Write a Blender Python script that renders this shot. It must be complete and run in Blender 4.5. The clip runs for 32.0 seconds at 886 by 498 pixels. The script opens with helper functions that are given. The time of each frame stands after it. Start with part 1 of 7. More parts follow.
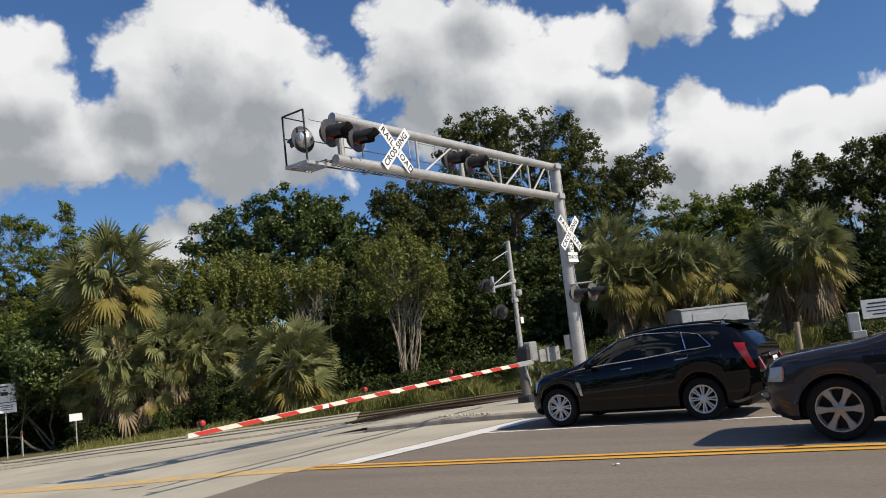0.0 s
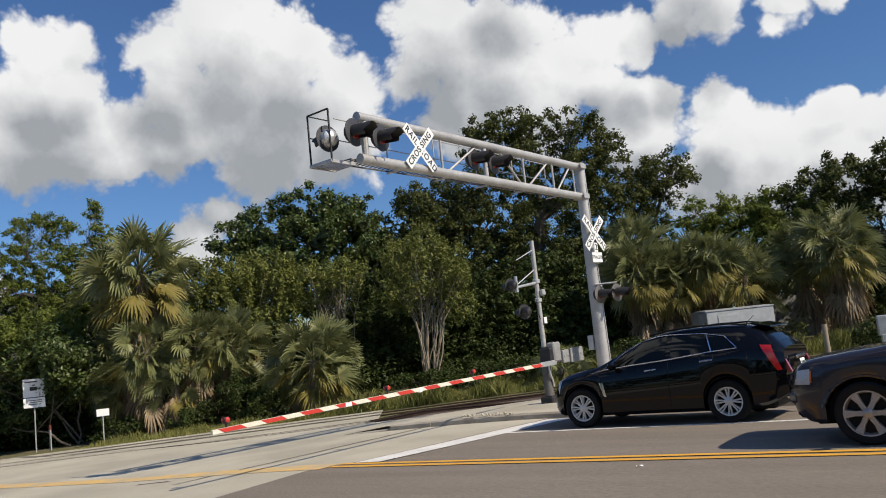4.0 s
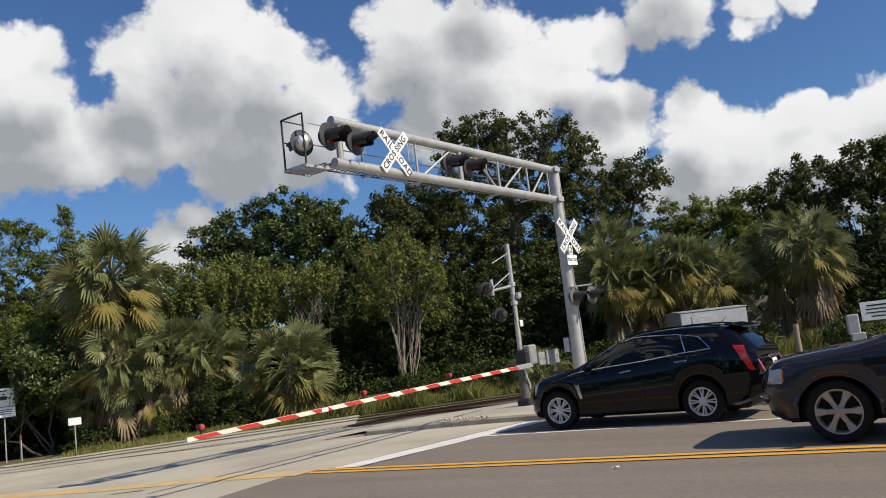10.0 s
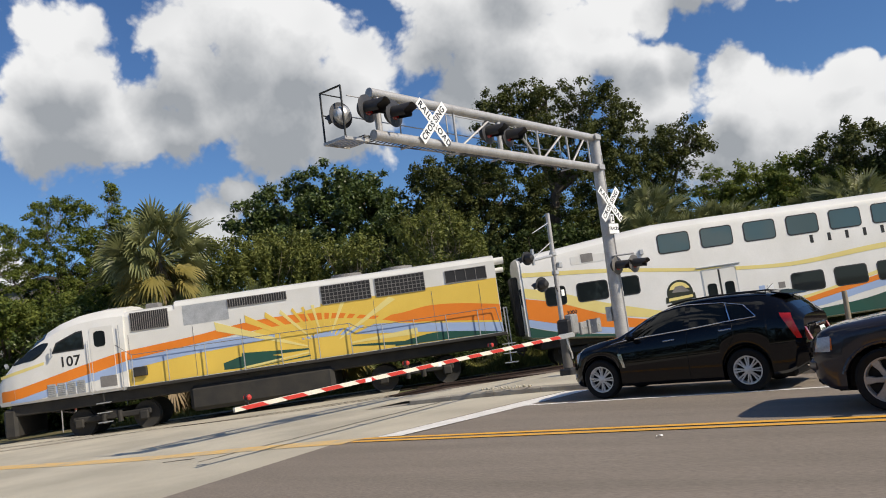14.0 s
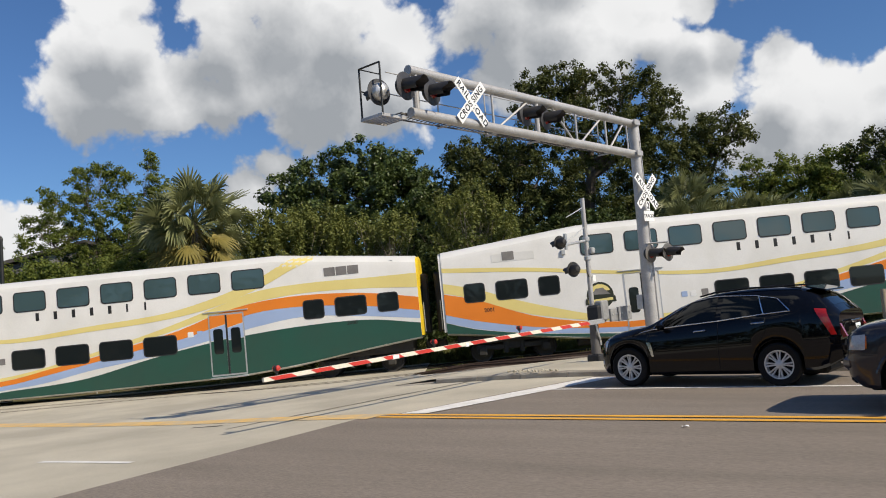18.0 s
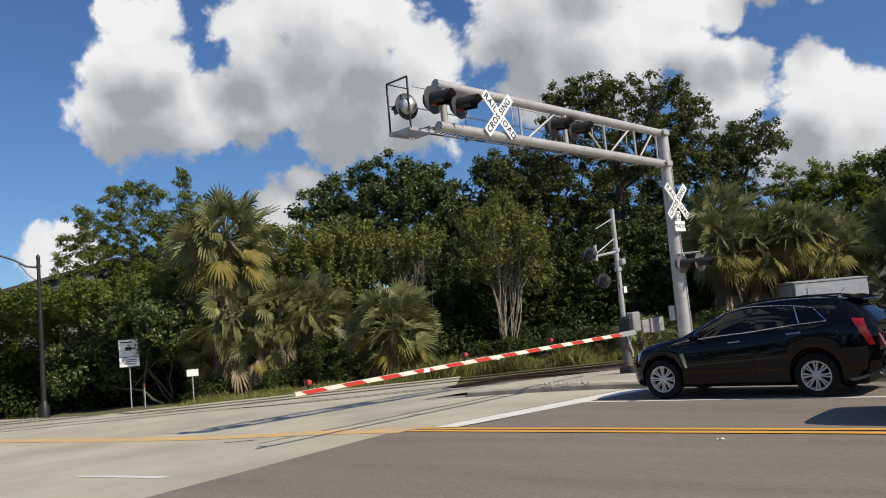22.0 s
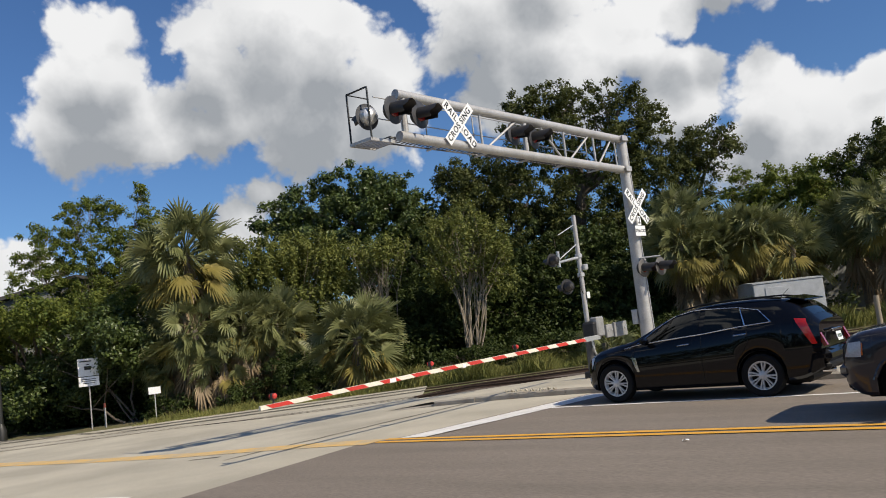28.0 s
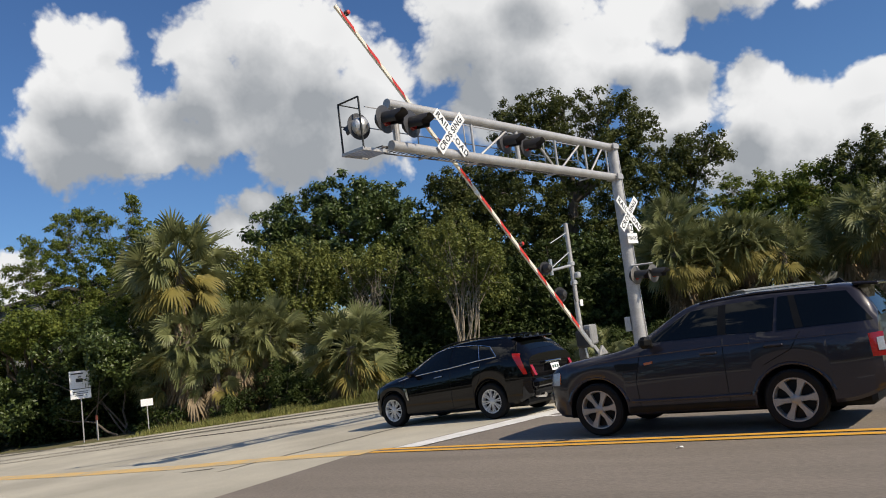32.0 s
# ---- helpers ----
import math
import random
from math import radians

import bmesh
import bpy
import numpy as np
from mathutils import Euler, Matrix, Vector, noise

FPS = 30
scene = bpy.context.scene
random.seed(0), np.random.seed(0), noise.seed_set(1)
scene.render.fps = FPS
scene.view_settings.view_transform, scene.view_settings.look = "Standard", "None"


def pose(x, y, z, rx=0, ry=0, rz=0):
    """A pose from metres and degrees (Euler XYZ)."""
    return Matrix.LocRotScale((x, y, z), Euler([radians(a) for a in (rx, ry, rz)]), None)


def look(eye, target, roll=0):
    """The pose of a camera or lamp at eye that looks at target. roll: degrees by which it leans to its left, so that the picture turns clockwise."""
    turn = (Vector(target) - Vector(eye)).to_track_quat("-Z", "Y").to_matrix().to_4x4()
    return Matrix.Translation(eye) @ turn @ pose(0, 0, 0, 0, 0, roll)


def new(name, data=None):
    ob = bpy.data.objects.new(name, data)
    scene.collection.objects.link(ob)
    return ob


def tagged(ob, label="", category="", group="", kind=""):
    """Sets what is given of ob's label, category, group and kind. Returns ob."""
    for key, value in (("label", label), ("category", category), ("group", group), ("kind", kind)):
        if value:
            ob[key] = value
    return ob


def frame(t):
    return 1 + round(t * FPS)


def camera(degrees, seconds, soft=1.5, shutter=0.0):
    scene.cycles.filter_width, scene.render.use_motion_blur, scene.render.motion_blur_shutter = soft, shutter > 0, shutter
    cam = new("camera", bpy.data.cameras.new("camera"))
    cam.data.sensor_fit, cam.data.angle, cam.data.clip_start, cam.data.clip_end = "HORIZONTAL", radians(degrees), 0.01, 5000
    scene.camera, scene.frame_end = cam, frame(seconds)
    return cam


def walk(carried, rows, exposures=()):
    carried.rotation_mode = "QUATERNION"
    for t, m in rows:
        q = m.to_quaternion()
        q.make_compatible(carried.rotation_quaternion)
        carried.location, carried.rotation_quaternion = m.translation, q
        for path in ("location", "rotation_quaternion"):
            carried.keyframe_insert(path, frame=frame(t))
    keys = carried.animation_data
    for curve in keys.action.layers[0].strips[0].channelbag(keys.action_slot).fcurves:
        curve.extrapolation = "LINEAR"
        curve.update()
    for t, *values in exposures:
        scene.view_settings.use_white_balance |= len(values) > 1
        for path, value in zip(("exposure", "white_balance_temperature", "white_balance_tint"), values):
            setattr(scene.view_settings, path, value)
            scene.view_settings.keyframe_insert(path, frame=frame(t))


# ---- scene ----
cam = camera(57.25, 32.0, soft=1.0)
EYE = (0.0, 0.0, 1.74)


def aim(yaw, pitch, roll):
    # yaw to the left of +y, pitch up, roll as look(), in degrees
    a, b = radians(yaw), radians(pitch)
    d = Vector((-math.sin(a) * math.cos(b), math.cos(a) * math.cos(b), math.sin(b)))
    return look(EYE, Vector(EYE) + d, roll)


# the camera stands on the near pavement and only turns: seconds, yaw, pitch, roll
TURNS = [
    (0, 29.33, 7.01, -6.59),
    (0.5, 29.74, 7.29, -6.45),
    (1, 29.99, 7.40, -6.55),
    (1.5, 30.38, 7.67, -6.59),
    (2, 29.50, 7.62, -6.47),
    (2.5, 28.93, 7.56, -6.77),
    (3, 29.21, 7.02, -6.80),
    (3.5, 30.57, 7.07, -6.09),
    (5.5, 31.43, 7.09, -5.98),
    (6, 31.42, 6.68, -5.56),
    (6.5, 31.45, 6.42, -5.89),
    (7, 31.82, 6.72, -6.01),
    (7.5, 31.13, 7.02, -5.85),
    (8, 30.57, 7.69, -6.51),
    (8.5, 29.04, 7.54, -6.61),
    (9, 29.20, 7.31, -6.78),
    (9.5, 28.94, 7.23, -6.64),
    (10, 29.24, 7.22, -6.74),
    (10.5, 29.32, 7.45, -6.82),
    (11, 29.68, 7.33, -6.78),
    (11.5, 30.10, 7.08, -6.83),
    (12, 30.56, 6.88, -6.75),
    (12.5, 30.74, 6.77, -6.83),
    (13, 31.34, 6.37, -7.12),
    (13.5, 32.16, 6.08, -7.01),
    (14, 32.33, 5.51, -7.16),
    (14.5, 32.66, 5.36, -6.99),
    (16.5, 33.93, 4.86, -4.99),
    (17, 34.08, 4.63, -4.81),
    (17.5, 34.50, 4.51, -4.72),
    (18, 34.74, 4.34, -4.60),
    (18.5, 35.03, 4.18, -4.48),
    (19, 35.58, 4.20, -4.57),
    (19.5, 35.80, 4.21, -4.71),
    (20, 36.02, 4.42, -4.68),
    (20.5, 36.23, 4.63, -4.65),
    (21, 36.58, 4.66, -4.65),
    (21.5, 36.85, 4.90, -4.81),
    (22, 36.73, 5.43, -5.12),
    (22.5, 36.35, 5.76, -4.97),
    (23, 36.30, 5.68, -4.93),
    (23.5, 35.71, 5.64, -5.08),
    (24, 35.35, 5.56, -5.39),
    (24.5, 35.05, 5.51, -5.44),
    (25, 34.70, 5.64, -5.62),
    (25.5, 34.22, 5.64, -5.33),
    (27.5, 33.90, 5.58, -6.57),
    (28, 34.09, 5.82, -6.68),
    (28.5, 34.10, 6.09, -6.51),
    (29, 33.98, 6.10, -6.55),
    (29.5, 33.70, 6.25, -6.69),
    (30, 33.71, 6.20, -7.04),
    (30.5, 33.74, 6.15, -7.14),
    (31, 33.73, 6.01, -7.21),
    (31.5, 33.53, 6.10, -7.37),
    (32, 33.50, 6.38, -7.18),
]
walk(cam, [(t, aim(a, b, c)) for t, a, b, c in TURNS])

# ---- world and sun ----
SUN_AZ, SUN_EL = radians(2), radians(41)
sun_dir = Vector((math.cos(SUN_EL) * math.cos(SUN_AZ), math.cos(SUN_EL) * math.sin(SUN_AZ), math.sin(SUN_EL)))
sun = new("sun", bpy.data.lights.new("sun", "SUN"))
sun.data.energy, sun.data.angle, sun.data.color = 4.8, radians(0.55), (1.0, 0.89, 0.72)
sun.matrix_world = Matrix.Translation((0, 0, 60)) @ sun_dir.to_track_quat("Z", "Y").to_matrix().to_4x4()
scene.view_settings.exposure = 0.0

# cumulus heaps: azimuth to the left of +y, elevation and radius in degrees
MAIN_CLOUD = [(57.0, 21.3, 2.8), (54.8, 21.9, 1.7), (56.5, 17.7, 4.4), (57.9, 15.1, 3.3), (49.3, 21.4, 2.9), (44.8, 22.8, 4.1), (40.6, 21.8, 3.7), (42.6, 18.5, 6.0), (37.1, 18.1, 3.3), (47.7, 17.3, 4.4), (52.4, 15.9, 3.4), (55.2, 15.6, 3.7), (37.4, 15.2, 3.5), (43.3, 15.6, 4.2), (49.8, 15.0, 2.8)]
HIGH_CLOUD = [(29.4, 22.2, 4.0), (31.6, 19.7, 2.9), (25.5, 21.4, 4.0), (25.5, 18.3, 4.9), (21.0, 18.1, 3.3), (18.3, 19.5, 2.4), (15.9, 19.7, 2.0), (13.0, 20.4, 2.0), (9.9, 20.8, 2.1), (6.3, 20.1, 2.0), (3.2, 20.0, 1.5), (7.3, 18.7, 1.2), (28.2, 16.5, 3.5), (22.9, 15.8, 3.7), (19.1, 17.2, 2.3), (24.1, 25.6, 2.8), (11.4, 23.3, 3.7)]
CLOUD_BANK = [(17.7, 15.4, 2.0), (15.2, 15.2, 1.9), (16.5, 12.9, 3.7), (11.3, 14.3, 2.1), (11.6, 11.1, 4.0), (7.5, 10.7, 3.7), (4.4, 12.4, 2.2), (3.5, 13.5, 0.9), (1.9, 11.5, 2.6), (-0.5, 11.3, 2.8), (8.1, 8.9, 4.2), (3.0, 9.0, 4.4), (13.2, 9.6, 3.3), (-2.1, 9.3, 5.1), (46.4, 10.7, 2.1), (47.6, 9.3, 2.6)]
HEAPS = MAIN_CLOUD + HIGH_CLOUD + CLOUD_BANK + [(62.0, 6.8, 2.6), (61.0, 5.0, 2.4)]


def sky_dir(az, el):
    a, b = radians(az), radians(el)
    return (-math.sin(a) * math.cos(b), math.cos(a) * math.cos(b), math.sin(b))


def cloud_group():
    # how deep a direction lies inside a cloud
    g = bpy.data.node_groups.new("cloud_depth", "ShaderNodeTree")
    g.interface.new_socket("Direction", in_out="INPUT", socket_type="NodeSocketVector")
    g.interface.new_socket("Depth", in_out="OUTPUT", socket_type="NodeSocketFloat")
    g.interface.new_socket("Bulk", in_out="OUTPUT", socket_type="NodeSocketFloat")
    n, l = g.nodes, g.links
    gi, go = n.new("NodeGroupInput"), n.new("NodeGroupOutput")
    warp = n.new("ShaderNodeTexNoise")
    warp.inputs["Scale"].default_value, warp.inputs["Detail"].default_value = 9.0, 4.0
    l.new(gi.outputs[0], warp.inputs["Vector"])
    wm = n.new("ShaderNodeVectorMath")
    wm.operation = "MULTIPLY_ADD"
    wm.inputs[1].default_value = (0.05, 0.05, 0.05)
    l.new(warp.outputs["Color"], wm.inputs[0])
    off = n.new("ShaderNodeVectorMath")
    off.operation = "ADD"
    off.inputs[1].default_value = (-0.025, -0.025, -0.025)
    l.new(gi.outputs[0], off.inputs[0])
    l.new(off.outputs[0], wm.inputs[2])
    last = None
    for az, el, r in HEAPS:
        d = n.new("ShaderNodeVectorMath")
        d.operation = "DISTANCE"
        d.inputs[1].default_value = sky_dir(az, el)
        l.new(wm.outputs[0], d.inputs[0])
        m = n.new("ShaderNodeMath")
        m.operation = "MULTIPLY_ADD"
        m.inputs[1].default_value, m.inputs[2].default_value = -1.0 / radians(r), 1.0
        l.new(d.outputs["Value"], m.inputs[0])
        if last is None:
            last = m
        else:
            u = n.new("ShaderNodeMath")
            u.operation = "SMOOTH_MAX"
            u.inputs[2].default_value = 0.25
            l.new(last.outputs[0], u.inputs[0])
            l.new(m.outputs[0], u.inputs[1])
            last = u
    # clouds all round the rest of the sky
    far = n.new("ShaderNodeTexNoise")
    far.inputs["Scale"].default_value, far.inputs["Detail"].default_value = 3.2, 3.0
    l.new(gi.outputs[0], far.inputs["Vector"])
    fm = n.new("ShaderNodeMapRange")
    fm.inputs["From Min"].default_value, fm.inputs["From Max"].default_value = 0.52, 0.72
    fm.inputs["To Min"].default_value, fm.inputs["To Max"].default_value = -0.6, 0.9
    fm.clamp = False
    l.new(far.outputs["Fac"], fm.inputs["Value"])
    # only behind and beside the view
    dt = n.new("ShaderNodeVectorMath")
    dt.operation = "DOT_PRODUCT"
    dt.inputs[1].default_value = sky_dir(30, 8)
    l.new(gi.outputs[0], dt.inputs[0])
    sh = n.new("ShaderNodeMapRange")
    sh.inputs["From Min"].default_value, sh.inputs["From Max"].default_value = 0.62, 0.8
    sh.inputs["To Min"].default_value, sh.inputs["To Max"].default_value = 0.0, -2.5
    l.new(dt.outputs["Value"], sh.inputs["Value"])
    fa = n.new("ShaderNodeMath")
    l.new(fm.outputs[0], fa.inputs[0])
    l.new(sh.outputs[0], fa.inputs[1])
    um = n.new("ShaderNodeMath")
    um.operation = "MAXIMUM"
    l.new(last.outputs[0], um.inputs[0])
    l.new(fa.outputs[0], um.inputs[1])
    # rounded billows at several sizes, and a little fine fraying
    puff = n.new("ShaderNodeTexVoronoi")
    puff.feature = "SMOOTH_F1"
    puff.inputs["Scale"].default_value, puff.inputs["Detail"].default_value = 15.0, 3.0
    puff.inputs["Roughness"].default_value, puff.inputs["Lacunarity"].default_value, puff.inputs["Smoothness"].default_value = 0.55, 2.3, 0.35
    l.new(wm.outputs[0], puff.inputs["Vector"])
    pa = n.new("ShaderNodeMath")
    pa.operation = "MULTIPLY_ADD"
    pa.inputs[1].default_value, pa.inputs[2].default_value = -0.62, 0.50
    l.new(puff.outputs["Distance"], pa.inputs[0])
    fray = n.new("ShaderNodeTexNoise")
    fray.inputs["Scale"].default_value, fray.inputs["Detail"].default_value, fray.inputs["Roughness"].default_value = 24.0, 7.0, 0.6
    l.new(gi.outputs[0], fray.inputs["Vector"])
    fr = n.new("ShaderNodeMath")
    fr.operation = "MULTIPLY_ADD"
    fr.inputs[1].default_value, fr.inputs[2].default_value = 0.7, -0.35
    l.new(fray.outputs["Fac"], fr.inputs[0])
    both = n.new("ShaderNodeMath")
    l.new(pa.outputs[0], both.inputs[0])
    l.new(fr.outputs[0], both.inputs[1])
    su = n.new("ShaderNodeMath")
    l.new(um.outputs[0], su.inputs[0])
    l.new(both.outputs[0], su.inputs[1])
    l.new(su.outputs[0], go.inputs[0])
    bk = n.new("ShaderNodeMath")
    bk.operation = "MULTIPLY_ADD"
    bk.inputs[1].default_value = 0.22
    l.new(both.outputs[0], bk.inputs[0])
    l.new(um.outputs[0], bk.inputs[2])
    l.new(bk.outputs[0], go.inputs[1])
    return g


def make_world():
    w = bpy.data.worlds.new("sky")
    scene.world = w
    w.use_nodes = True
    n, l = w.node_tree.nodes, w.node_tree.links
    n.clear()
    out, bg = n.new("ShaderNodeOutputWorld"), n.new("ShaderNodeBackground")
    l.new(bg.outputs[0], out.inputs[0])
    sky = n.new("ShaderNodeTexSky")
    sky.sky_type, sky.sun_disc = "NISHITA", False
    sky.sun_elevation, sky.sun_rotation = SUN_EL, math.pi / 2 - SUN_AZ
    sky.air_density, sky.dust_density, sky.ozone_density = 1.0, 0.4, 2.5
    dim = n.new("ShaderNodeVectorMath")
    dim.operation = "MULTIPLY"
    dim.inputs[1].default_value = (0.053, 0.073, 0.099)
    l.new(sky.outputs[0], dim.inputs[0])
    tc = n.new("ShaderNodeTexCoord")
    grp = cloud_group()
    a, b = n.new("ShaderNodeGroup"), n.new("ShaderNodeGroup")
    a.node_tree = b.node_tree = grp
    l.new(tc.outputs["Generated"], a.inputs[0])
    up = n.new("ShaderNodeVectorMath")
    up.operation = "ADD"
    up.inputs[1].default_value = (0.022, -0.004, 0.082)
    l.new(tc.outputs["Generated"], up.inputs[0])
    l.new(up.outputs[0], b.inputs[0])
    cover = n.new("ShaderNodeMapRange")
    cover.interpolation_type = "SMOOTHSTEP"
    cover.inputs["From Min"].default_value, cover.inputs["From Max"].default_value = -0.15, 0.17
    l.new(a.outputs[0], cover.inputs["Value"])
    shade = n.new("ShaderNodeMapRange")
    shade.interpolation_type = "SMOOTHSTEP"
    shade.inputs["From Min"].default_value, shade.inputs["From Max"].default_value = -0.42, 0.85
    l.new(b.outputs[1], shade.inputs["Value"])
    # small heaps: lighter where the cloud thins out upwards, greyer under its bulges
    c = n.new("ShaderNodeGroup")
    c.node_tree = grp
    up2 = n.new("ShaderNodeVectorMath")
    up2.operation = "ADD"
    up2.inputs[1].default_value = (0.008, -0.002, 0.016)
    l.new(tc.outputs["Generated"], up2.inputs[0])
    l.new(up2.outputs[0], c.inputs[0])
    df = n.new("ShaderNodeMath")
    df.operation = "SUBTRACT"
    l.new(c.outputs[0], df.inputs[0])
    l.new(a.outputs[0], df.inputs[1])
    sh2 = n.new("ShaderNodeMath")
    sh2.operation = "MULTIPLY_ADD"
    sh2.use_clamp = True
    sh2.inputs[1].default_value = 0.34
    l.new(df.outputs[0], sh2.inputs[0])
    l.new(shade.outputs[0], sh2.inputs[2])
    # broad uneven greys over the flanks
    nz = n.new("ShaderNodeTexNoise")
    nz.inputs["Scale"].default_value, nz.inputs["Detail"].default_value = 6.5, 3.0
    l.new(tc.outputs["Generated"], nz.inputs["Vector"])
    nm = n.new("ShaderNodeMath")
    nm.operation = "MULTIPLY_ADD"
    nm.inputs[1].default_value, nm.inputs[2].default_value = 0.9, -0.40
    l.new(nz.outputs["Fac"], nm.inputs[0])
    sh3 = n.new("ShaderNodeMath")
    sh3.use_clamp = True
    l.new(sh2.outputs[0], sh3.inputs[0])
    l.new(nm.outputs[0], sh3.inputs[1])
    shade = sh3
    tone = n.new("ShaderNodeMix")
    tone.data_type = "RGBA"
    tone.inputs[6].default_value, tone.inputs[7].default_value = (0.88, 0.88, 0.88, 1), (0.35, 0.372, 0.40, 1)
    l.new(shade.outputs[0], tone.inputs[0])
    mix = n.new("ShaderNodeMix")
    mix.data_type = "RGBA"
    l.new(cover.outputs[0], mix.inputs[0])
    l.new(dim.outputs[0], mix.inputs[6])
    l.new(tone.outputs[2], mix.inputs[7])
    l.new(mix.outputs[2], bg.inputs[0])


make_world()

# ---- materials ----
def mat(name, c1, c2=None, rough=0.6, metal=0.0, scale=2.0, fine=45.0, bump=0.15, coat=0.0, spread=0.3, vary=0.0, stretch=None, grain=0.13, spec=0.5):
    # two colours mixed by a broad noise, a fine grain over them, relief and uneven gloss
    m = bpy.data.materials.new(name)
    m.use_nodes = True
    n, l = m.node_tree.nodes, m.node_tree.links
    p = n["Principled BSDF"]
    tc = n.new("ShaderNodeTexCoord")
    src = tc.outputs["Object"]
    if stretch:
        mp = n.new("ShaderNodeMapping")
        mp.inputs["Scale"].default_value = stretch
        l.new(src, mp.inputs["Vector"])
        src = mp.outputs[0]
    big, small = n.new("ShaderNodeTexNoise"), n.new("ShaderNodeTexNoise")
    for t, s, d in ((big, scale, 5.0), (small, fine, 3.0)):
        t.inputs["Scale"].default_value, t.inputs["Detail"].default_value = s, d
        l.new(src, t.inputs["Vector"])
    c2 = c2 or tuple(v * 0.8 for v in c1)
    ramp = n.new("ShaderNodeMapRange")
    ramp.inputs["From Min"].default_value, ramp.inputs["From Max"].default_value = 0.5 - spread / 2, 0.5 + spread / 2
    l.new(big.outputs["Fac"], ramp.inputs["Value"])
    mx = n.new("ShaderNodeMix")
    mx.data_type = "RGBA"
    mx.inputs[6].default_value, mx.inputs[7].default_value = (*c1, 1), (*c2, 1)
    l.new(ramp.outputs[0], mx.inputs[0])
    gr = n.new("ShaderNodeMapRange")
    gr.inputs["From Min"].default_value, gr.inputs["From Max"].default_value = 0.3, 0.7
    gr.inputs["To Min"].default_value, gr.inputs["To Max"].default_value = 1 - grain, 1 + grain
    l.new(small.outputs["Fac"], gr.inputs["Value"])
    hs = n.new("ShaderNodeHueSaturation")
    l.new(mx.outputs[2], hs.inputs["Color"])
    if vary:
        oi = n.new("ShaderNodeObjectInfo")
        vr = n.new("ShaderNodeMapRange")
        vr.inputs["To Min"].default_value, vr.inputs["To Max"].default_value = 1 - vary, 1 + vary
        l.new(oi.outputs["Random"], vr.inputs["Value"])
        mu = n.new("ShaderNodeMath")
        mu.operation = "MULTIPLY"
        l.new(gr.outputs[0], mu.inputs[0])
        l.new(vr.outputs[0], mu.inputs[1])
        l.new(mu.outputs[0], hs.inputs["Value"])
    else:
        l.new(gr.outputs[0], hs.inputs["Value"])
    l.new(hs.outputs[0], p.inputs["Base Color"])
    rr = n.new("ShaderNodeMapRange")
    rr.inputs["To Min"].default_value, rr.inputs["To Max"].default_value = max(rough - 0.08, 0.02), min(rough + 0.08, 1.0)
    l.new(big.outputs["Fac"], rr.inputs["Value"])
    l.new(rr.outputs[0], p.inputs["Roughness"])
    p.inputs["Metallic"].default_value = metal
    p.inputs["Coat Weight"].default_value = coat
    p.inputs["Specular IOR Level"].default_value = spec
    if bump:
        bp = n.new("ShaderNodeBump")
        bp.inputs["Strength"].default_value, bp.inputs["Distance"].default_value = bump, 0.01
        l.new(small.outputs["Fac"], bp.inputs["Height"])
        l.new(bp.outputs[0], p.inputs["Normal"])
    return m


def leaf_mat(name, c1, c2, trans=0.25, rough=0.55, spec=0.22):
    # leaves: each island a shade of its own, a little light comes through
    m = bpy.data.materials.new(name)
    m.use_nodes = True
    n, l = m.node_tree.nodes, m.node_tree.links
    p = n["Principled BSDF"]
    gm = n.new("ShaderNodeNewGeometry")
    tc, nz = n.new("ShaderNodeTexCoord"), n.new("ShaderNodeTexNoise")
    nz.inputs["Scale"].default_value, nz.inputs["Detail"].default_value = 0.8, 3.0
    l.new(tc.outputs["Object"], nz.inputs["Vector"])
    ad = n.new("ShaderNodeMath")
    ad.operation = "MULTIPLY_ADD"
    ad.inputs[1].default_value = 0.6
    l.new(gm.outputs["Random Per Island"], ad.inputs[0])
    sb = n.new("ShaderNodeMath")
    sb.operation = "MULTIPLY_ADD"
    sb.inputs[1].default_value, sb.inputs[2].default_value = 1.2, -0.4
    l.new(nz.outputs["Fac"], sb.inputs[0])
    l.new(sb.outputs[0], ad.inputs[2])
    mx = n.new("ShaderNodeMix")
    mx.data_type = "RGBA"
    mx.inputs[6].default_value, mx.inputs[7].default_value = (*c1, 1), (*c2, 1)
    l.new(ad.outputs[0], mx.inputs[0])
    l.new(mx.outputs[2], p.inputs["Base Color"])
    p.inputs["Roughness"].default_value = rough
    p.inputs["Specular IOR Level"].default_value = spec
    tr = n.new("ShaderNodeBsdfTranslucent")
    l.new(mx.outputs[2], tr.inputs["Color"])
    ms = n.new("ShaderNodeMixShader")
    ms.inputs[0].default_value = trans
    l.new(p.outputs[0], ms.inputs[1])
    l.new(tr.outputs[0], ms.inputs[2])
    l.new(ms.outputs[0], n["Material Output"].inputs["Surface"])
    return m


def glass_mat(name, tint, rough=0.03, spec=0.5):
    m = bpy.data.materials.new(name)
    m.use_nodes = True
    p = m.node_tree.nodes["Principled BSDF"]
    p.inputs["Base Color"].default_value = (*tint, 1)
    p.inputs["Roughness"].default_value = rough
    p.inputs["IOR"].default_value = 1.5
    p.inputs["Specular IOR Level"].default_value = spec
    return m


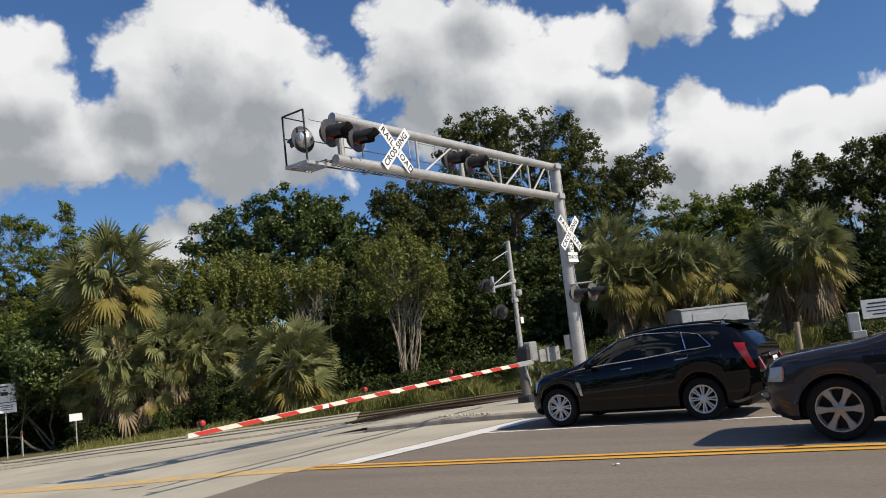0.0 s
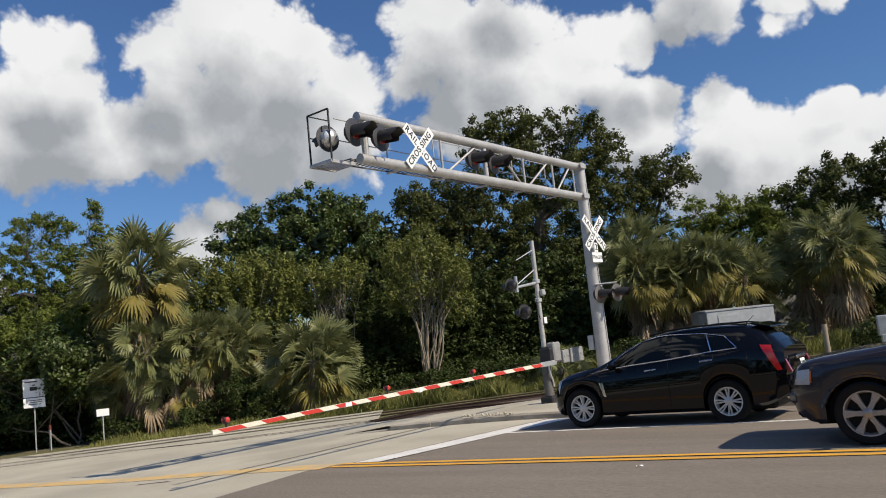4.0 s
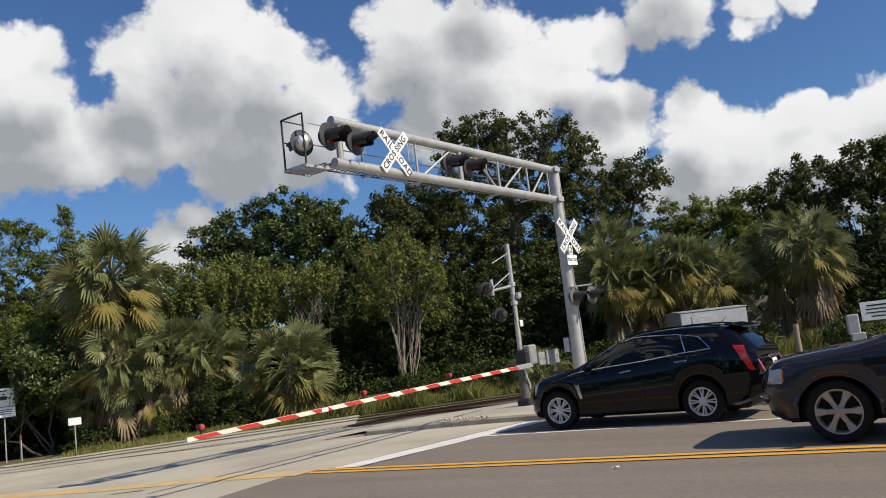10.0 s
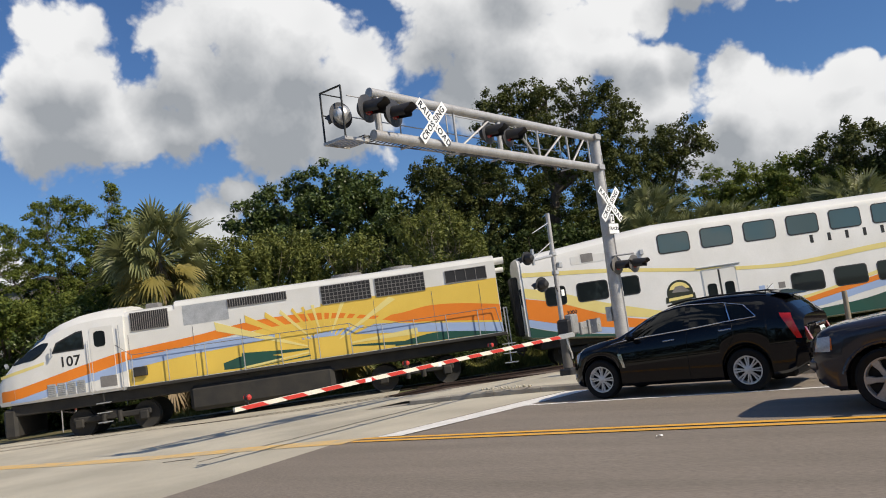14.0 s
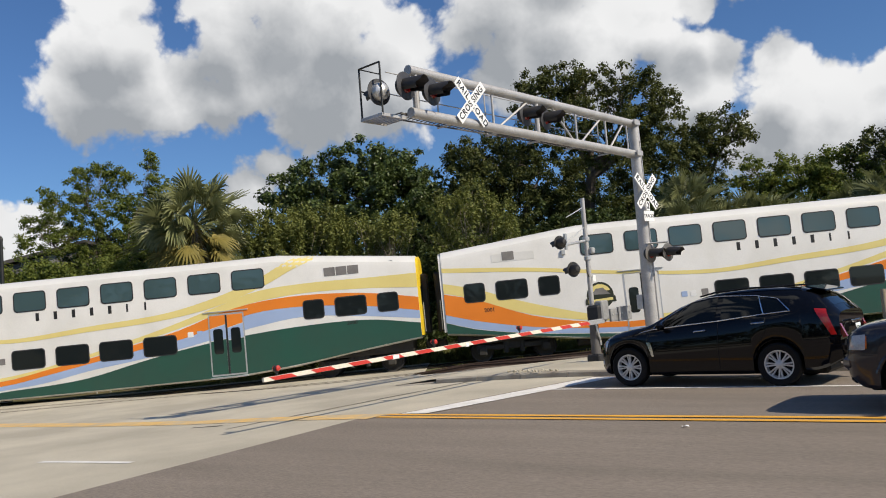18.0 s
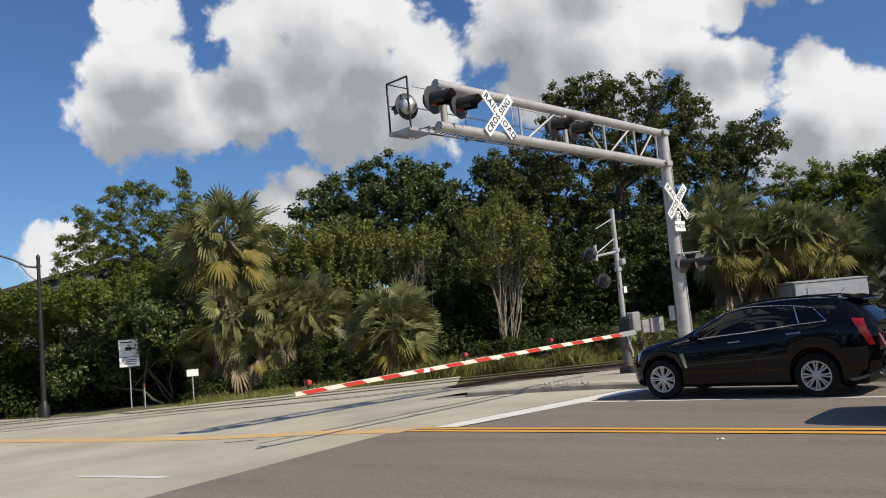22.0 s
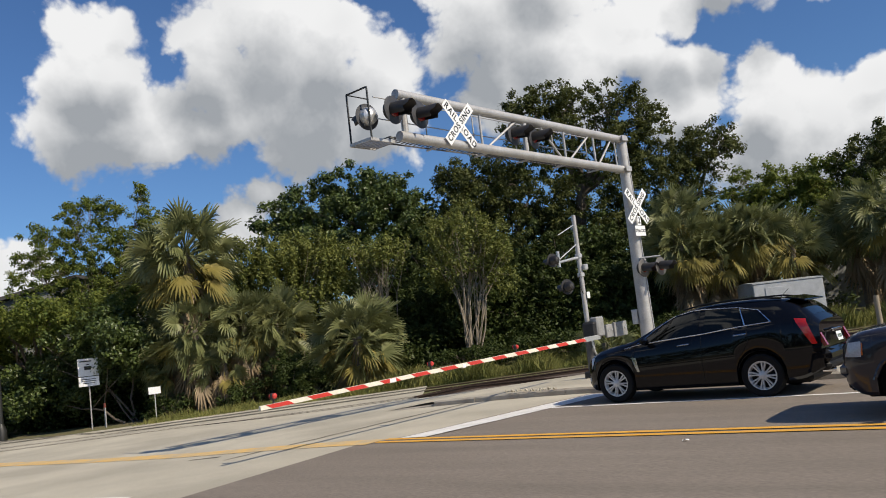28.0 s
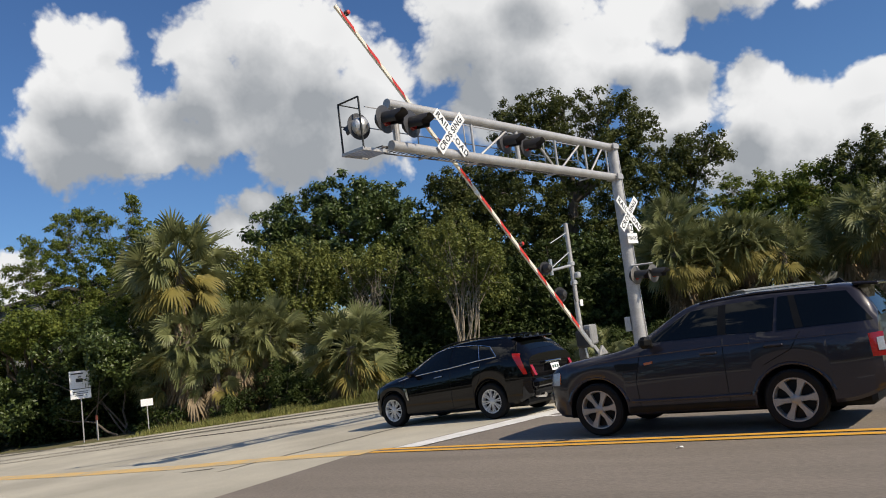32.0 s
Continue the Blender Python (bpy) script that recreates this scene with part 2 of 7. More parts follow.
ASPHALT = mat("asphalt", (0.245, 0.208, 0.172), (0.19, 0.162, 0.134), 0.85, scale=0.5, fine=60, bump=0.7, spec=0.25, grain=0.28, spread=0.45, stretch=(0.3, 2.4, 1))
CONCRETE = mat("concrete", (0.53, 0.485, 0.385), (0.40, 0.365, 0.29), 0.85, scale=0.45, fine=60, bump=0.3, spec=0.25)
KERBSTONE = mat("kerb_concrete", (0.46, 0.42, 0.35), (0.30, 0.265, 0.215), 0.9, scale=1.6, fine=50, bump=0.4)
DARKSTRIP = mat("tar", (0.10, 0.093, 0.08), (0.17, 0.156, 0.13), 0.9, spec=0.08, scale=3, fine=70)
YELLOWPAINT = mat("yellow_road_paint", (0.80, 0.40, 0.03), (0.66, 0.35, 0.06), 0.7, scale=2.5, fine=80, spread=0.5)
FADEDYELLOW = mat("faded_yellow_paint", (0.72, 0.46, 0.15), (0.52, 0.41, 0.25), 0.8, scale=2.0, fine=70, spread=0.3)
WHITEPAINT = mat("white_road_paint", (0.82, 0.80, 0.76), (0.68, 0.66, 0.62), 0.7, scale=2.5, fine=80)
DIRT = mat("grass_ground", (0.10, 0.11, 0.035), (0.15, 0.12, 0.06), 0.95, scale=0.8, fine=30, bump=0.5)
BALLAST = mat("ballast", (0.075, 0.052, 0.04), (0.12, 0.095, 0.078), 0.95, scale=1.5, fine=22, bump=1.0)
RAILSTEEL = mat("rail_steel", (0.07, 0.04, 0.028), (0.045, 0.03, 0.022), 0.7, metal=0.3, scale=3)
RAILTOP = mat("worn_rail_top", (0.4, 0.38, 0.36), (0.3, 0.28, 0.27), 0.3, metal=1.0)
TIE = mat("tie_wood", (0.07, 0.05, 0.04), (0.12, 0.09, 0.07), 0.9, scale=3, stretch=(1, 6, 1))
GALV = mat("galvanized_steel", (0.50, 0.49, 0.48), (0.40, 0.39, 0.385), 0.5, metal=0.35, scale=2.5, fine=30, bump=0.05)
ALU = mat("bare_aluminium", (0.60, 0.61, 0.62), (0.50, 0.51, 0.52), 0.38, metal=0.6, scale=2, fine=30, bump=0.04)
SILVERBOX = mat("silver_painted_steel", (0.52, 0.53, 0.54), (0.42, 0.43, 0.44), 0.45, metal=0.3, scale=3)
BLACKPAINT = mat("black_painted_metal", (0.016, 0.016, 0.018), (0.03, 0.028, 0.028), 0.5, scale=4)
GREYDISC = mat("grey_black_disc", (0.035, 0.036, 0.042), (0.05, 0.05, 0.055), 0.55, scale=4)
SIGNWHITE = mat("white_sign_sheeting", (0.86, 0.86, 0.85), (0.80, 0.80, 0.79), 0.4, scale=4, bump=0.03)
SIGNBLACK = mat("black_sign_lettering", (0.015, 0.015, 0.015), (0.02, 0.02, 0.02), 0.5)
GATEWHITE = mat("white_gate_sheeting", (0.78, 0.74, 0.62), (0.70, 0.66, 0.55), 0.5, scale=4, bump=0.03)
GATERED = mat("red_gate_sheeting", (0.58, 0.045, 0.03), (0.50, 0.04, 0.03), 0.45, scale=4, bump=0.03)
LENSRED = mat("red_lamp_lens", (0.28, 0.012, 0.012), (0.2, 0.01, 0.01), 0.2, coat=0.5)
DARKPOLE = mat("dark_green_pole_paint", (0.012, 0.014, 0.013), (0.02, 0.02, 0.02), 0.5)
RUBBER = mat("tyre_rubber", (0.007, 0.007, 0.007), (0.011, 0.011, 0.011), 0.7, scale=6, spec=0.2)
# wall concrete toned down: the shade of the trees is in its colour
WALLCONC = mat("shade_darkened_wall_concrete", (0.20, 0.20, 0.19), (0.10, 0.10, 0.095), 0.9, scale=0.7)
BARK = mat("bark", (0.10, 0.08, 0.06), (0.17, 0.14, 0.11), 0.9, scale=3, stretch=(1, 1, 0.2), bump=0.8)
PALEBARK = mat("pale_bark", (0.34, 0.29, 0.22), (0.22, 0.18, 0.13), 0.85, scale=3, stretch=(1, 1, 0.2), bump=0.4)
PALMBARK = mat("palm_trunk_bark", (0.12, 0.10, 0.08), (0.20, 0.17, 0.13), 0.95, scale=4, stretch=(1, 1, 2.5), bump=1.0)
BOXGREY = mat("weathered_grey_box_paint", (0.33, 0.33, 0.33), (0.24, 0.24, 0.24), 0.6, metal=0.2, scale=4)
DARKSTEEL = mat("dull_dark_steel", (0.10, 0.095, 0.09), (0.16, 0.15, 0.14), 0.6, metal=0.3)
DULLRED = mat("dull_red_plastic", (0.16, 0.035, 0.025), (0.11, 0.03, 0.02), 0.7)
SHINGLE = mat("dark_roof_shingles", (0.045, 0.042, 0.04), (0.07, 0.065, 0.06), 0.9, scale=1.5, fine=12)
OAKLEAF = leaf_mat("oak_leaves", (0.044, 0.058, 0.015), (0.132, 0.142, 0.040))
DARKLEAF = leaf_mat("dark_glossy_leaves", (0.034, 0.055, 0.014), (0.122, 0.162, 0.042), rough=0.4, spec=0.45)
MYRTLELEAF = leaf_mat("small_green_leaves", (0.093, 0.117, 0.028), (0.24, 0.252, 0.067), trans=0.32)
LIGHTLEAF = leaf_mat("feathery_light_leaves", (0.075, 0.115, 0.022), (0.22, 0.245, 0.052), trans=0.4)
# very dark green, so that undergrowth holds some canopy shade in its colour
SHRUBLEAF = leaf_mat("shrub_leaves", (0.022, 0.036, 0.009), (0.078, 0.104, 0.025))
GRASSLEAF = leaf_mat("verge_grass_blades", (0.135, 0.165, 0.04), (0.35, 0.33, 0.115), trans=0.3)
FROND = leaf_mat("palm_fronds", (0.08, 0.10, 0.034), (0.31, 0.315, 0.135), trans=0.25, rough=0.45, spec=0.35)
YELLOWFROND = leaf_mat("yellowing_palm_fronds", (0.17, 0.15, 0.04), (0.33, 0.265, 0.075), trans=0.25)
DEADFROND = leaf_mat("dead_palm_fronds", (0.19, 0.135, 0.08), (0.35, 0.27, 0.16), trans=0.1)

# ---- mesh tools ----
class Geo:
    """Collects corners and faces for one mesh."""

    def __init__(self):
        self.v, self.f, self.k = [], [], []
        self.now = 0

    def add(self, verts, faces):
        o = len(self.v)
        self.v.extend(tuple(p) for p in verts)
        self.f.extend(tuple(o + i for i in q) for q in faces)
        self.k.extend([self.now] * len(faces))
        return self

    def box(self, c, s, m=None, bev=0.0):
        hx, hy, hz = s[0] / 2, s[1] / 2, s[2] / 2
        if bev <= 0:
            vs = [(x, y, z) for x in (-hx, hx) for y in (-hy, hy) for z in (-hz, hz)]
            fs = [(0, 1, 3, 2), (4, 6, 7, 5), (0, 4, 5, 1), (2, 3, 7, 6), (0, 2, 6, 4), (1, 5, 7, 3)]
        else:
            b = min(bev, hx * 0.9, hy * 0.9, hz * 0.9)
            vs, ix = [], {}
            for x in (-1, 1):
                for y in (-1, 1):
                    for z in (-1, 1):
                        for a in range(3):
                            ix[x, y, z, a] = len(vs)
                            p = [x * (hx - b), y * (hy - b), z * (hz - b)]
                            p[a] = (x, y, z)[a] * (hx, hy, hz)[a]
                            vs.append(tuple(p))
            fs = []
            for a in range(3):
                i, j = [k for k in range(3) if k != a]
                for sgn in (-1, 1):
                    q = []
                    for si, sj in ((-1, -1), (1, -1), (1, 1), (-1, 1)):
                        k = [0, 0, 0]
                        k[a], k[i], k[j] = sgn, si, sj
                        q.append(ix[k[0], k[1], k[2], a])
                    fs.append(tuple(q) if (sgn > 0) != (a == 1) else tuple(reversed(q)))
                for si in (-1, 1):
                    for sj in (-1, 1):
                        k0, k1 = [0, 0, 0], [0, 0, 0]
                        k0[a], k1[a] = -1, 1
                        k0[i] = k1[i] = si
                        k0[j] = k1[j] = sj
                        fs.append((ix[(*k0, i)], ix[(*k1, i)], ix[(*k1, j)], ix[(*k0, j)]))
            for x in (-1, 1):
                for y in (-1, 1):
                    for z in (-1, 1):
                        fs.append((ix[x, y, z, 0], ix[x, y, z, 1], ix[x, y, z, 2]))
        t = Matrix.Translation(c) @ m if m is not None else Matrix.Translation(c)
        return self.add([t @ Vector(p) for p in vs], fs)

    def cyl(self, p0, p1, r0, r1=None, seg=12, caps=True):
        p0, p1 = Vector(p0), Vector(p1)
        r1 = r0 if r1 is None else r1
        q = (p1 - p0).to_track_quat("Z", "Y")
        ring = [(math.cos(2 * math.pi * i / seg), math.sin(2 * math.pi * i / seg)) for i in range(seg)]
        vs = [p0 + q @ Vector((r0 * c, r0 * s, 0)) for c, s in ring] + [p1 + q @ Vector((r1 * c, r1 * s, 0)) for c, s in ring]
        fs = [(i, (i + 1) % seg, seg + (i + 1) % seg, seg + i) for i in range(seg)]
        if caps:
            fs += [tuple(range(seg - 1, -1, -1)), tuple(range(seg, 2 * seg))]
        return self.add(vs, fs)

    def pipe(self, pts, r, seg=8):
        for a, b in zip(pts, pts[1:]):
            self.cyl(a, b, r, r, seg)
        return self

    def turned(self, prof, c=(0, 0, 0), axis="z", seg=24):
        # a profile of (radius, height) turned about an axis through c
        vs, n = [], len(prof)
        for i in range(seg):
            a = 2 * math.pi * i / seg
            for r, h in prof:
                x, y = r * math.cos(a), r * math.sin(a)
                p = {"z": (x, y, h), "y": (x, h, -y), "x": (h, x, y)}[axis]
                vs.append((c[0] + p[0], c[1] + p[1], c[2] + p[2]))
        fs = [(i * n + j, ((i + 1) % seg) * n + j, ((i + 1) % seg) * n + j + 1, i * n + j + 1) for i in range(seg) for j in range(n - 1)]
        return self.add(vs, fs)

    def prism(self, poly, d0, d1, put):
        # an outline pushed from d0 to d1; put maps (u, v, d) to a place
        n = len(poly)
        vs = [put(a, b, d0) for a, b in poly] + [put(a, b, d1) for a, b in poly]
        fs = [tuple(range(n - 1, -1, -1)), tuple(range(n, 2 * n))]
        fs += [(i, (i + 1) % n, n + (i + 1) % n, n + i) for i in range(n)]
        return self.add(vs, fs)

    def rows(self, rings, closed=False, caps=False):
        # faces between rows of equally many points
        n = len(rings[0])
        vs = [p for r in rings for p in r]
        fs = []
        for i in range(len(rings) - 1):
            for j in range(n if closed else n - 1):
                k = (j + 1) % n
                fs.append((i * n + j, i * n + k, (i + 1) * n + k, (i + 1) * n + j))
        if caps:
            fs += [tuple(range(n - 1, -1, -1)), tuple(range((len(rings) - 1) * n, len(rings) * n))]
        return self.add(vs, fs)

    def mesh(self, name, mats, smooth=35.0):
        me = bpy.data.meshes.new(name)
        me.from_pydata(self.v, [], self.f)
        for m in mats if isinstance(mats, (list, tuple)) else [mats]:
            me.materials.append(m)
        if any(self.k):
            me.polygons.foreach_set("material_index", self.k)
        if smooth:
            me.polygons.foreach_set("use_smooth", [True] * len(me.polygons))
            me.set_sharp_from_angle(angle=radians(smooth))
        me.update()
        return me


def part(name, geo, material, parent=None, label="", smooth=35.0):
    ob = new(name, geo.mesh(name, material, smooth))
    if parent is not None:
        ob.parent = parent
    if label:
        ob["label"] = label
    return ob


def share(name, me, parent, m=None, label=""):
    # one more object on a mesh that is there already
    ob = new(name, me)
    ob.parent = parent
    if m is not None:
        ob.matrix_local = m
    if label:
        ob["label"] = label
    return ob


def thing(name, m, label, category, group="", kind=""):
    ob = new(name)
    ob.empty_display_size = 0.2
    ob.matrix_world = m
    return tagged(ob, label, category, group, kind)


def letters(name, text, size, material, parent, m, depth=0.002, label="", spacing=1.0):
    c = bpy.data.curves.new(name, "FONT")
    c.body, c.size, c.align_x, c.align_y, c.extrude, c.space_character = text, size, "CENTER", "CENTER", depth, spacing
    c.resolution_u = 3
    c.offset = size * 0.018
    tmp = bpy.data.objects.new(name, c)
    scene.collection.objects.link(tmp)
    me = bpy.data.meshes.new_from_object(tmp.evaluated_get(bpy.context.evaluated_depsgraph_get()))
    bpy.data.objects.remove(tmp)
    me.materials.clear()
    me.materials.append(material)
    me.name = name
    ob = new(name, me)
    ob.parent = parent
    ob.matrix_local = m
    if label:
        ob["label"] = label
    return ob


def smooth_step(a, b, x):
    t = min(max((x - a) / (b - a), 0.0), 1.0)
    return t * t * (3 - 2 * t)


def lerp_list(xs, ys, x):
    return float(np.interp(x, xs, ys))


def curve_through(knots, x):
    # a smooth curve through (x, value) knots
    for (x0, y0), (x1, y1) in zip(knots, knots[1:]):
        if x <= x1:
            break
    i = knots.index((x0, y0))
    t = min(max((x - x0) / (x1 - x0), 0.0), 1.0)

    def slope(j):
        a, b = knots[max(j - 1, 0)], knots[min(j + 1, len(knots) - 1)]
        return (b[1] - a[1]) / (b[0] - a[0])

    h = x1 - x0
    m0, m1 = slope(i) * h, slope(i + 1) * h
    return (2 * t**3 - 3 * t * t + 1) * y0 + (t**3 - 2 * t * t + t) * m0 + (3 * t * t - 2 * t**3) * y1 + (t**3 - t * t) * m1

# ---- ground, road and tracks ----
# the far track's middle line passes TRACK along TDIR and climbs two in a hundred; TNOR points away from the road
TRACK, TANG = Vector((-19.30, 25.46, -0.38)), radians(33.9)
TDIR, TNOR = Vector((math.cos(TANG), math.sin(TANG), 0)), Vector((-math.sin(TANG), math.cos(TANG), 0))
GRADE = 0.02
YEL, LANE, DASH, KERB = 11.15, 14.62, 7.0, 17.0


def along(x, y):
    d = Vector((x, y, 0)) - Vector((TRACK.x, TRACK.y, 0))
    return d.dot(TDIR), d.dot(TNOR)


def track_z(s):
    return TRACK.z + GRADE * max(min(s, 60), -60)


def road_z(x):
    return lerp_list([-70, -35, -25, -18, -14.5, -12, -10, -8.5], [-0.95, -0.58, -0.40, -0.28, -0.19, -0.09, -0.025, 0.0], x)


def ground_z(x, y):
    s, o = along(x, y)
    r = road_z(x)
    inside = smooth_step(-6.8, -1.6, o)
    z = r * (1 - inside) + track_z(s) * inside
    # the bank behind the tracks rises a little
    z += 0.55 * smooth_step(2.5, 7.0, o) * smooth_step(-16, 0, s)
    if y > KERB + 0.5 and x > -15:
        z = z * 1.0 - 0.25 * smooth_step(19.2, 21.0, y) * smooth_step(-15, -11, x) * (1 - smooth_step(-5.5, -3.2, o))
    return z


def sheet(xs, ys, zf):
    g = Geo()
    g.rows([[(x, y, zf(x, y)) for x in xs] for y in ys])
    return g


def spaced(a, b, n):
    return [a + (b - a) * i / n for i in range(n + 1)]


far = [-2500, -900, -400, -200, -120]
gx = far + spaced(-90, 30, 80) + [50, 90, 150, 300, 900, 2500]
gy = [-2500, -900, -300, -100, -40, -15] + spaced(-6, 75, 66) + [95, 140, 250, 500, 1200, 2500]
ground = part("ground", sheet(gx, gy, lambda x, y: ground_z(x, y) - 0.05), DIRT)
tagged(ground, "rough grass and soil ground round the railway crossing", "ground", kind="structure")


def edge_x(y):
    # where the asphalt ends and the concrete of the crossing begins
    return lerp_list([-8, 4.8, 10.9, 11.3, 16.4, 17.2], [-8.3, -9.1, -9.6, -9.15, -8.05, -7.9], y)


def strip(y0, y1, x0, x1, lift, nx, ny=4):
    # a piece of road surface between two lines; x0 and x1 are functions of y
    g = Geo()
    rws = []
    for y in spaced(y0, y1, ny):
        a, b = x0(y), x1(y)
        rws.append([(x, y, road_z(x) + lift) for x in spaced(a, b, nx)])
    return g.rows(rws)


def fix(v):
    return lambda y: v


road = part("road", strip(-1.5, KERB, edge_x, fix(260), 0.0, 24, 30), ASPHALT)
tagged(road, "sunlit grey asphalt road with worn wheel tracks", "road", kind="structure")
crossing = part("crossing_pavement", strip(-1.5, KERB, fix(-75), edge_x, 0.0, 90, 30), CONCRETE)
tagged(crossing, "pale stained concrete pavement at the railway crossing", "pavement", kind="structure")
near_walk = part("pavement_near", Geo().box((0, -3.2, 0.07), (260, 3.4, 0.16), bev=0.02), CONCRETE)
tagged(near_walk, "pale concrete footway along the near side of the road", "pavement", kind="structure")


def line_mark(name, y, w, x0, x1, material, label, lift=0.006, nx=30):
    ob = part(name, strip(y - w / 2, y + w / 2, fix(x0), fix(x1), lift, nx, 1), material)
    return tagged(ob, label, "road marking", kind="structure")


for k in (-1, 1):
    line_mark("yellow_line", YEL + 0.14 * k, 0.15, -9.3, 200, YELLOWPAINT, "one of two solid yellow centre lines")
line_mark("faded_yellow_line", YEL - 0.1, 0.58, -60, -9.35, FADEDYELLOW, "worn and faded yellow centre line on concrete", nx=60)
line_mark("lane_line", LANE, 0.13, -8.2, 120, WHITEPAINT, "solid white lane line on asphalt")
for x in (-12.8, -1.95, 10.0, 22.0):
    line_mark("dashed_lane_line", DASH - 0.1, 0.13, x, x + (2.4 if x < -10 else 3.0), WHITEPAINT, "short white lane dash", nx=6)
g = Geo()
sl = [(-9.05, 11.35, 0.55), (-8.62, 13.2, 0.58), (-8.2, 15.2, 0.60), (-7.85, 16.75, 0.6)]
g.rows([[(x + w * t, y, road_z(x + w * t) + 0.007) for t in (0, 0.5, 1)] for x, y, w in sl])
tagged(part("stop_line", g, WHITEPAINT), "broad white stop line painted across two lanes", "road marking", kind="structure")


def dark_band(pts, w, name="tar_seam", label="thin uneven dark marks across the concrete"):
    g = Geo()
    left, right = [], []
    n = 26
    for i in range(n + 1):
        t = i / n * (len(pts) - 1)
        j = min(int(t), len(pts) - 2)
        f = t - j
        p = Vector(pts[j]) * (1 - f) + Vector(pts[j + 1]) * f
        d = (Vector(pts[j + 1]) - Vector(pts[j])).normalized()
        h = w * (0.6 + 0.7 * noise.noise((p.x * 0.9, p.y * 0.9, w * 7))) / 2 + 0.012
        wob = 0.05 * noise.noise((p.x * 2.1, p.y * 2.1, 3.0))
        a, b = p + Vector((-d.y, d.x)) * (h + wob), p - Vector((-d.y, d.x)) * (h - wob)
        left.append((a.x, a.y, road_z(a.x) + 0.005))
        right.append((b.x, b.y, road_z(b.x) + 0.005))
    g.rows([left, right])
    return tagged(part(name, g, DARKSTRIP), label, "tar seam", kind="structure")


dark_band([(-12.0, 9.9), (-11.75, 12.0), (-11.55, 14.3), (-11.3, 16.9)], 0.10)
dark_band([(-13.4, 10.25), (-13.0, 10.35), (-12.7, 10.4)], 0.14)

# a scrap of white paper on the asphalt
litter = thing("litter", pose(-3.65, 10.42, 0.004, 0, 0, 25), "small crumpled scrap of white paper on the asphalt", "litter")
part("paper", Geo().rows([[(0.022 * i - 0.044, 0.018 * j - 0.018, 0.006 * ((i * 3 + j * 5) % 4)) for i in range(5)] for j in range(3)]), SIGNWHITE, litter)

# far kerb, gutter and footway; the kerb is cast in lengths
walk_z = 0.13
kerb = thing("kerb", Matrix(), "weathered chipped concrete kerb along the road", "kerb", kind="structure")
x = -13.6
i = 0
random.seed(4)
while x < 60:
    ln = 1.25 if x < 6 else 6.0
    g = Geo()
    h0 = 0.04 if i == 0 else 0.125
    prof = [(0.0, -0.2), (0.02, h0 - 0.03), (0.05, h0), (0.16, h0 + 0.005), (0.16, -0.2)]
    rings = []
    for t in (0.0, 0.33, 0.66, 1.0):
        xx = x + (ln - 0.012) * t
        rings.append([(xx, KERB + a + random.uniform(-0.006, 0.006), road_z(xx) + b * (0.35 + 0.65 * (t if i == 0 else 1)) + random.uniform(-0.004, 0.004)) for a, b in prof])
    g.rows(rings, closed=True, caps=True)
    part("kerb_stone", g, KERBSTONE, kerb)
    x += ln
    i += 1
g = Geo()
rws = []
for y in spaced(KERB + 0.165, 19.6, 5):
    rws.append([(x, y, road_z(x) + walk_z * smooth_step(-14.2, -12.2, x) + 0.012 * noise.noise((x, y, 0))) for x in spaced(-14.0 + (y - KERB) * 0.2, 60, 70)])
g.rows(rws)
rim = [(x, 19.6, z) for x, y, z in rws[-1]]
g.rows([rim, [(x, y + 0.05, z - 0.5) for x, y, z in rim]])
tagged(part("pavement", g, CONCRETE), "cracked pale concrete footway beside the road", "pavement", kind="structure")
# broken concrete at the kerb
rub = thing("rubble", pose(-9.6, KERB + 0.12, 0.14), "broken pale concrete crumbs on a chipped kerb", "rubble", kind="stuff")
g = Geo()
for i in range(34):
    a, b, s = random.gauss(0, 0.42), random.gauss(0, 0.07), random.uniform(0.015, 0.06)
    g.box((a, b, s * 0.3), (s * 1.5, s, s * 0.7), Euler((random.random(), random.random(), random.random() * 6)).to_matrix().to_4x4(), bev=s * 0.2)
part("crumbs", g, CONCRETE, rub)


def rail_line(off, s0, s1):
    # one rail swept along the track: foot, web and head
    prof = [(-0.07, 0.0), (0.07, 0.0), (0.07, 0.015), (0.012, 0.035), (0.012, 0.13), (0.036, 0.14), (0.036, 0.17), (-0.036, 0.17), (-0.036, 0.14), (-0.012, 0.13), (-0.012, 0.035), (-0.07, 0.015)]
    g = Geo()
    rings = []
    for s in spaced(s0, s1, int((s1 - s0) / 2.0)):
        p = TRACK + TDIR * s + TNOR * off
        z = (track_z(s) if off > -2 else near_z(p)) + 0.004
        rings.append([(p.x + TNOR.x * a, p.y + TNOR.y * a, z - 0.17 + b) for a, b in prof])
    return g.rows(rings, closed=True, caps=True)


def apron_z(x, y):
    # the paved crossing runs from the road up to the far track
    a, o = along(x, y)
    k = smooth_step(KERB, KERB + 2.0, y) * smooth_step(-6.5, -2.2, o)
    return road_z(x) * (1 - k) + track_z(a) * k


def near_z(p):
    a, o = along(p.x, p.y)
    open_track = ground_z(p.x, p.y) + 0.16
    k = smooth_step(0.4, 2.2, a)
    return apron_z(p.x, p.y) * (1 - k) + open_track * k


PAVED = 0.4


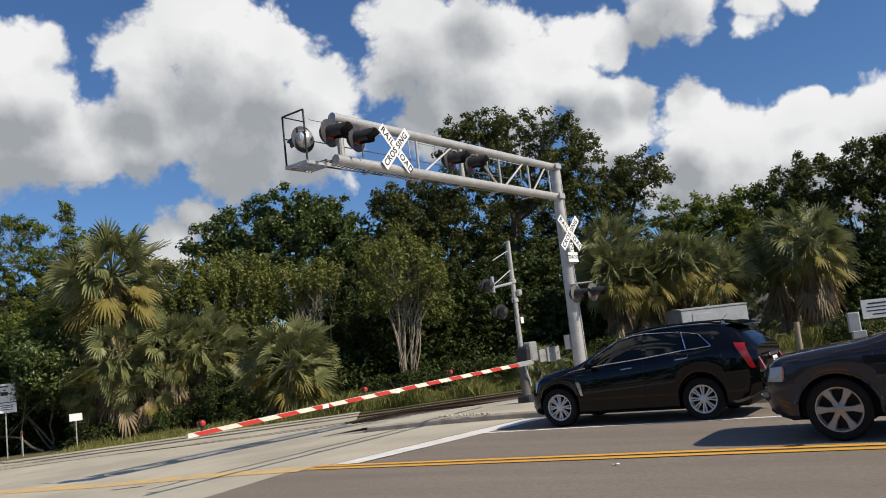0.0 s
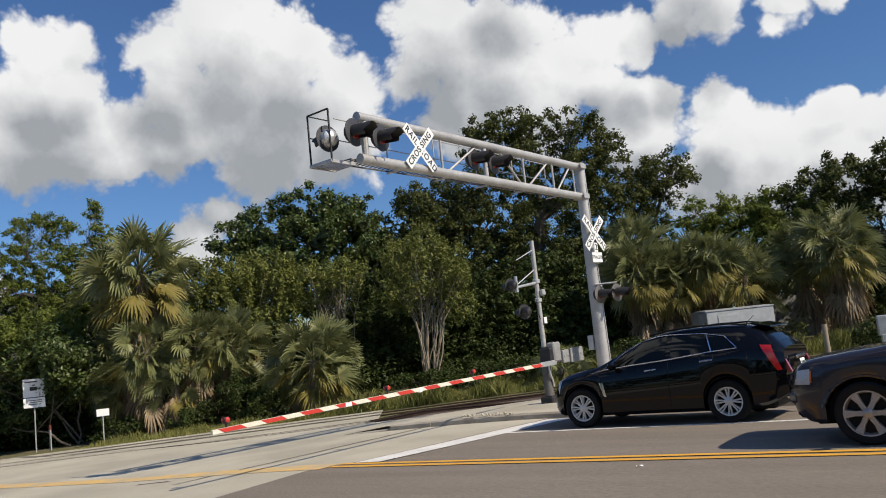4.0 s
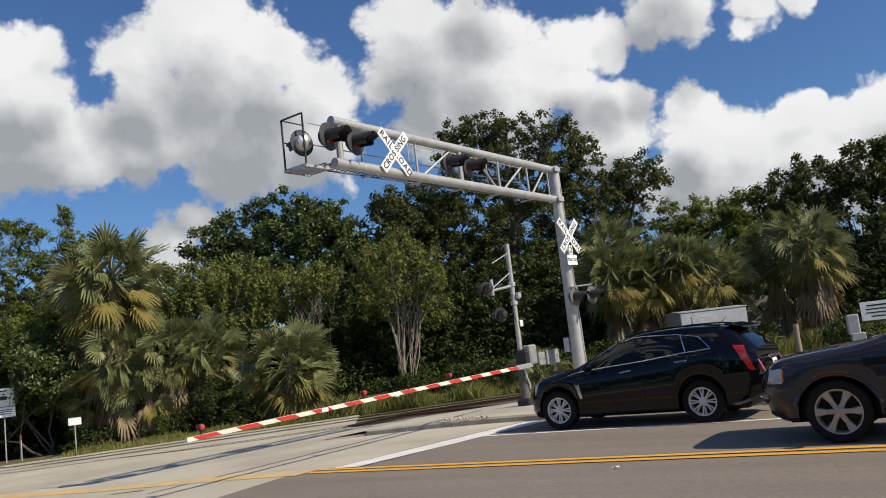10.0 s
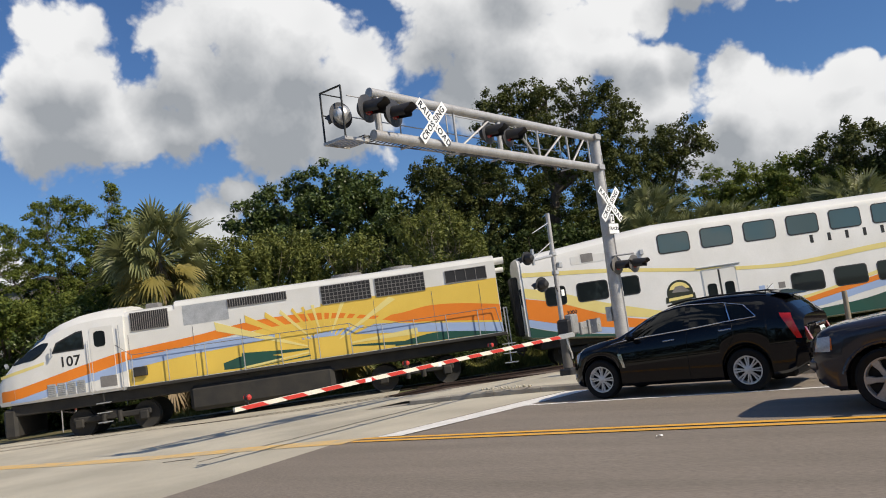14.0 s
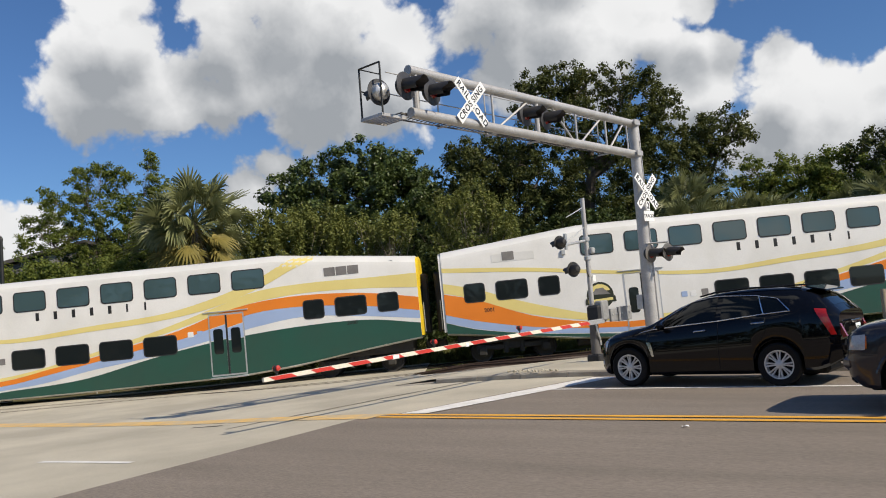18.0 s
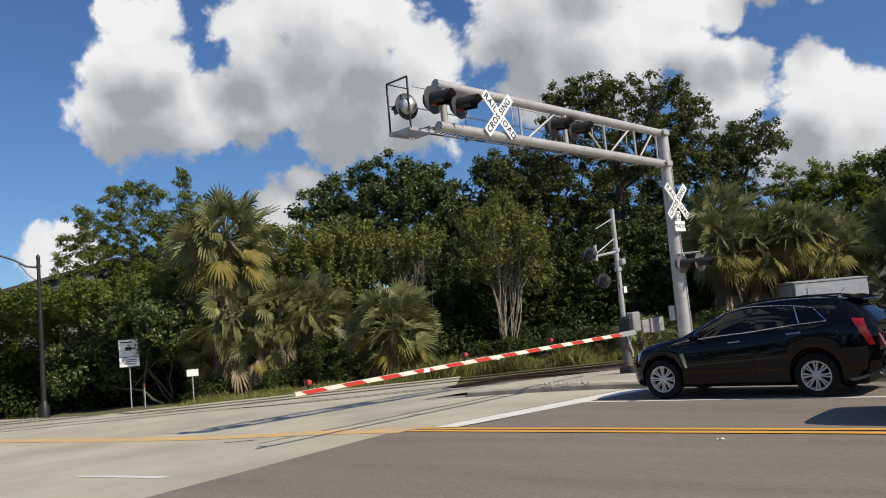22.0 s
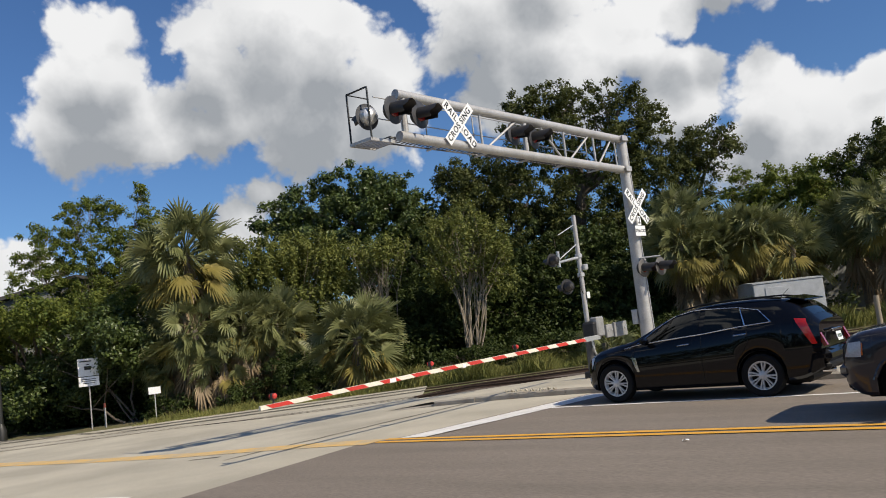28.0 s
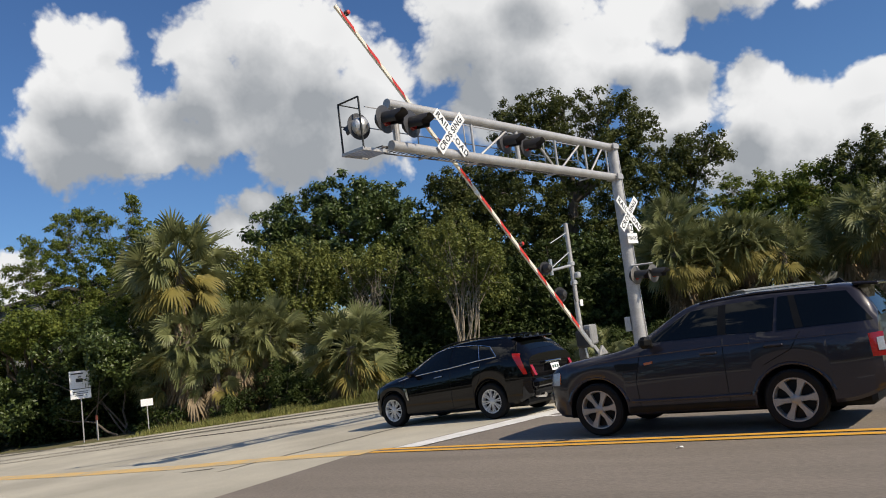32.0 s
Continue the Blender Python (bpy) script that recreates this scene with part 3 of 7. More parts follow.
for name, mid in (("far", 0.0), ("near", -4.2)):
    tr = thing("railway_track_" + name, Matrix(), "rusty railway track on dark ballast", "railway track", kind="structure")
    for k in (-1, 1):
        part("rail", rail_line(mid + 0.7525 * k, -290, 220), RAILSTEEL, tr)
    g = Geo()
    rws = []
    for s in spaced(PAVED, 110, 60):
        row = []
        for o, dz in ((-1.9, -0.30), (-1.35, -0.10), (-0.5, -0.12), (0.5, -0.12), (1.35, -0.10), (1.9, -0.30)):
            p = TRACK + TDIR * s + TNOR * (mid + o)
            z = track_z(s) if mid > -2 else near_z(p)
            row.append((p.x, p.y, z + dz + 0.03 * noise.noise((p.x * 3, p.y * 3, 1))))
        rws.append(row)
    g.rows(rws)
    part("ballast_bed", g, BALLAST, tr)
    tie = Geo().box((0, 0, 0), (0.23, 2.6, 0.16), bev=0.015).mesh("tie", TIE)
    for i in range(60):
        s = PAVED + 0.3 + i * 0.56
        p = TRACK + TDIR * s + TNOR * mid
        z = (track_z(s) if mid > -2 else near_z(p)) - 0.17 - 0.07
        share("tie", tie, tr, pose(p.x, p.y, z, 0, 0, 33.9))
    # dark rubber strips beside the rails where the road crosses
    for k in (-1, 1):
        w = 0.26 if mid > -2 else 0.07
        for e in (-1, 1):
            g = Geo()
            rws = []
            for s in spaced(-60, PAVED, 50):
                row = []
                for o in (0.04, 0.04 + w * (0.75 + 0.5 * noise.noise((s * 0.7, mid + k + e, 0)))):
                    p = TRACK + TDIR * s + TNOR * (mid + 0.7525 * k + e * o)
                    row.append((p.x, p.y, (track_z(s) + 0.012 if p.y > KERB + 1 else max(apron_z(p.x, p.y), road_z(p.x)) + 0.022) if mid > -2 else apron_z(p.x, p.y) + 0.022))
                rws.append(row)
            g.rows(rws)
            part("flangeway_strip", g, DARKSTRIP, tr)

# concrete apron over both tracks
g = Geo()
rws = []
for k in spaced(0, 1, 24):
    row = []
    for s in spaced(-62, PAVED, 90):
        # from the road's edge to just past the far track
        p0 = TRACK + TDIR * s
        o0 = (KERB - 0.02 - p0.y) / TNOR.y
        o = o0 + (2.35 + 0.12 * noise.noise((s * 0.5, 0, 0)) - o0) * k
        if o0 > 2.3:
            o = o0 + 0.02 * k
        p = p0 + TNOR * o
        row.append((p.x, p.y, apron_z(p.x, p.y) - 0.003))
    rws.append(row)
g.rows(rws)
tagged(part("crossing_apron", g, CONCRETE), "pale dusty concrete apron over the railway tracks", "pavement", kind="structure")
g = Geo()
rws = []
for k in spaced(0, 1, 8):
    row = []
    for s in spaced(PAVED - 0.02, 13.0, 24):
        p0 = TRACK + TDIR * s
        o0 = (KERB - 0.02 - p0.y) / TNOR.y
        p = p0 + TNOR * (o0 + (-6.0 - o0) * k)
        row.append((p.x, p.y, apron_z(p.x, p.y) - 0.006))
    rws.append(row)
g.rows(rws)
tagged(part("pavement_corner", g, CONCRETE), "dusty concrete corner where the footway meets the crossing", "pavement", kind="structure")

# ---- crossing signals ----
def flasher(parent, m, r=0.30, visor=0.34, name="flasher", back=GREYDISC):
    # a lamp unit that looks along +x of its own space: disc, lens and hood
    g = Geo()
    g.turned([(0.0, -0.012), (r, -0.012), (r, 0.0), (r - 0.015, 0.006), (0.0, 0.006)], axis="x", seg=28)
    d = part(name, g, back, parent)
    d.matrix_local = m
    g = Geo()
    g.turned([(0.0, -0.2), (r * 0.35, -0.19), (r * 0.62, -0.13), (r * 0.7, -0.013)], axis="x", seg=20)
    part("lamp_housing", g, ALU if name == "back_flasher" else BLACKPAINT, d)
    g = Geo()
    g.turned([(r * 0.5, 0.008), (r * 0.47, 0.03), (r * 0.3, 0.045), (0.0, 0.05)], axis="x", seg=20)
    part("lens", g, LENSRED, d)
    g = Geo()
    rr = r * 0.54
    rings = []
    for q in (rr, rr - 0.006):
        for ln in ((0.0, 1.0) if q == rr else (1.0, 0.0)):
            rings.append([(0.008 + ln * visor * (1.0 if abs(a) < 75 else 0.72), q * math.sin(radians(a)), q * math.cos(radians(a)) - ln * 0.03) for a in range(-130, 131, 20)])
    g.rows(rings)
    part("hood", g, BLACKPAINT, d)
    return d


def crossbuck(parent, m, size=1.22, wid=0.229, sheet_t=0.006):
    # two white blades with black words, facing +x of its own space
    s = part("crossbuck", Geo().box((-0.012, 0, 0), (0.012, 0.06, 0.3)), GALV, parent)
    s.matrix_local = m
    for k, words in ((-1, ("RAIL", "ROAD")), (1, ("CROS", "SING"))):
        rot = Euler((radians(45 * k), 0, 0)).to_matrix().to_4x4()
        g = Geo()
        g.box((0, 0, 0), (sheet_t, size, wid), rot, bev=0.004)
        for v in range(len(g.v)):
            g.v[v] = (g.v[v][0] + (0.007 if k == 1 else 0.0), g.v[v][1], g.v[v][2])
        b = part("blade", g, SIGNWHITE, s)
        rim = Geo()
        for e in (-1, 1):
            rim.box(rot @ Vector((0.0, 0, e * (wid / 2 - 0.012))), (0.0012, size - 0.02, 0.007), rot)
        lift = sheet_t / 2 + 0.0025 + (0.007 if k == 1 else 0.0)
        for side, w in zip((-1, 1), words):
            if k == -1:
                off = side * size * 0.28
            else:
                off = side * size * 0.235
            c = rot @ Vector((lift, off, 0))
            mm = Matrix.Translation(c) @ rot @ Euler((radians(90), 0, radians(90))).to_matrix().to_4x4()
            letters("lettering", w, 0.20, SIGNBLACK, b, mm, 0.001, spacing=1.18 if k == -1 else 1.1)
    return s


# cantilever mast over the road
MAST = Vector((-8.15, 21.5, 0.0))
BANG = radians(82)
bd = Vector((-math.cos(BANG), -math.sin(BANG), 0))
mast = thing("signal_cantilever", Matrix.Translation(MAST), "grey galvanized steel cantilever carrying crossing signals over the road", "railway signal")
g = Geo().cyl((0, 0, -0.4), (0, 0, 6.5), 0.205, 0.145, 24)
g.turned([(0.0, 6.62), (0.08, 6.60), (0.15, 6.54), (0.155, 6.5)], seg=24)
part("mast", g, GALV, mast)
part("base_plate", Geo().box((0, 0, 0.06), (0.75, 0.75, 0.06), bev=0.01), GALV, mast)
g = Geo()
for i in range(5):
    z0 = 0.5 + i * 1.1
    g.cyl((0.21 - 0.012 * i, -0.03, z0), (0.20 - 0.012 * i, -0.03, z0 + 1.08), 0.018, 0.018, 8)
    g.box((0.20 - 0.012 * i, -0.03, z0 + 0.5), (0.04, 0.05, 0.03))
part("conduit", g, GALV, mast)
ZU, ZL, BL = 6.44, 5.58, 8.8
rz = math.atan2(bd.y, bd.x)
bm_ = Matrix.Rotation(rz, 4, "Z")


def beam(k, z, o=0.0):
    # k metres out from the mast, o metres to the side that faces the drivers
    return Vector((bd.x * k - bd.y * o, bd.y * k + bd.x * o, z + 0.05 + 0.008 * k))


for nm, z in (("upper_chord", ZU), ("lower_chord", ZL)):
    g = Geo().cyl(beam(0.1, z), beam(BL, z), 0.105, 0.105, 20)
    part(nm, g, GALV, mast)
    g = Geo().cyl(beam(0, z - 0.06), beam(0, z + 0.06), 0.19, 0.19, 20)
    for o in (-0.17, 0.17):
        g.box(beam(0.12, z, o), (0.22, 0.03, 0.16), bm_, bev=0.006)
    part("clamp", g, GALV, mast)
for k, r in ((0.4, 0.024), (1.5, 0.03), (2.9, 0.03), (4.55, 0.06), (6.2, 0.028), (8.62, 0.07)):
    part("truss_post", Geo().cyl(beam(k, ZL), beam(k, ZU), r, r, 10), GALV, mast)
for k, k2, a, b in ((0.5, 1.4, ZU, ZL), (1.6, 2.8, ZU, ZL), (3.0, 4.0, ZL, ZU), (4.75, 6.1, ZU, ZL), (6.3, 7.2, ZL, ZU)):
    part("truss_brace", Geo().cyl(beam(k, a), beam(k2, b), 0.027, 0.027, 8), GALV, mast)
# walkway behind the truss with its handrails
g = Geo()
for i in range(64):
    k = 1.0 + i * 0.125
    g.box(beam(k, ZL + 0.03, -0.34), (0.025, 0.34, 0.02), bm_)
for o in (-0.14, -0.54):
    g.box(beam(4.95, ZL + 0.03, o), (8.0, 0.02, 0.03), bm_)
part("walkway_grating", g, DARKSTEEL, mast)["kind"] = "stuff"
for i, k in enumerate((1.0, 2.6, 4.2, 5.8, 7.4)):
    part("walkway_bracket", Geo().box(beam(k, ZL - 0.02, -0.3), (0.04, 0.6, 0.04), bm_, bev=0.008), GALV, mast)
    part("handrail_post", Geo().cyl(beam(k, ZL + 0.02, -0.54), beam(k, ZL + 0.95, -0.54), 0.016, 0.016, 8), GALV, mast)
for z in (ZL + 0.5, ZL + 0.95):
    part("handrail", Geo().cyl(beam(1.0, z, -0.54), beam(8.9, z, -0.54), 0.013, 0.013, 8), GALV, mast)
# basket at the outer end
g = Geo()
for k in spaced(8.8, 9.42, 7):
    g.box(beam(k, ZL - 0.09, -0.42), (0.02, 0.6, 0.025), bm_)
for o in (-0.12, -0.72):
    g.box(beam(9.13, ZL - 0.09, o), (0.66, 0.03, 0.06), bm_)
g.box(beam(9.47, ZL - 0.09, -0.42), (0.03, 0.63, 0.06), bm_)
part("basket_floor", g, GALV, mast)["kind"] = "stuff"
g = Geo()
for o in (-0.12, -0.72):
    g.cyl(beam(9.45, ZL - 0.09, o), beam(9.45, ZL + 0.95, o), 0.02, 0.02, 8)
g.cyl(beam(9.45, ZL + 0.95, -0.12), beam(9.45, ZL + 0.95, -0.72), 0.02, 0.02, 8)
g.cyl(beam(8.9, ZL + 0.5, -0.72), beam(9.45, ZL + 0.5, -0.72), 0.014, 0.014, 8)
g.cyl(beam(8.9, ZL + 0.95, -0.72), beam(9.45, ZL + 0.95, -0.72), 0.014, 0.014, 8)
part("basket_rail", g, DARKPOLE, mast)


def facing(p, a=0.0):
    # a pose at p whose +x looks against the traffic
    return Matrix.Translation(p) @ Matrix.Rotation(a, 4, "Z")


for k in (9.05, 8.3):
    flasher(mast, facing(beam(k, 6.04, 0.16), radians(0)), r=0.285, visor=0.46)
for k in (4.95, 4.15):
    flasher(mast, facing(beam(k, 6.06, -0.02), radians(0)), r=0.28, visor=0.46)
for k in (8.6, 4.55):
    part("lamp_bracket", Geo().box(beam(k, 6.07, 0.06 if k > 8 else -0.12), (0.75, 0.06, 0.06), bm_, bev=0.01).cyl(beam(k, ZL + 0.3, 0.03), beam(k, ZU - 0.3, 0.03), 0.03, 0.03, 8), BLACKPAINT, mast)
flasher(mast, facing(beam(9.35, 5.98, -0.3), radians(165)), r=0.27, name="back_flasher")
crossbuck(mast, facing(beam(7.08, 6.0, 0.14), radians(-8)))
cb = crossbuck(mast, facing(Vector((0.24, -0.12, 4.55)), radians(-14)))
plate = part("tracks_plate", Geo().box((0, 0, 0), (0.006, 0.46, 0.28), bev=0.003), SIGNWHITE, mast)
plate.matrix_local = facing(Vector((0.255, -0.15, 3.86)), radians(-14))
num = part("number_plate", Geo().box((0, 0, 0), (0.006, 0.16, 0.26), bev=0.003), SIGNWHITE, mast)
num.matrix_local = facing(Vector((0.25, -0.15, 4.14)), radians(-14))
face = Euler((radians(90), 0, radians(90))).to_matrix().to_4x4()
letters("lettering", "TRACKS", 0.125, SIGNBLACK, plate, Matrix.Translation((0.005, 0, 0)) @ face, 0.001)
letters("lettering", "2", 0.24, SIGNBLACK, num, Matrix.Translation((0.005, 0, 0)) @ face, 0.001)
for k in (-0.14, 0.34):
    flasher(mast, facing(Vector((0.31 + 0.86 * k, -0.06 + 0.42 * k, 2.84)), radians(-14)), r=0.25, visor=0.42, back=DARKSTEEL)
part("lamp_bracket", Geo().cyl((0.1, -0.16, 3.12), (0.62, 0.09, 3.12), 0.025, 0.025, 8).box((0.12, 0, 3.02), (0.2, 0.1, 0.16), bev=0.02), GALV, mast)
part("junction_box", Geo().box((-0.26, -0.02, 1.55), (0.16, 0.26, 0.4), bev=0.015), SILVERBOX, mast)

# crossing gate
# it stands beyond the cantilever as drivers see it, on a concrete footing
GATE = Vector((-9.43, 20.49, -0.10))
gate = thing("crossing_gate", Matrix.Translation(GATE) @ Matrix.Rotation(radians(-96), 4, "Z") @ Matrix.Scale(1.16, 4), "crossing gate with red and white striped arm on silver mast", "crossing gate")
part("gate_mast", Geo().cyl((0, 0, 0), (0, 0, 3.98), 0.064, 0.052, 16), GALV, gate)
part("footing", Geo().box((0, 0.05, -0.2), (0.62, 0.7, 0.40), bev=0.03), KERBSTONE, gate)
part("mast_sleeve", Geo().cyl((0, 0, 0.3), (0, 0, 1.05), 0.115, 0.105, 16), DARKSTEEL, gate)
part("mast_base", Geo().box((0, 0, 0.14), (0.34, 0.34, 0.30), bev=0.03).cyl((0, 0, 0.28), (0, 0, 0.5), 0.1, 0.07, 12), BLACKPAINT, gate)
g = Geo().box((0.0, 0.10, 1.22), (0.34, 0.36, 0.42), bev=0.05)
part("gate_mechanism", g, BLACKPAINT, gate)
part("mechanism_cover", Geo().box((-0.06, 0.22, 1.30), (0.32, 0.20, 0.46), bev=0.03), BOXGREY, gate)
for z in (2.55, 3.0):
    part("mast_collar", Geo().turned([(0.07, z - 0.05), (0.085, z - 0.04), (0.085, z + 0.04), (0.07, z + 0.05)], seg=14), SILVERBOX, gate)
part("bell_box", Geo().box((-0.05, 0.11, 2.72), (0.14, 0.10, 0.14), bev=0.02), SILVERBOX, gate)
part("small_label", Geo().box((-0.06, 0.09, 2.06), (0.13, 0.02, 0.15), bev=0.004), SIGNWHITE, gate)
g = Geo().cyl((0.05, 0, 2.96), (0.84, -0.05, 2.86), 0.035, 0.03, 10)
g.cyl((0.03, 0, 3.28), (0.80, -0.05, 2.92), 0.014, 0.014, 8)
g.cyl((0.03, 0, 3.75), (0.70, -0.05, 3.50), 0.012, 0.012, 8)
g.cyl((0.82, -0.05, 2.75), (0.82, -0.05, 3.12), 0.04, 0.04, 10)
part("lamp_arm", g, ALU, gate)
flasher(gate, Matrix.Translation((0.96, -0.12, 2.92)) @ Matrix.Rotation(radians(250), 4, "Z"), r=0.16, visor=0.26, back=BLACKPAINT)
flasher(gate, Matrix.Translation((0.42, -0.16, 2.30)) @ Matrix.Rotation(radians(250), 4, "Z"), r=0.18, visor=0.28, back=BLACKPAINT)
g = Geo().pipe([(0.05, 0.03, 2.6), (0.13, 0.03, 2.5), (0.14, 0.03, 2.25), (0.06, 0.03, 2.1)], 0.012, 6)
part("cable", g, BLACKPAINT, gate)
g = Geo().pipe([(0.10, 0.12, 1.0), (0.09, 0.14, 0.8), (0.0, 0.14, 0.62), (-0.02, 0.13, 0.5)], 0.022, 8)
part("flexible_conduit", g, ALU, gate)
ARM = Vector((0.06, 0.28, 1.06))
arm = part("gate_arm", Geo().box((0.30, 0, 0), (0.7, 0.05, 0.11), bev=0.01), ALU, gate, "white arm with slanted red stripes and three red lamps")
arm.location = ARM
AL = 9.6


def arm_h(k):
    return 0.039 - 0.008 * k / AL


g = Geo()
n = 40
rings = []
for i in range(n + 1):
    k = 0.5 + (AL - 0.5) * i / n
    h = arm_h(k)
    sag = -0.05 * (k / AL) ** 2
    rings.append([(k, -0.022, sag - h), (k, 0.022, sag - h), (k, 0.022, sag + h), (k, -0.022, sag + h)])
g.rows(rings, closed=True, caps=True)
part("arm_board", g, GATEWHITE, arm)
for i in range(12):
    k0 = 0.585 + i * 0.765
    w = 0.40
    g = Geo()
    for side in (-1, 1):
        q = []
        for kk, e in ((k0, -1), (k0 + w, -1), (k0 + w + 0.11, 1), (k0 + 0.11, 1)):
            h = arm_h(kk) - 0.002
            q.append((kk, side * 0.0255, -0.05 * (kk / AL) ** 2 + e * h))
        q2 = [(a, side * 0.0215, c) for a, b, c in q]
        g.rows([q, q2], closed=True)
        g.add(q, [(0, 1, 2, 3)])
    part("red_stripe", g, GATERED, arm, smooth=0)
for k in (9.35, 5.9, 3.3):
    z = -0.05 * (k / AL) ** 2 + arm_h(k)
    g = Geo().cyl((k, 0, z), (k, 0, z + 0.05), 0.016, 0.016, 8).box((k, 0, z + 0.095), (0.09, 0.07, 0.10), bev=0.02)
    lamp = part("arm_lamp", g, BLACKPAINT, arm)
    for e in (-1, 1):
        part("lens", Geo().turned([(0.042, 0.0), (0.036, e * 0.018), (0.0, e * 0.03)], c=(k, e * 0.036, z + 0.105), axis="y", seg=14), GATERED, lamp)
for k, w in ((6.9, 0.16), (5.0, 0.10)):
    part("arm_joint", Geo().box((k, 0, -0.03), (w, 0.054, 0.075), bev=0.008), SIGNWHITE, arm)
# counterweight
part("counterweight_arm", Geo().box((-0.55, -0.03, 0.08), (1.1, 0.02, 0.10), bev=0.005), ALU, arm)
for k, w, h in ((-0.48, 0.30, 0.30), (-1.02, 0.62, 0.34)):
    cwt = part("counterweight", Geo().box((k, 0.02, 0.10), (w, 0.07, h), bev=0.012), BOXGREY, arm)
    for e in (-0.3, 0.3):
        part("bolt", Geo().cyl((k + e * w, 0.05, 0.12), (k + e * w, 0.075, 0.12), 0.022, 0.022, 8), ALU, cwt)

# signs beyond the tracks
def post_sign(name, p, w, hgt, z0, label, bars, turn=52, rod=0.03):
    t = thing(name, Matrix.Translation(p) @ Matrix.Rotation(radians(turn), 4, "Z"), label, "sign")
    part("post", Geo().box((0, 0, z0 / 2), (rod * 1.6, rod, z0), bev=0.004), GALV, t)
    pan = part("panel", Geo().box((0, -0.025, z0), (w, 0.008, hgt), bev=0.003), SIGNWHITE, t)
    for x, z, bw, bh in bars:
        part("writing_bar", Geo().box((x, -0.0315, z0 + z), (bw, 0.003, bh)), SIGNBLACK, pan)
    return t


def gp(x, y, dz=0.0):
    return Vector((x, y, ground_z(x, y) - 0.05 + dz))


post_sign("track_sign", gp(-33.9, 20.95), 0.85, 0.78, 2.75, "white road sign with black symbol above a smaller plate", [(-0.02, -0.03, 0.28, 0.16), (0.0, 0.12, 0.12, 0.05), (-0.1, 0.27, 0.5, 0.05)])
t = post_sign("lower_plate", gp(-33.86, 20.93), 0.85, 0.42, 2.12, "small white plate with lines of black writing on a post", [(0, 0.10, 0.6, 0.03), (0, 0.02, 0.6, 0.03), (0, -0.07, 0.5, 0.03)])
post_sign("small_sign", gp(-30.6, 21.9), 0.50, 0.30, 1.35, "small silver sign plate on a thin post", [], turn=62, rod=0.026)
t = thing("marker_post", Matrix.Translation(gp(-33.4, 21.3)), "short grey marker post with a dull red top", "post")
part("stake", Geo().box((0, 0, 0.45), (0.09, 0.05, 0.95), bev=0.006), GALV, t)
part("red_cap", Geo().cyl((0, 0, 0.88), (0, 0, 1.08), 0.06, 0.05, 12), DULLRED, t)

# street lamp
sp = gp(-37.3, 18.7)
lamp = thing("street_lamp", Matrix.Translation(sp), "tall dark street lamp with a curved arm and hanging lantern", "street lamp")
part("pole", Geo().cyl((0, 0, 0), (0, 0, 7.35), 0.13, 0.075, 16).turned([(0.24, 0.0), (0.24, 0.5), (0.16, 0.7), (0.13, 0.8)], seg=16).turned([(0.0, 7.55), (0.04, 7.5), (0.09, 7.4), (0.09, 7.3)], seg=12), DARKPOLE, lamp)
ax = Vector((-0.45, -0.9, 0)).normalized()
pts = [ax * k + Vector((0, 0, z)) for k, z in ((0.0, 6.9), (0.5, 6.98), (1.0, 7.3), (1.5, 7.5), (2.2, 7.55))]
part("arm", Geo().pipe(pts, 0.045, 8).pipe([Vector((0, 0, 6.2)), ax * 0.45 + Vector((0, 0, 6.6)), ax * 0.8 + Vector((0, 0, 7.1))], 0.018, 6), DARKPOLE, lamp)
e = pts[-1]
part("lantern", Geo().turned([(0.03, 0.15), (0.08, 0.1), (0.2, -0.05), (0.24, -0.3), (0.24, -0.4)], c=e, seg=18), DARKPOLE, lamp)
part("globe", Geo().turned([(0.22, -0.4), (0.22, -0.55), (0.15, -0.72), (0.0, -0.8)], c=e, seg=18), glass_mat("milky_globe", (0.55, 0.57, 0.6), 0.2), lamp)

# grey equipment house, wall and roadside boxes behind the road on the far side
t = thing("equipment_house", Matrix.Translation(gp(-8.2, 38.3)) @ Matrix.Rotation(radians(33.9), 4, "Z"), "silver sheet-metal railway equipment house", "cabinet")
part("body", Geo().box((0, 0, 1.05), (3.05, 2.0, 2.1), bev=0.03), SILVERBOX, t)
part("roof", Geo().prism([(-1.03, 2.1), (1.03, 2.1), (1.03, 2.14), (0, 2.2), (-1.03, 2.14)], -1.55, 1.55, lambda a, b, d: (d, a, b)), SILVERBOX, t)
part("door", Geo().box((-0.6, -1.012, 1.0), (0.85, 0.03, 1.8), bev=0.008), SILVERBOX, t)
t = thing("concrete_wall", Matrix.Translation(gp(-6.5, 45.4)) @ Matrix.Rotation(radians(33.9), 4, "Z"), "weathered grey concrete wall, toned dark for tree shade, with a sloping top", "wall", kind="structure")
g = Geo().prism([(-2.2, -0.5), (7.0, -0.5), (7.0, 1.6), (1.4, 1.9), (-1.0, 2.35), (-2.2, 2.35)], -0.15, 0.15, lambda a, b, d: (a, d, b))
part("wall_slab", g, WALLCONC, t, smooth=0)
t = thing("guard_post", Matrix.Translation(gp(-3.37, 28.9)), "weathered grey wooden post", "post")
part("stake", Geo().cyl((0, 0, 0), (0, 0, 1.62), 0.09, 0.08, 12), PALEBARK, t)
t = thing("meter_box", Matrix.Translation(gp(-1.75, 30.0)) @ Matrix.Rotation(radians(10), 4, "Z"), "grey steel utility box on a pedestal", "utility box")
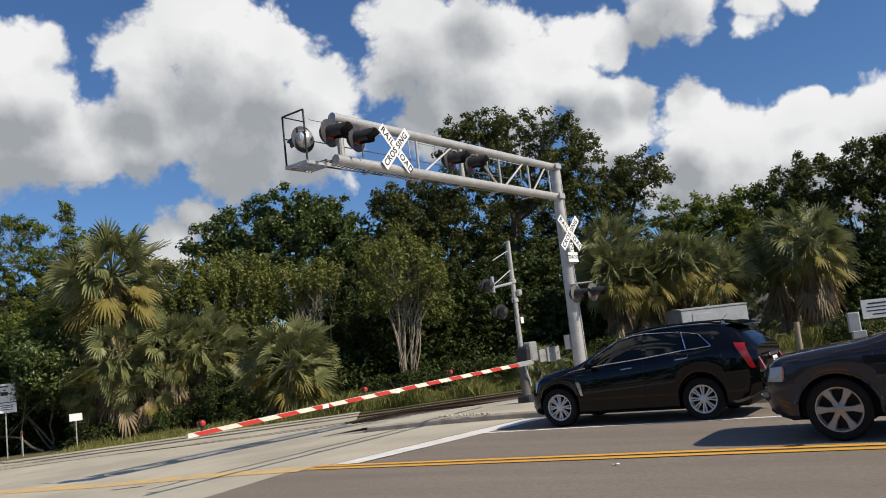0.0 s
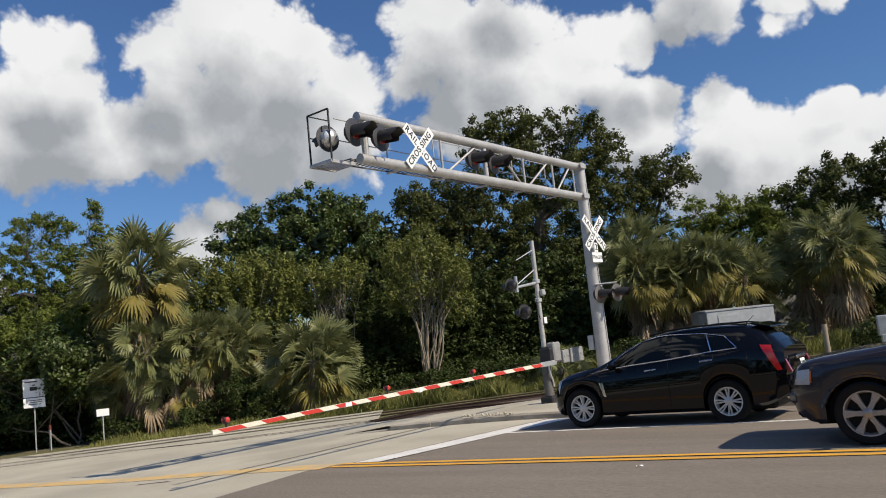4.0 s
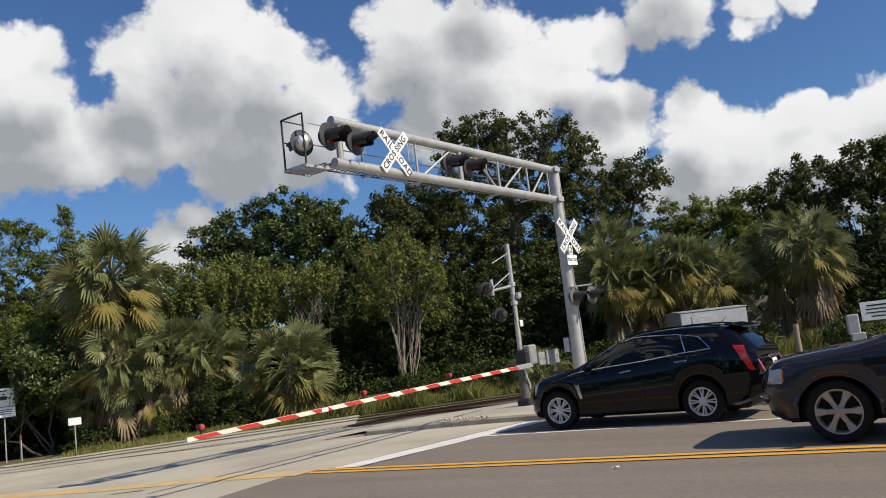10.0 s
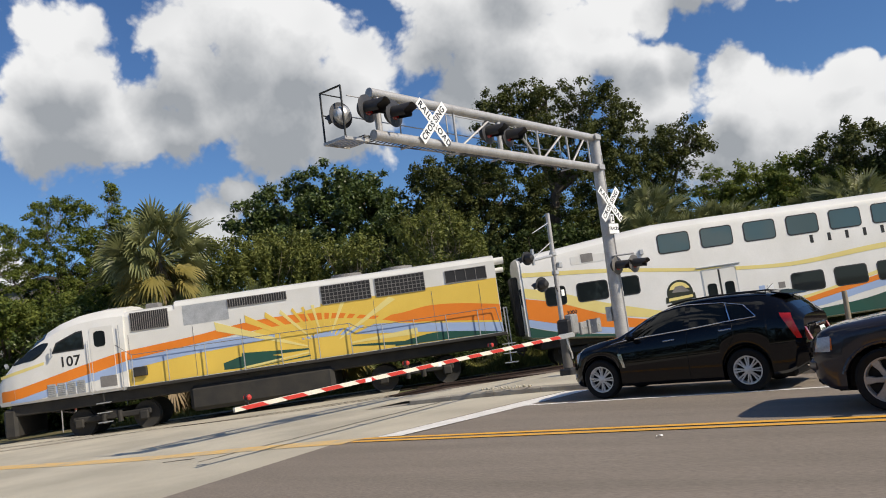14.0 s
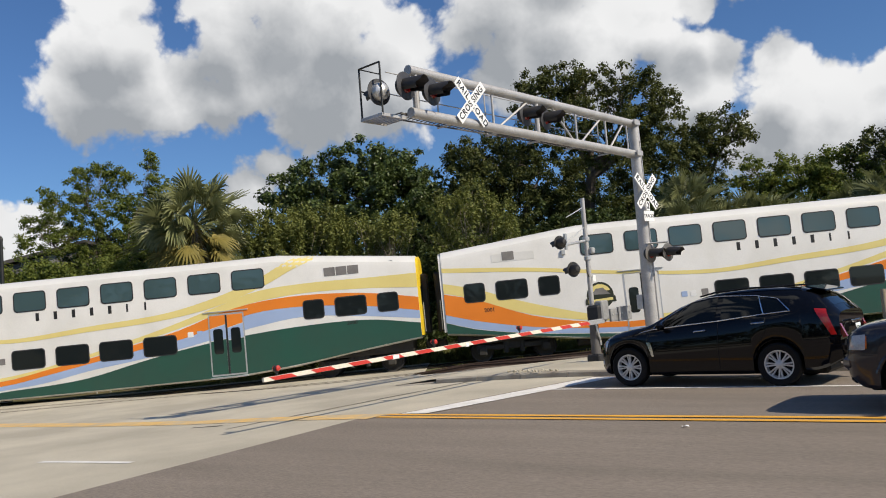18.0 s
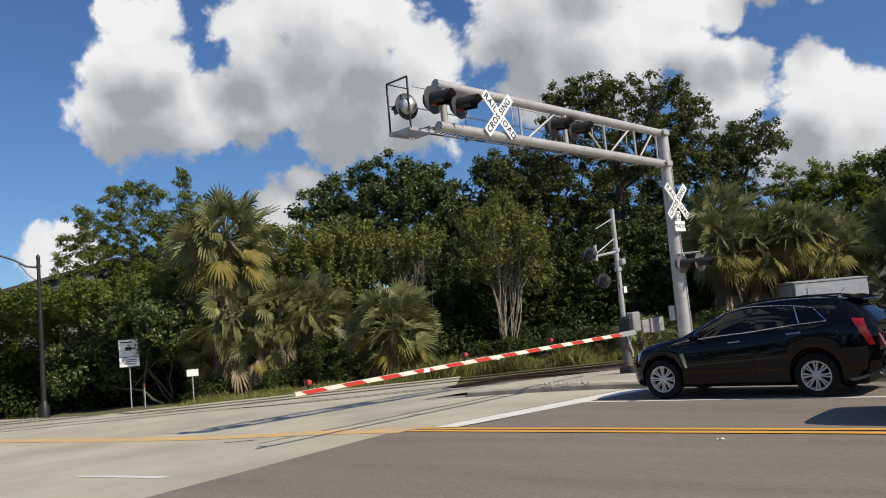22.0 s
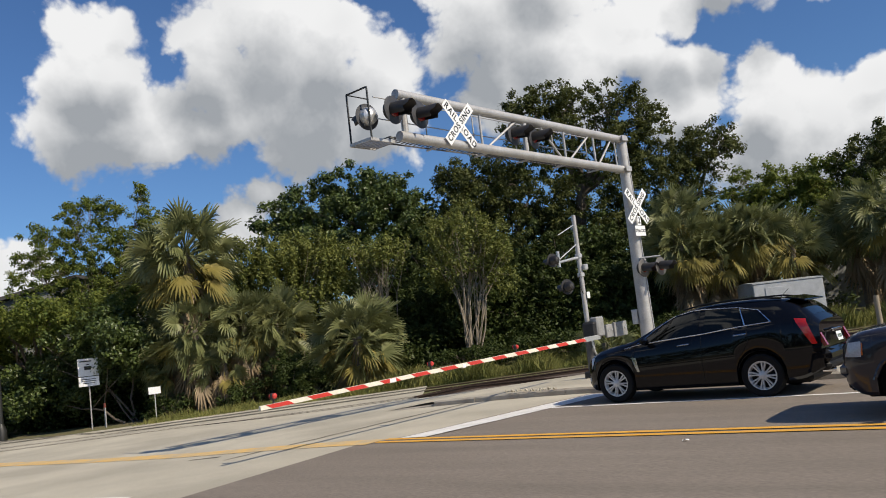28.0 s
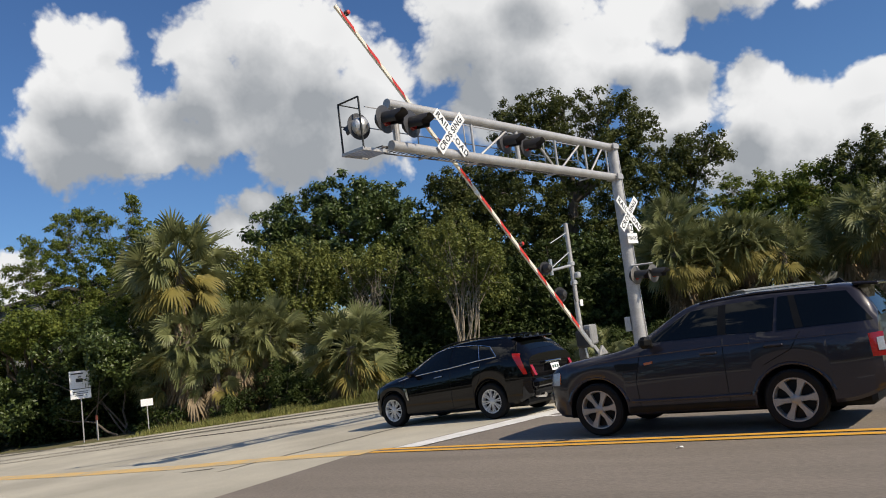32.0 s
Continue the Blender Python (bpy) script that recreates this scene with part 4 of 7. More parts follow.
part("pedestal", Geo().box((0.1, 0, 0.55), (0.42, 0.3, 1.1), bev=0.02), SILVERBOX, t)
part("cabinet", Geo().box((0, 0, 1.38), (0.36, 0.26, 0.66), bev=0.03), SILVERBOX, t)
t = post_sign("information_sign", gp(-0.75, 30.6), 1.5, 0.62, 1.75, "white information sign with lines of grey writing", [(0, 0.18, 1.1, 0.05), (0, 0.06, 1.2, 0.04), (0, -0.06, 1.2, 0.04), (0, -0.18, 0.9, 0.04)], turn=10)
t = thing("lane_marker", Matrix.Translation(gp(-5.63, 25.0)), "orange tubular marker post with white bands", "marker post")
part("tube", Geo().cyl((0, 0, 0), (0, 0, 1.15), 0.05, 0.045, 12), mat("orange_plastic", (0.75, 0.16, 0.02), None, 0.5), t)
part("white_band", Geo().cyl((0, 0, 0.55), (0, 0, 0.68), 0.0525, 0.0525, 12, caps=False).cyl((0, 0, 0.85), (0, 0, 0.98), 0.0515, 0.0515, 12, caps=False), SIGNWHITE, t)

# ---- the train ----
TWHITE = mat("white_train_paint", (0.76, 0.75, 0.72), (0.68, 0.67, 0.63), 0.35, scale=0.7, fine=25, bump=0.02, coat=0.2, grain=0.025)
TYELLOW = mat("yellow_train_paint", (0.80, 0.56, 0.10), (0.74, 0.51, 0.09), 0.35, scale=0.7, bump=0.02, grain=0.025)
TPALE = mat("pale_yellow_train_paint", (0.80, 0.68, 0.26), (0.76, 0.63, 0.23), 0.35, scale=0.7, bump=0.02, grain=0.025)
TORANGE = mat("orange_train_paint", (0.82, 0.24, 0.025), (0.75, 0.21, 0.02), 0.35, scale=0.7, bump=0.02, grain=0.025)
TBLUE = mat("light_blue_train_paint", (0.36, 0.47, 0.70), (0.32, 0.42, 0.64), 0.35, scale=0.7, bump=0.02, grain=0.025)
TGREEN = mat("dark_green_train_paint", (0.018, 0.085, 0.06), (0.025, 0.075, 0.055), 0.4, scale=0.7, bump=0.02, grain=0.025)
CABYELLOW = mat("bright_yellow_cab_paint", (0.85, 0.60, 0.02), (0.80, 0.55, 0.02), 0.4, scale=0.7, bump=0.02, grain=0.03)
UNDER = mat("black_underframe", (0.022, 0.021, 0.02), (0.04, 0.036, 0.03), 0.75, scale=2)
TGLASS = glass_mat("dark_train_glass", (0.012, 0.016, 0.018))
# upper panes: the sky's blue reflection is partly put into the tint
TGLASSUP = glass_mat("tinted_sky_reflection_glass", (0.055, 0.095, 0.105), 0.03, 0.8)
RUBSEAL = mat("window_rubber", (0.02, 0.02, 0.022), None, 0.6)
VENTGREY = mat("vent_grey", (0.22, 0.21, 0.20), (0.17, 0.16, 0.155), 0.6, scale=3)

HALF = 12.75


def coach_roof(x):
    a = abs(x)
    return 4.85 if a < 7.5 else 4.85 - 0.54 * (a - 7.5) / (HALF - 7.5)


def coach_low(x):
    return lerp_list([0, 5.8, 8.0, 10.0, HALF], [0.38, 0.40, 0.58, 0.86, 1.18], abs(x))


def coach_y(x, z):
    # half width of the side at a height
    return lerp_list([-0.44, -0.28, -0.12, -0.03, 0.0], [1.5, 1.44, 1.27, 1.0, 0.6], z - coach_roof(x))


def round_rect(x0, x1, z0, z1, r, n=4):
    pts = []
    for cx, cz, a0 in ((x1 - r, z1 - r, 0), (x0 + r, z1 - r, 90), (x0 + r, z0 + r, 180), (x1 - r, z0 + r, 270)):
        for i in range(n + 1):
            a = radians(a0 + 90 * i / n)
            pts.append((cx + r * math.cos(a), cz + r * math.sin(a)))
    return pts


def plate_on(parent, name, poly, material, y0, thick, label=""):
    g = Geo().prism(poly, -y0, -y0 - thick, lambda a, b, d: (a, d, b))
    return part(name, g, material, parent, label, smooth=30)


def band(parent, name, knots, material, surf, lift, n=48, label=""):
    # a painted band between an upper and a lower curve: knots of (x, top, bottom)
    top, low = [(k[0], k[1]) for k in knots], [(k[0], k[2]) for k in knots]
    g = Geo()
    rws = []
    for i in range(n + 1):
        x = knots[0][0] + (knots[-1][0] - knots[0][0]) * i / n
        a, b = curve_through(top, x), curve_through(low, x)
        rws.append([(x, -surf(x, b + (a - b) * j / 8) - lift, b + (a - b) * j / 8) for j in range(9)])
    g.rows(rws)
    return part(name, g, material, parent, label)


def truck(parent, x, r=0.42):
    t = part("truck", Geo().box((x, -0.98, r + 0.12), (2.9, 0.16, 0.22), bev=0.04).box((x, 0.98, r + 0.12), (2.9, 0.16, 0.22), bev=0.04).box((x, 0, r + 0.2), (0.5, 2.1, 0.3), bev=0.04), UNDER, parent)
    for dx in (-1.2, 1.2):
        g = Geo()
        for y in (-0.72, 0.72):
            e = -0.07 if y < 0 else 0.07
            g.turned([(0.0, y + e), (0.12, y + e * 1.3), (0.14, y + e), (r - 0.05, y + e * 0.6), (r, y + e), (r, y - e), (r + 0.03, y - e * 1.2), (r + 0.03, y - e * 1.5), (0.0, y - e * 1.5)], c=(x + dx, 0, r), axis="y", seg=24)
        g.cyl((x + dx, -0.75, r), (x + dx, 0.75, r), 0.08, 0.08, 10)
        part("wheelset", g, UNDER, t)
        part("axle_box", Geo().box((x + dx, -1.07, r), (0.34, 0.14, 0.34), bev=0.05), UNDER, t)
    for dx in (-0.3, 0.3):
        part("spring", Geo().cyl((x + dx, -1.02, r - 0.12), (x + dx, -1.02, r + 0.3), 0.1, 0.1, 10), UNDER, t)
    return t


def coach(number, end_paint, tail):
    t = thing("passenger_coach", Matrix(), "white bilevel passenger coach with yellow, orange, blue and green bands", "train coach", group="train")
    g = Geo()
    xs = [-HALF] + spaced(-12, 12, 48) + [HALF]
    rings = []
    for x in xs:
        zr, zb = coach_roof(x), coach_low(x)
        side = [(1.36, zb - 0.02), (1.5, zb + 0.04), (1.5, zr - 0.44), (1.44, zr - 0.28), (1.27, zr - 0.12), (1.0, zr - 0.03), (0.6, zr)]
        rings.append([(x, -a, b) for a, b in side] + [(x, a, b) for a, b in reversed(side)])
    g.rows(rings, closed=True, caps=True)
    part("body_shell", g, TWHITE, t, smooth=25)
    yA = [(-12.75, 3.67, 3.50), (-9.5, 3.38, 3.23), (-6.1, 2.93, 2.80), (-2.7, 2.65, 2.50), (0.3, 2.84, 2.64), (3.2, 3.04, 2.80), (5.2, 3.46, 3.12), (7.0, 4.08, 3.70), (8.1, 4.62, 4.20), (8.9, 4.68, 4.50)]
    yB = [(-12.75, 3.09, 2.73), (-11.6, 2.80, 2.40), (-10.1, 2.24, 1.80), (-8.7, 1.80, 1.44), (-6.9, 1.34, 1.14), (-5.0, 1.2, 1.03), (-2.8, 1.26, 1.14), (0.0, 1.75, 1.62), (3.2, 2.51, 2.30), (5.2, 3.10, 2.82), (6.7, 3.52, 3.13), (8.6, 3.64, 3.28), (10.9, 3.62, 3.22), (12.75, 3.62, 3.07)]
    og = [(-12.75, 2.69, 1.92), (-11.6, 2.39, 1.59), (-9.5, 1.58, 1.16), (-7.3, 1.14, 0.91), (-5.2, 1.02, 0.82), (-2.8, 1.13, 0.95), (-1.4, 1.37, 1.17), (0.2, 1.63, 1.44), (2.2, 2.03, 1.78), (3.8, 2.38, 2.02), (5.1, 2.80, 2.36), (6.6, 3.10, 2.72), (8.5, 3.20, 2.78), (10.8, 3.05, 2.56), (12.75, 2.71, 2.21)]
    bl = [(-12.75, 1.64), (-11.6, 1.29), (-9.5, 0.94), (-7.3, 0.73), (-5.2, 0.65), (-2.8, 0.78), (-1.4, 0.90), (0.2, 1.18), (2.2, 1.42), (3.8, 1.67), (5.1, 1.92), (6.6, 2.20), (8.5, 2.40), (10.8, 2.18), (12.75, 1.91)]
    gt = [(-12.75, 1.62), (-11.6, 1.27), (-9.5, 0.92), (-7.3, 0.70), (-5.2, 0.55), (-2.8, 0.72), (-1.4, 0.78), (0.2, 0.92), (2.2, 1.33), (3.8, 1.62), (5.1, 1.80), (6.6, 1.95), (8.5, 2.06), (10.8, 2.05), (12.75, 1.75)]
    band(t, "yellow_band", yA, TPALE, coach_y, 0.008, 90)
    band(t, "yellow_band", yB, TPALE, coach_y, 0.005)
    band(t, "orange_band", og, TORANGE, coach_y, 0.006)
    band(t, "blue_band", [(x, b, c) for (x, a, b), (x2, c) in zip(og, bl)], TBLUE, coach_y, 0.004)
    band(t, "green_band", [(x, a, coach_low(x) + 0.05) for x, a in gt], TGREEN, coach_y, 0.0055)

    def window(x0, x1, z0, z1, glass):
        w = plate_on(t, "window", round_rect(x0, x1, z0, z1, 0.14), RUBSEAL, 1.5, 0.012)
        plate_on(w, "pane", round_rect(x0 + 0.04, x1 - 0.04, z0 + 0.04, z1 - 0.04, 0.11), glass, 1.512, 0.003)

    for i in range(9):
        x = -7.5 + i * 1.662
        window(x, x + 1.24, 3.62, 4.38, TGLASSUP)
    for x in (-12.0, -9.2, 8.4, 11.2):
        window(x, x + 0.8, 2.28, 3.0, TGLASS)
    for x in (-10.8, 9.6):
        window(x, x + 1.2, 2.27, 3.0, TGLASS)
    for x in (-2.7, -1.03, 0.63, 2.3):
        window(x, x + 1.28, 1.47, 2.21, TGLASS)
    for x0, x1, painted in ((-6.05, -4.7, False), (4.8, 6.15, True)):
        dr = plate_on(t, "door", round_rect(x0, x1, 0.5, 2.82, 0.04), ALU, 1.5, 0.008, "silver-framed pair of sliding doors")
        mid = (x0 + x1) / 2
        for a, b in ((x0 + 0.05, mid - 0.04), (mid + 0.04, x1 - 0.05)):
            leaf = plate_on(dr, "door_leaf", round_rect(a, b, 0.56, 2.76, 0.03), TWHITE, 1.508, 0.006)
            if painted:
                plate_on(dr, "painted_panel", [(a, 0.56), (b, 0.56), (b, 1.86), (a, 1.80)], TGREEN, 1.514, 0.002)
                plate_on(dr, "painted_panel", [(a, 2.28), (b, 2.42), (b, 2.76), (a, 2.76)], TORANGE, 1.514, 0.002)
                plate_on(dr, "painted_panel", [(a, 1.82), (b, 1.88), (b, 2.40), (a, 2.26)], TBLUE, 1.514, 0.002)
            else:
                plate_on(dr, "painted_panel", [(a, 0.80), (b, 0.80), (b, 1.02), (a, 1.02)], TORANGE, 1.514, 0.002)
                plate_on(dr, "painted_panel", [(a, 0.64), (b, 0.64), (b, 0.79), (a, 0.79)], TBLUE, 1.514, 0.002)
            c = (a + b) / 2
            plate_on(dr, "door_window", round_rect(c - 0.18, c + 0.18, 1.32, 2.26, 0.1), TGLASS, 1.5165, 0.004)
        plate_on(dr, "door_gap", [(mid - 0.035, 0.56), (mid + 0.035, 0.56), (mid + 0.035, 2.76), (mid - 0.035, 2.76)], RUBSEAL, 1.508, 0.007)
        part("step", Geo().box((mid, -1.52, 0.44), (1.4, 0.16, 0.05), bev=0.01), ALU, dr)
        part("rain_strip", Geo().box((mid, -1.52, 2.9), (1.7, 0.05, 0.04), bev=0.01), ALU, dr)
    v = plate_on(t, "vent", round_rect(9.3, 10.6, 3.82, 4.14, 0.02), VENTGREY, 1.5, 0.01)
    for i in (1, 2):
        part("vent_bar", Geo().box((9.3 + i * 0.433, -1.514, 3.98), (0.03, 0.012, 0.32)), TWHITE, v)
    plate_on(t, "hatch", round_rect(-10.85, -9.25, 3.70, 4.0, 0.02), TWHITE, 1.5, 0.007)
    plate_on(t, "vent", round_rect(-10.45, -10.0, 3.74, 4.06, 0.02), VENTGREY, 1.507, 0.008)
    part("loudspeaker", Geo().box((-8.15, -1.54, 3.82), (0.16, 0.08, 0.2), bev=0.02), SILVERBOX, t)
    for x in (-11.9, 11.4):
        part("grab_rail", Geo().pipe([(x, -1.36, 4.12), (x + 0.5, -1.42, 4.18)], 0.015, 6).pipe([(x + 0.25, -1.36, 4.02), (x + 0.75, -1.42, 4.1)], 0.015, 6), ALU, t)
    # round emblem as plain shapes
    c = Vector((-6.95, 0, 2.08))
    disc = [(c.x + 0.5 * math.cos(a * math.pi / 16), c.z + 0.5 * math.sin(a * math.pi / 16)) for a in range(32)]
    em = plate_on(t, "emblem", disc, mat("emblem_dark", (0.03, 0.035, 0.02), None, 0.4) if "emblem_dark" not in bpy.data.materials else bpy.data.materials["emblem_dark"], 1.5, 0.008, "round dark emblem with a gold ribbon")
    plate_on(em, "emblem_field", [(c.x + 0.42 * math.cos(a * math.pi / 16), c.z + 0.42 * math.sin(a * math.pi / 16)) for a in range(2, 15)], TPALE, 1.508, 0.002)
    plate_on(em, "emblem_shape", [(c.x - 0.3, c.z + 0.05), (c.x + 0.38, c.z + 0.02), (c.x + 0.12, c.z + 0.28), (c.x - 0.15, c.z + 0.26)], VENTGREY, 1.5105, 0.002)
    plate_on(em, "emblem_ribbon", [(c.x - 0.58, c.z - 0.32), (c.x + 0.58, c.z - 0.26), (c.x + 0.55, c.z - 0.04), (c.x - 0.55, c.z - 0.1)], bpy.data.materials["emblem_dark"], 1.5105, 0.003)
    plate_on(em, "emblem_bar", [(c.x - 0.46, c.z - 0.26), (c.x + 0.46, c.z - 0.2), (c.x + 0.46, c.z - 0.1), (c.x - 0.46, c.z - 0.15)], TPALE, 1.5137, 0.002)
    # the operator's name, as plain bars of its size
    for i, w in enumerate((0.26, 0.25, 0.25, 0.25, 0.22, 0.07, 0.07)):
        x = -1.7 + i * 0.69
        b = min(w, 0.13)
        plate_on(t, "name_bar", [(x, 3.24), (x + b, 3.24), (x + b, 3.54), (x, 3.54)], SIGNBLACK, 1.5, 0.003)
    up = Euler((radians(90), 0, 0)).to_matrix().to_4x4()
    letters("number", number, 0.2, SIGNBLACK, t, Matrix.Translation((-11.1, -1.509, 1.95)) @ up, 0.001)
    letters("number", number, 0.2, SIGNBLACK, t, Matrix.Translation((10.2, -1.509, 2.0)) @ up, 0.001)
    for x, m in ((-3.95, TBLUE), (-3.62, SIGNWHITE), (4.0, SIGNWHITE), (4.35, TBLUE)):
        plate_on(t, "notice", round_rect(x, x + 0.22, 1.72 if x < 0 else 2.05, 1.92 if x < 0 else 2.25, 0.02), m, 1.507, 0.003)
    plate_on(t, "speaker_grille", round_rect(-3.2, -2.95, 1.72, 1.95, 0.02), VENTGREY, 1.5, 0.006)
    # ends
    for e in (-1, 1):
        x = e * HALF
        pm = end_paint[0] if e < 0 else end_paint[1]
        zr, zb = coach_roof(x), coach_low(x)
        sec = [(1.47, zb + 0.1), (1.47, zr - 0.46), (1.41, zr - 0.3), (1.24, zr - 0.15), (0.6, zr - 0.04)]
        g = Geo().prism([(-a, b) for a, b in sec] + [(a, b) for a, b in reversed(sec)], x, x + e * 0.10, lambda a, b, d: (d, a, b))
        en = part("end_wall", g, pm, t, smooth=25)
        part("gangway", Geo().box((x + e * 0.22, 0, 2.45), (0.26, 1.15, 2.3), bev=0.05), RUBSEAL, en)
        for y in (-1.08, 1.08):
            part("end_window", Geo().box((x + e * 0.105, y, 2.75), (0.02, 0.42, 0.7), bev=0.01), TGLASS, en)
        part("hand_rail", Geo().cyl((x + e * 0.16, -1.38, 1.4), (x + e * 0.16, -1.38, 2.5), 0.018, 0.018, 6), ALU, en)
        part("coupler", Geo().box((x + e * 0.35, 0, 0.85), (0.6, 0.3, 0.3), bev=0.05), UNDER, en)
        for y in (-0.7, 0.7):
            part("hose", Geo().pipe([(x + e * 0.12, y, 1.05), (x + e * 0.3, y * 0.9, 0.6), (x + e * 0.45, y * 0.7, 0.75)], 0.03, 6), UNDER, en)
        if pm is CABYELLOW and tail and e > 0:
            for y in (-0.9, 0.9):
                part("tail_lamp", Geo().cyl((x + 0.1, y, 3.75), (x + 0.15, y, 3.75), 0.1, 0.1, 14), LENSRED, en)
            part("horn", Geo().cyl((x - 0.9, -0.2, zr + 0.1), (x - 0.5, -0.2, zr + 0.14), 0.04, 0.1, 10).box((x - 0.9, -0.2, zr + 0.04), (0.1, 0.3, 0.14)), ALU, en)
    truck(t, -10.3)
    truck(t, 10.3)
    for x in (-9.6, 9.6):
        part("underframe", Geo().box((x, 0, 0.95), (5.6, 2.3, 0.5), bev=0.05), UNDER, t)
    part("air_tank", Geo().cyl((-7.9, -1.0, 0.45), (-6.9, -1.0, 0.45), 0.18, 0.18, 14), UNDER, t)
    return t


def loco_top(x):
    return lerp_list([0, 0.2, 0.5, 0.9, 1.3, 2.0, 2.7, 3.4, 4.3, 5.1], [1.95, 2.5, 2.82, 3.23, 3.52, 4.02, 4.36, 4.56, 4.64, 4.62], x)


def loco_w(x):
    return lerp_list([0, 0.15, 0.4, 0.9, 1.6, 2.4], [0.85, 1.08, 1.25, 1.39, 1.47, 1.5], x)


def locomotive():
    t = thing("diesel_locomotive", Matrix(), "white diesel passenger locomotive with orange, blue and yellow sunburst bands", "locomotive", group="train")
    g = Geo()
    rings = []

    def ring(x, grow=0.0):
        w, zt = loco_w(x) + grow, loco_top(x) + grow
        lo = 1.52 if x > 0.1 else 1.62
        sh = min(3.95, lo + (zt - lo) * 0.72)
        side = [(w * 0.96, lo), (w, lo + 0.1), (w, lo + (sh - lo) * 0.5), (w, sh), (w * 0.93, sh + (zt - sh) * 0.55), (w * 0.72, sh + (zt - sh) * 0.9), (w * 0.3, zt)]
        return [(x, -a, b) for a, b in side] + [(x, a, b) for a, b in reversed(side)]

    for x in [0.0, 0.08] + spaced(0.2, 5.1, 28):
        rings.append(ring(x))
    g.rows(rings, closed=True, caps=True)
    part("cab", g, TWHITE, t, smooth=30)
    # windscreen lies on the sloping nose
    g = Geo()
    g.rows([ring(x, 0.008)[4:-4] for x in spaced(1.05, 2.15, 8)])
    part("windscreen", g, TGLASS, t)

    def nose_y(x, z):
        # half width of the nose at a height
        half = ring(x)[:7]
        return float(np.interp(z, [q[2] for q in half], [-q[1] for q in half]))

    band(t, "windscreen_corner", [(0.9, 3.04, 2.96), (1.3, 3.28, 3.02), (1.75, 3.52, 3.08), (2.1, 3.64, 3.30), (2.3, 3.62, 3.55)], TGLASS, nose_y, 0.012, 14)
    side = lambda x, z: loco_w(x)  # noqa: E731
    og = [(0.12, 2.05, 1.66), (1.0, 2.10, 1.72), (1.8, 2.25, 1.88), (3.2, 2.56, 2.18), (4.5, 2.83, 2.43), (5.08, 2.92, 2.55)]
    band(t, "orange_band", og, TORANGE, side, 0.005, 20)
    band(t, "blue_band", [(0.7, 1.68, 1.60), (1.8, 1.87, 1.62), (3.2, 2.17, 1.90), (4.5, 2.42, 2.10), (5.08, 2.54, 2.2)], TBLUE, side, 0.004, 20)
    band(t, "yellow_band", [(0.35, 2.62, 2.52), (1.2, 2.78, 2.66), (2.1, 2.95, 2.85)], TPALE, side, 0.004, 10)
    w = plate_on(t, "side_window", [(2.42, 3.2), (3.62, 3.22), (3.6, 3.9), (3.35, 3.88), (2.6, 3.58)], RUBSEAL, 1.5, 0.01)
    plate_on(w, "pane", [(2.48, 3.25), (3.57, 3.27), (3.55, 3.84), (3.36, 3.82), (2.65, 3.54)], TGLASS, 1.51, 0.003)
    part("mirror", Geo().cyl((2.45, -1.5, 3.15), (2.45, -1.62, 3.15), 0.02, 0.02, 6).box((2.45, -1.62, 3.25), (0.05, 0.06, 0.32), bev=0.01), ALU, t)
    dr = plate_on(t, "cab_door", round_rect(3.85, 4.72, 1.62, 3.95, 0.1), TWHITE, 1.5, 0.012)
    plate_on(dr, "door_window", round_rect(4.0, 4.42, 3.22, 3.80, 0.12), TGLASS, 1.512, 0.006)
    plate_on(dr, "painted_panel", [(3.87, 2.28), (4.70, 2.46), (4.70, 2.86), (3.87, 2.70)], TORANGE, 1.512, 0.002)
    plate_on(dr, "painted_panel", [(3.87, 1.98), (4.70, 2.14), (4.70, 2.45), (3.87, 2.27)], TBLUE, 1.512, 0.002)
    plate_on(dr, "door_step", round_rect(4.1, 4.7, 1.72, 2.12, 0.03), VENTGREY, 1.514, 0.006)
    for x in (3.78, 4.95):
        part("grab_rail", Geo().cyl((x, -1.57, 1.5), (x, -1.57, 3.5 if x < 4 else 3.9), 0.016, 0.016, 6), ALU, t)
    letters("number", "107", 0.52, SIGNBLACK, t, Matrix.Translation((3.05, -1.506, 2.83)) @ Euler((radians(90), 0, 0)).to_matrix().to_4x4(), 0.001)
    for i in range(4):
        lv = plate_on(t, "louvre_panel", round_rect(2.15 + i * 0.36, 2.46 + i * 0.36, 1.64, 2.1, 0.02), ALU, 1.5, 0.01)
        for j in range(6):
            part("louvre", Geo().box((2.305 + i * 0.36, -1.52, 1.70 + j * 0.068), (0.27, 0.03, 0.02), Euler((radians(30), 0, 0)).to_matrix().to_4x4()), ALU, lv)
    part("headlight", Geo().cyl((0.55, -1.02, 3.0), (0.46, -1.04, 2.98), 0.09, 0.1, 14), ALU, t)
    # hood behind the cab
    HW = 1.36
    g = Geo()
    for x0, x1, zt in ((5.1, 7.0, 4.40), (7.0, 19.1, 4.53)):
        sec = [(HW, 1.6), (HW, zt - 0.22), (HW - 0.08, zt - 0.06), (HW - 0.3, zt)]
        g.rows([[(x, -a, b) for a, b in sec] + [(x, a, b) for a, b in reversed(sec)] for x in (x0, x1)], closed=True, caps=True)
    part("hood", g, TWHITE, t, smooth=25)
    part("deck", Geo().box((12.1, 0, 1.54), (14.2, 3.0, 0.12), bev=0.02), UNDER, t)
    hs = lambda x, z: HW  # noqa: E731
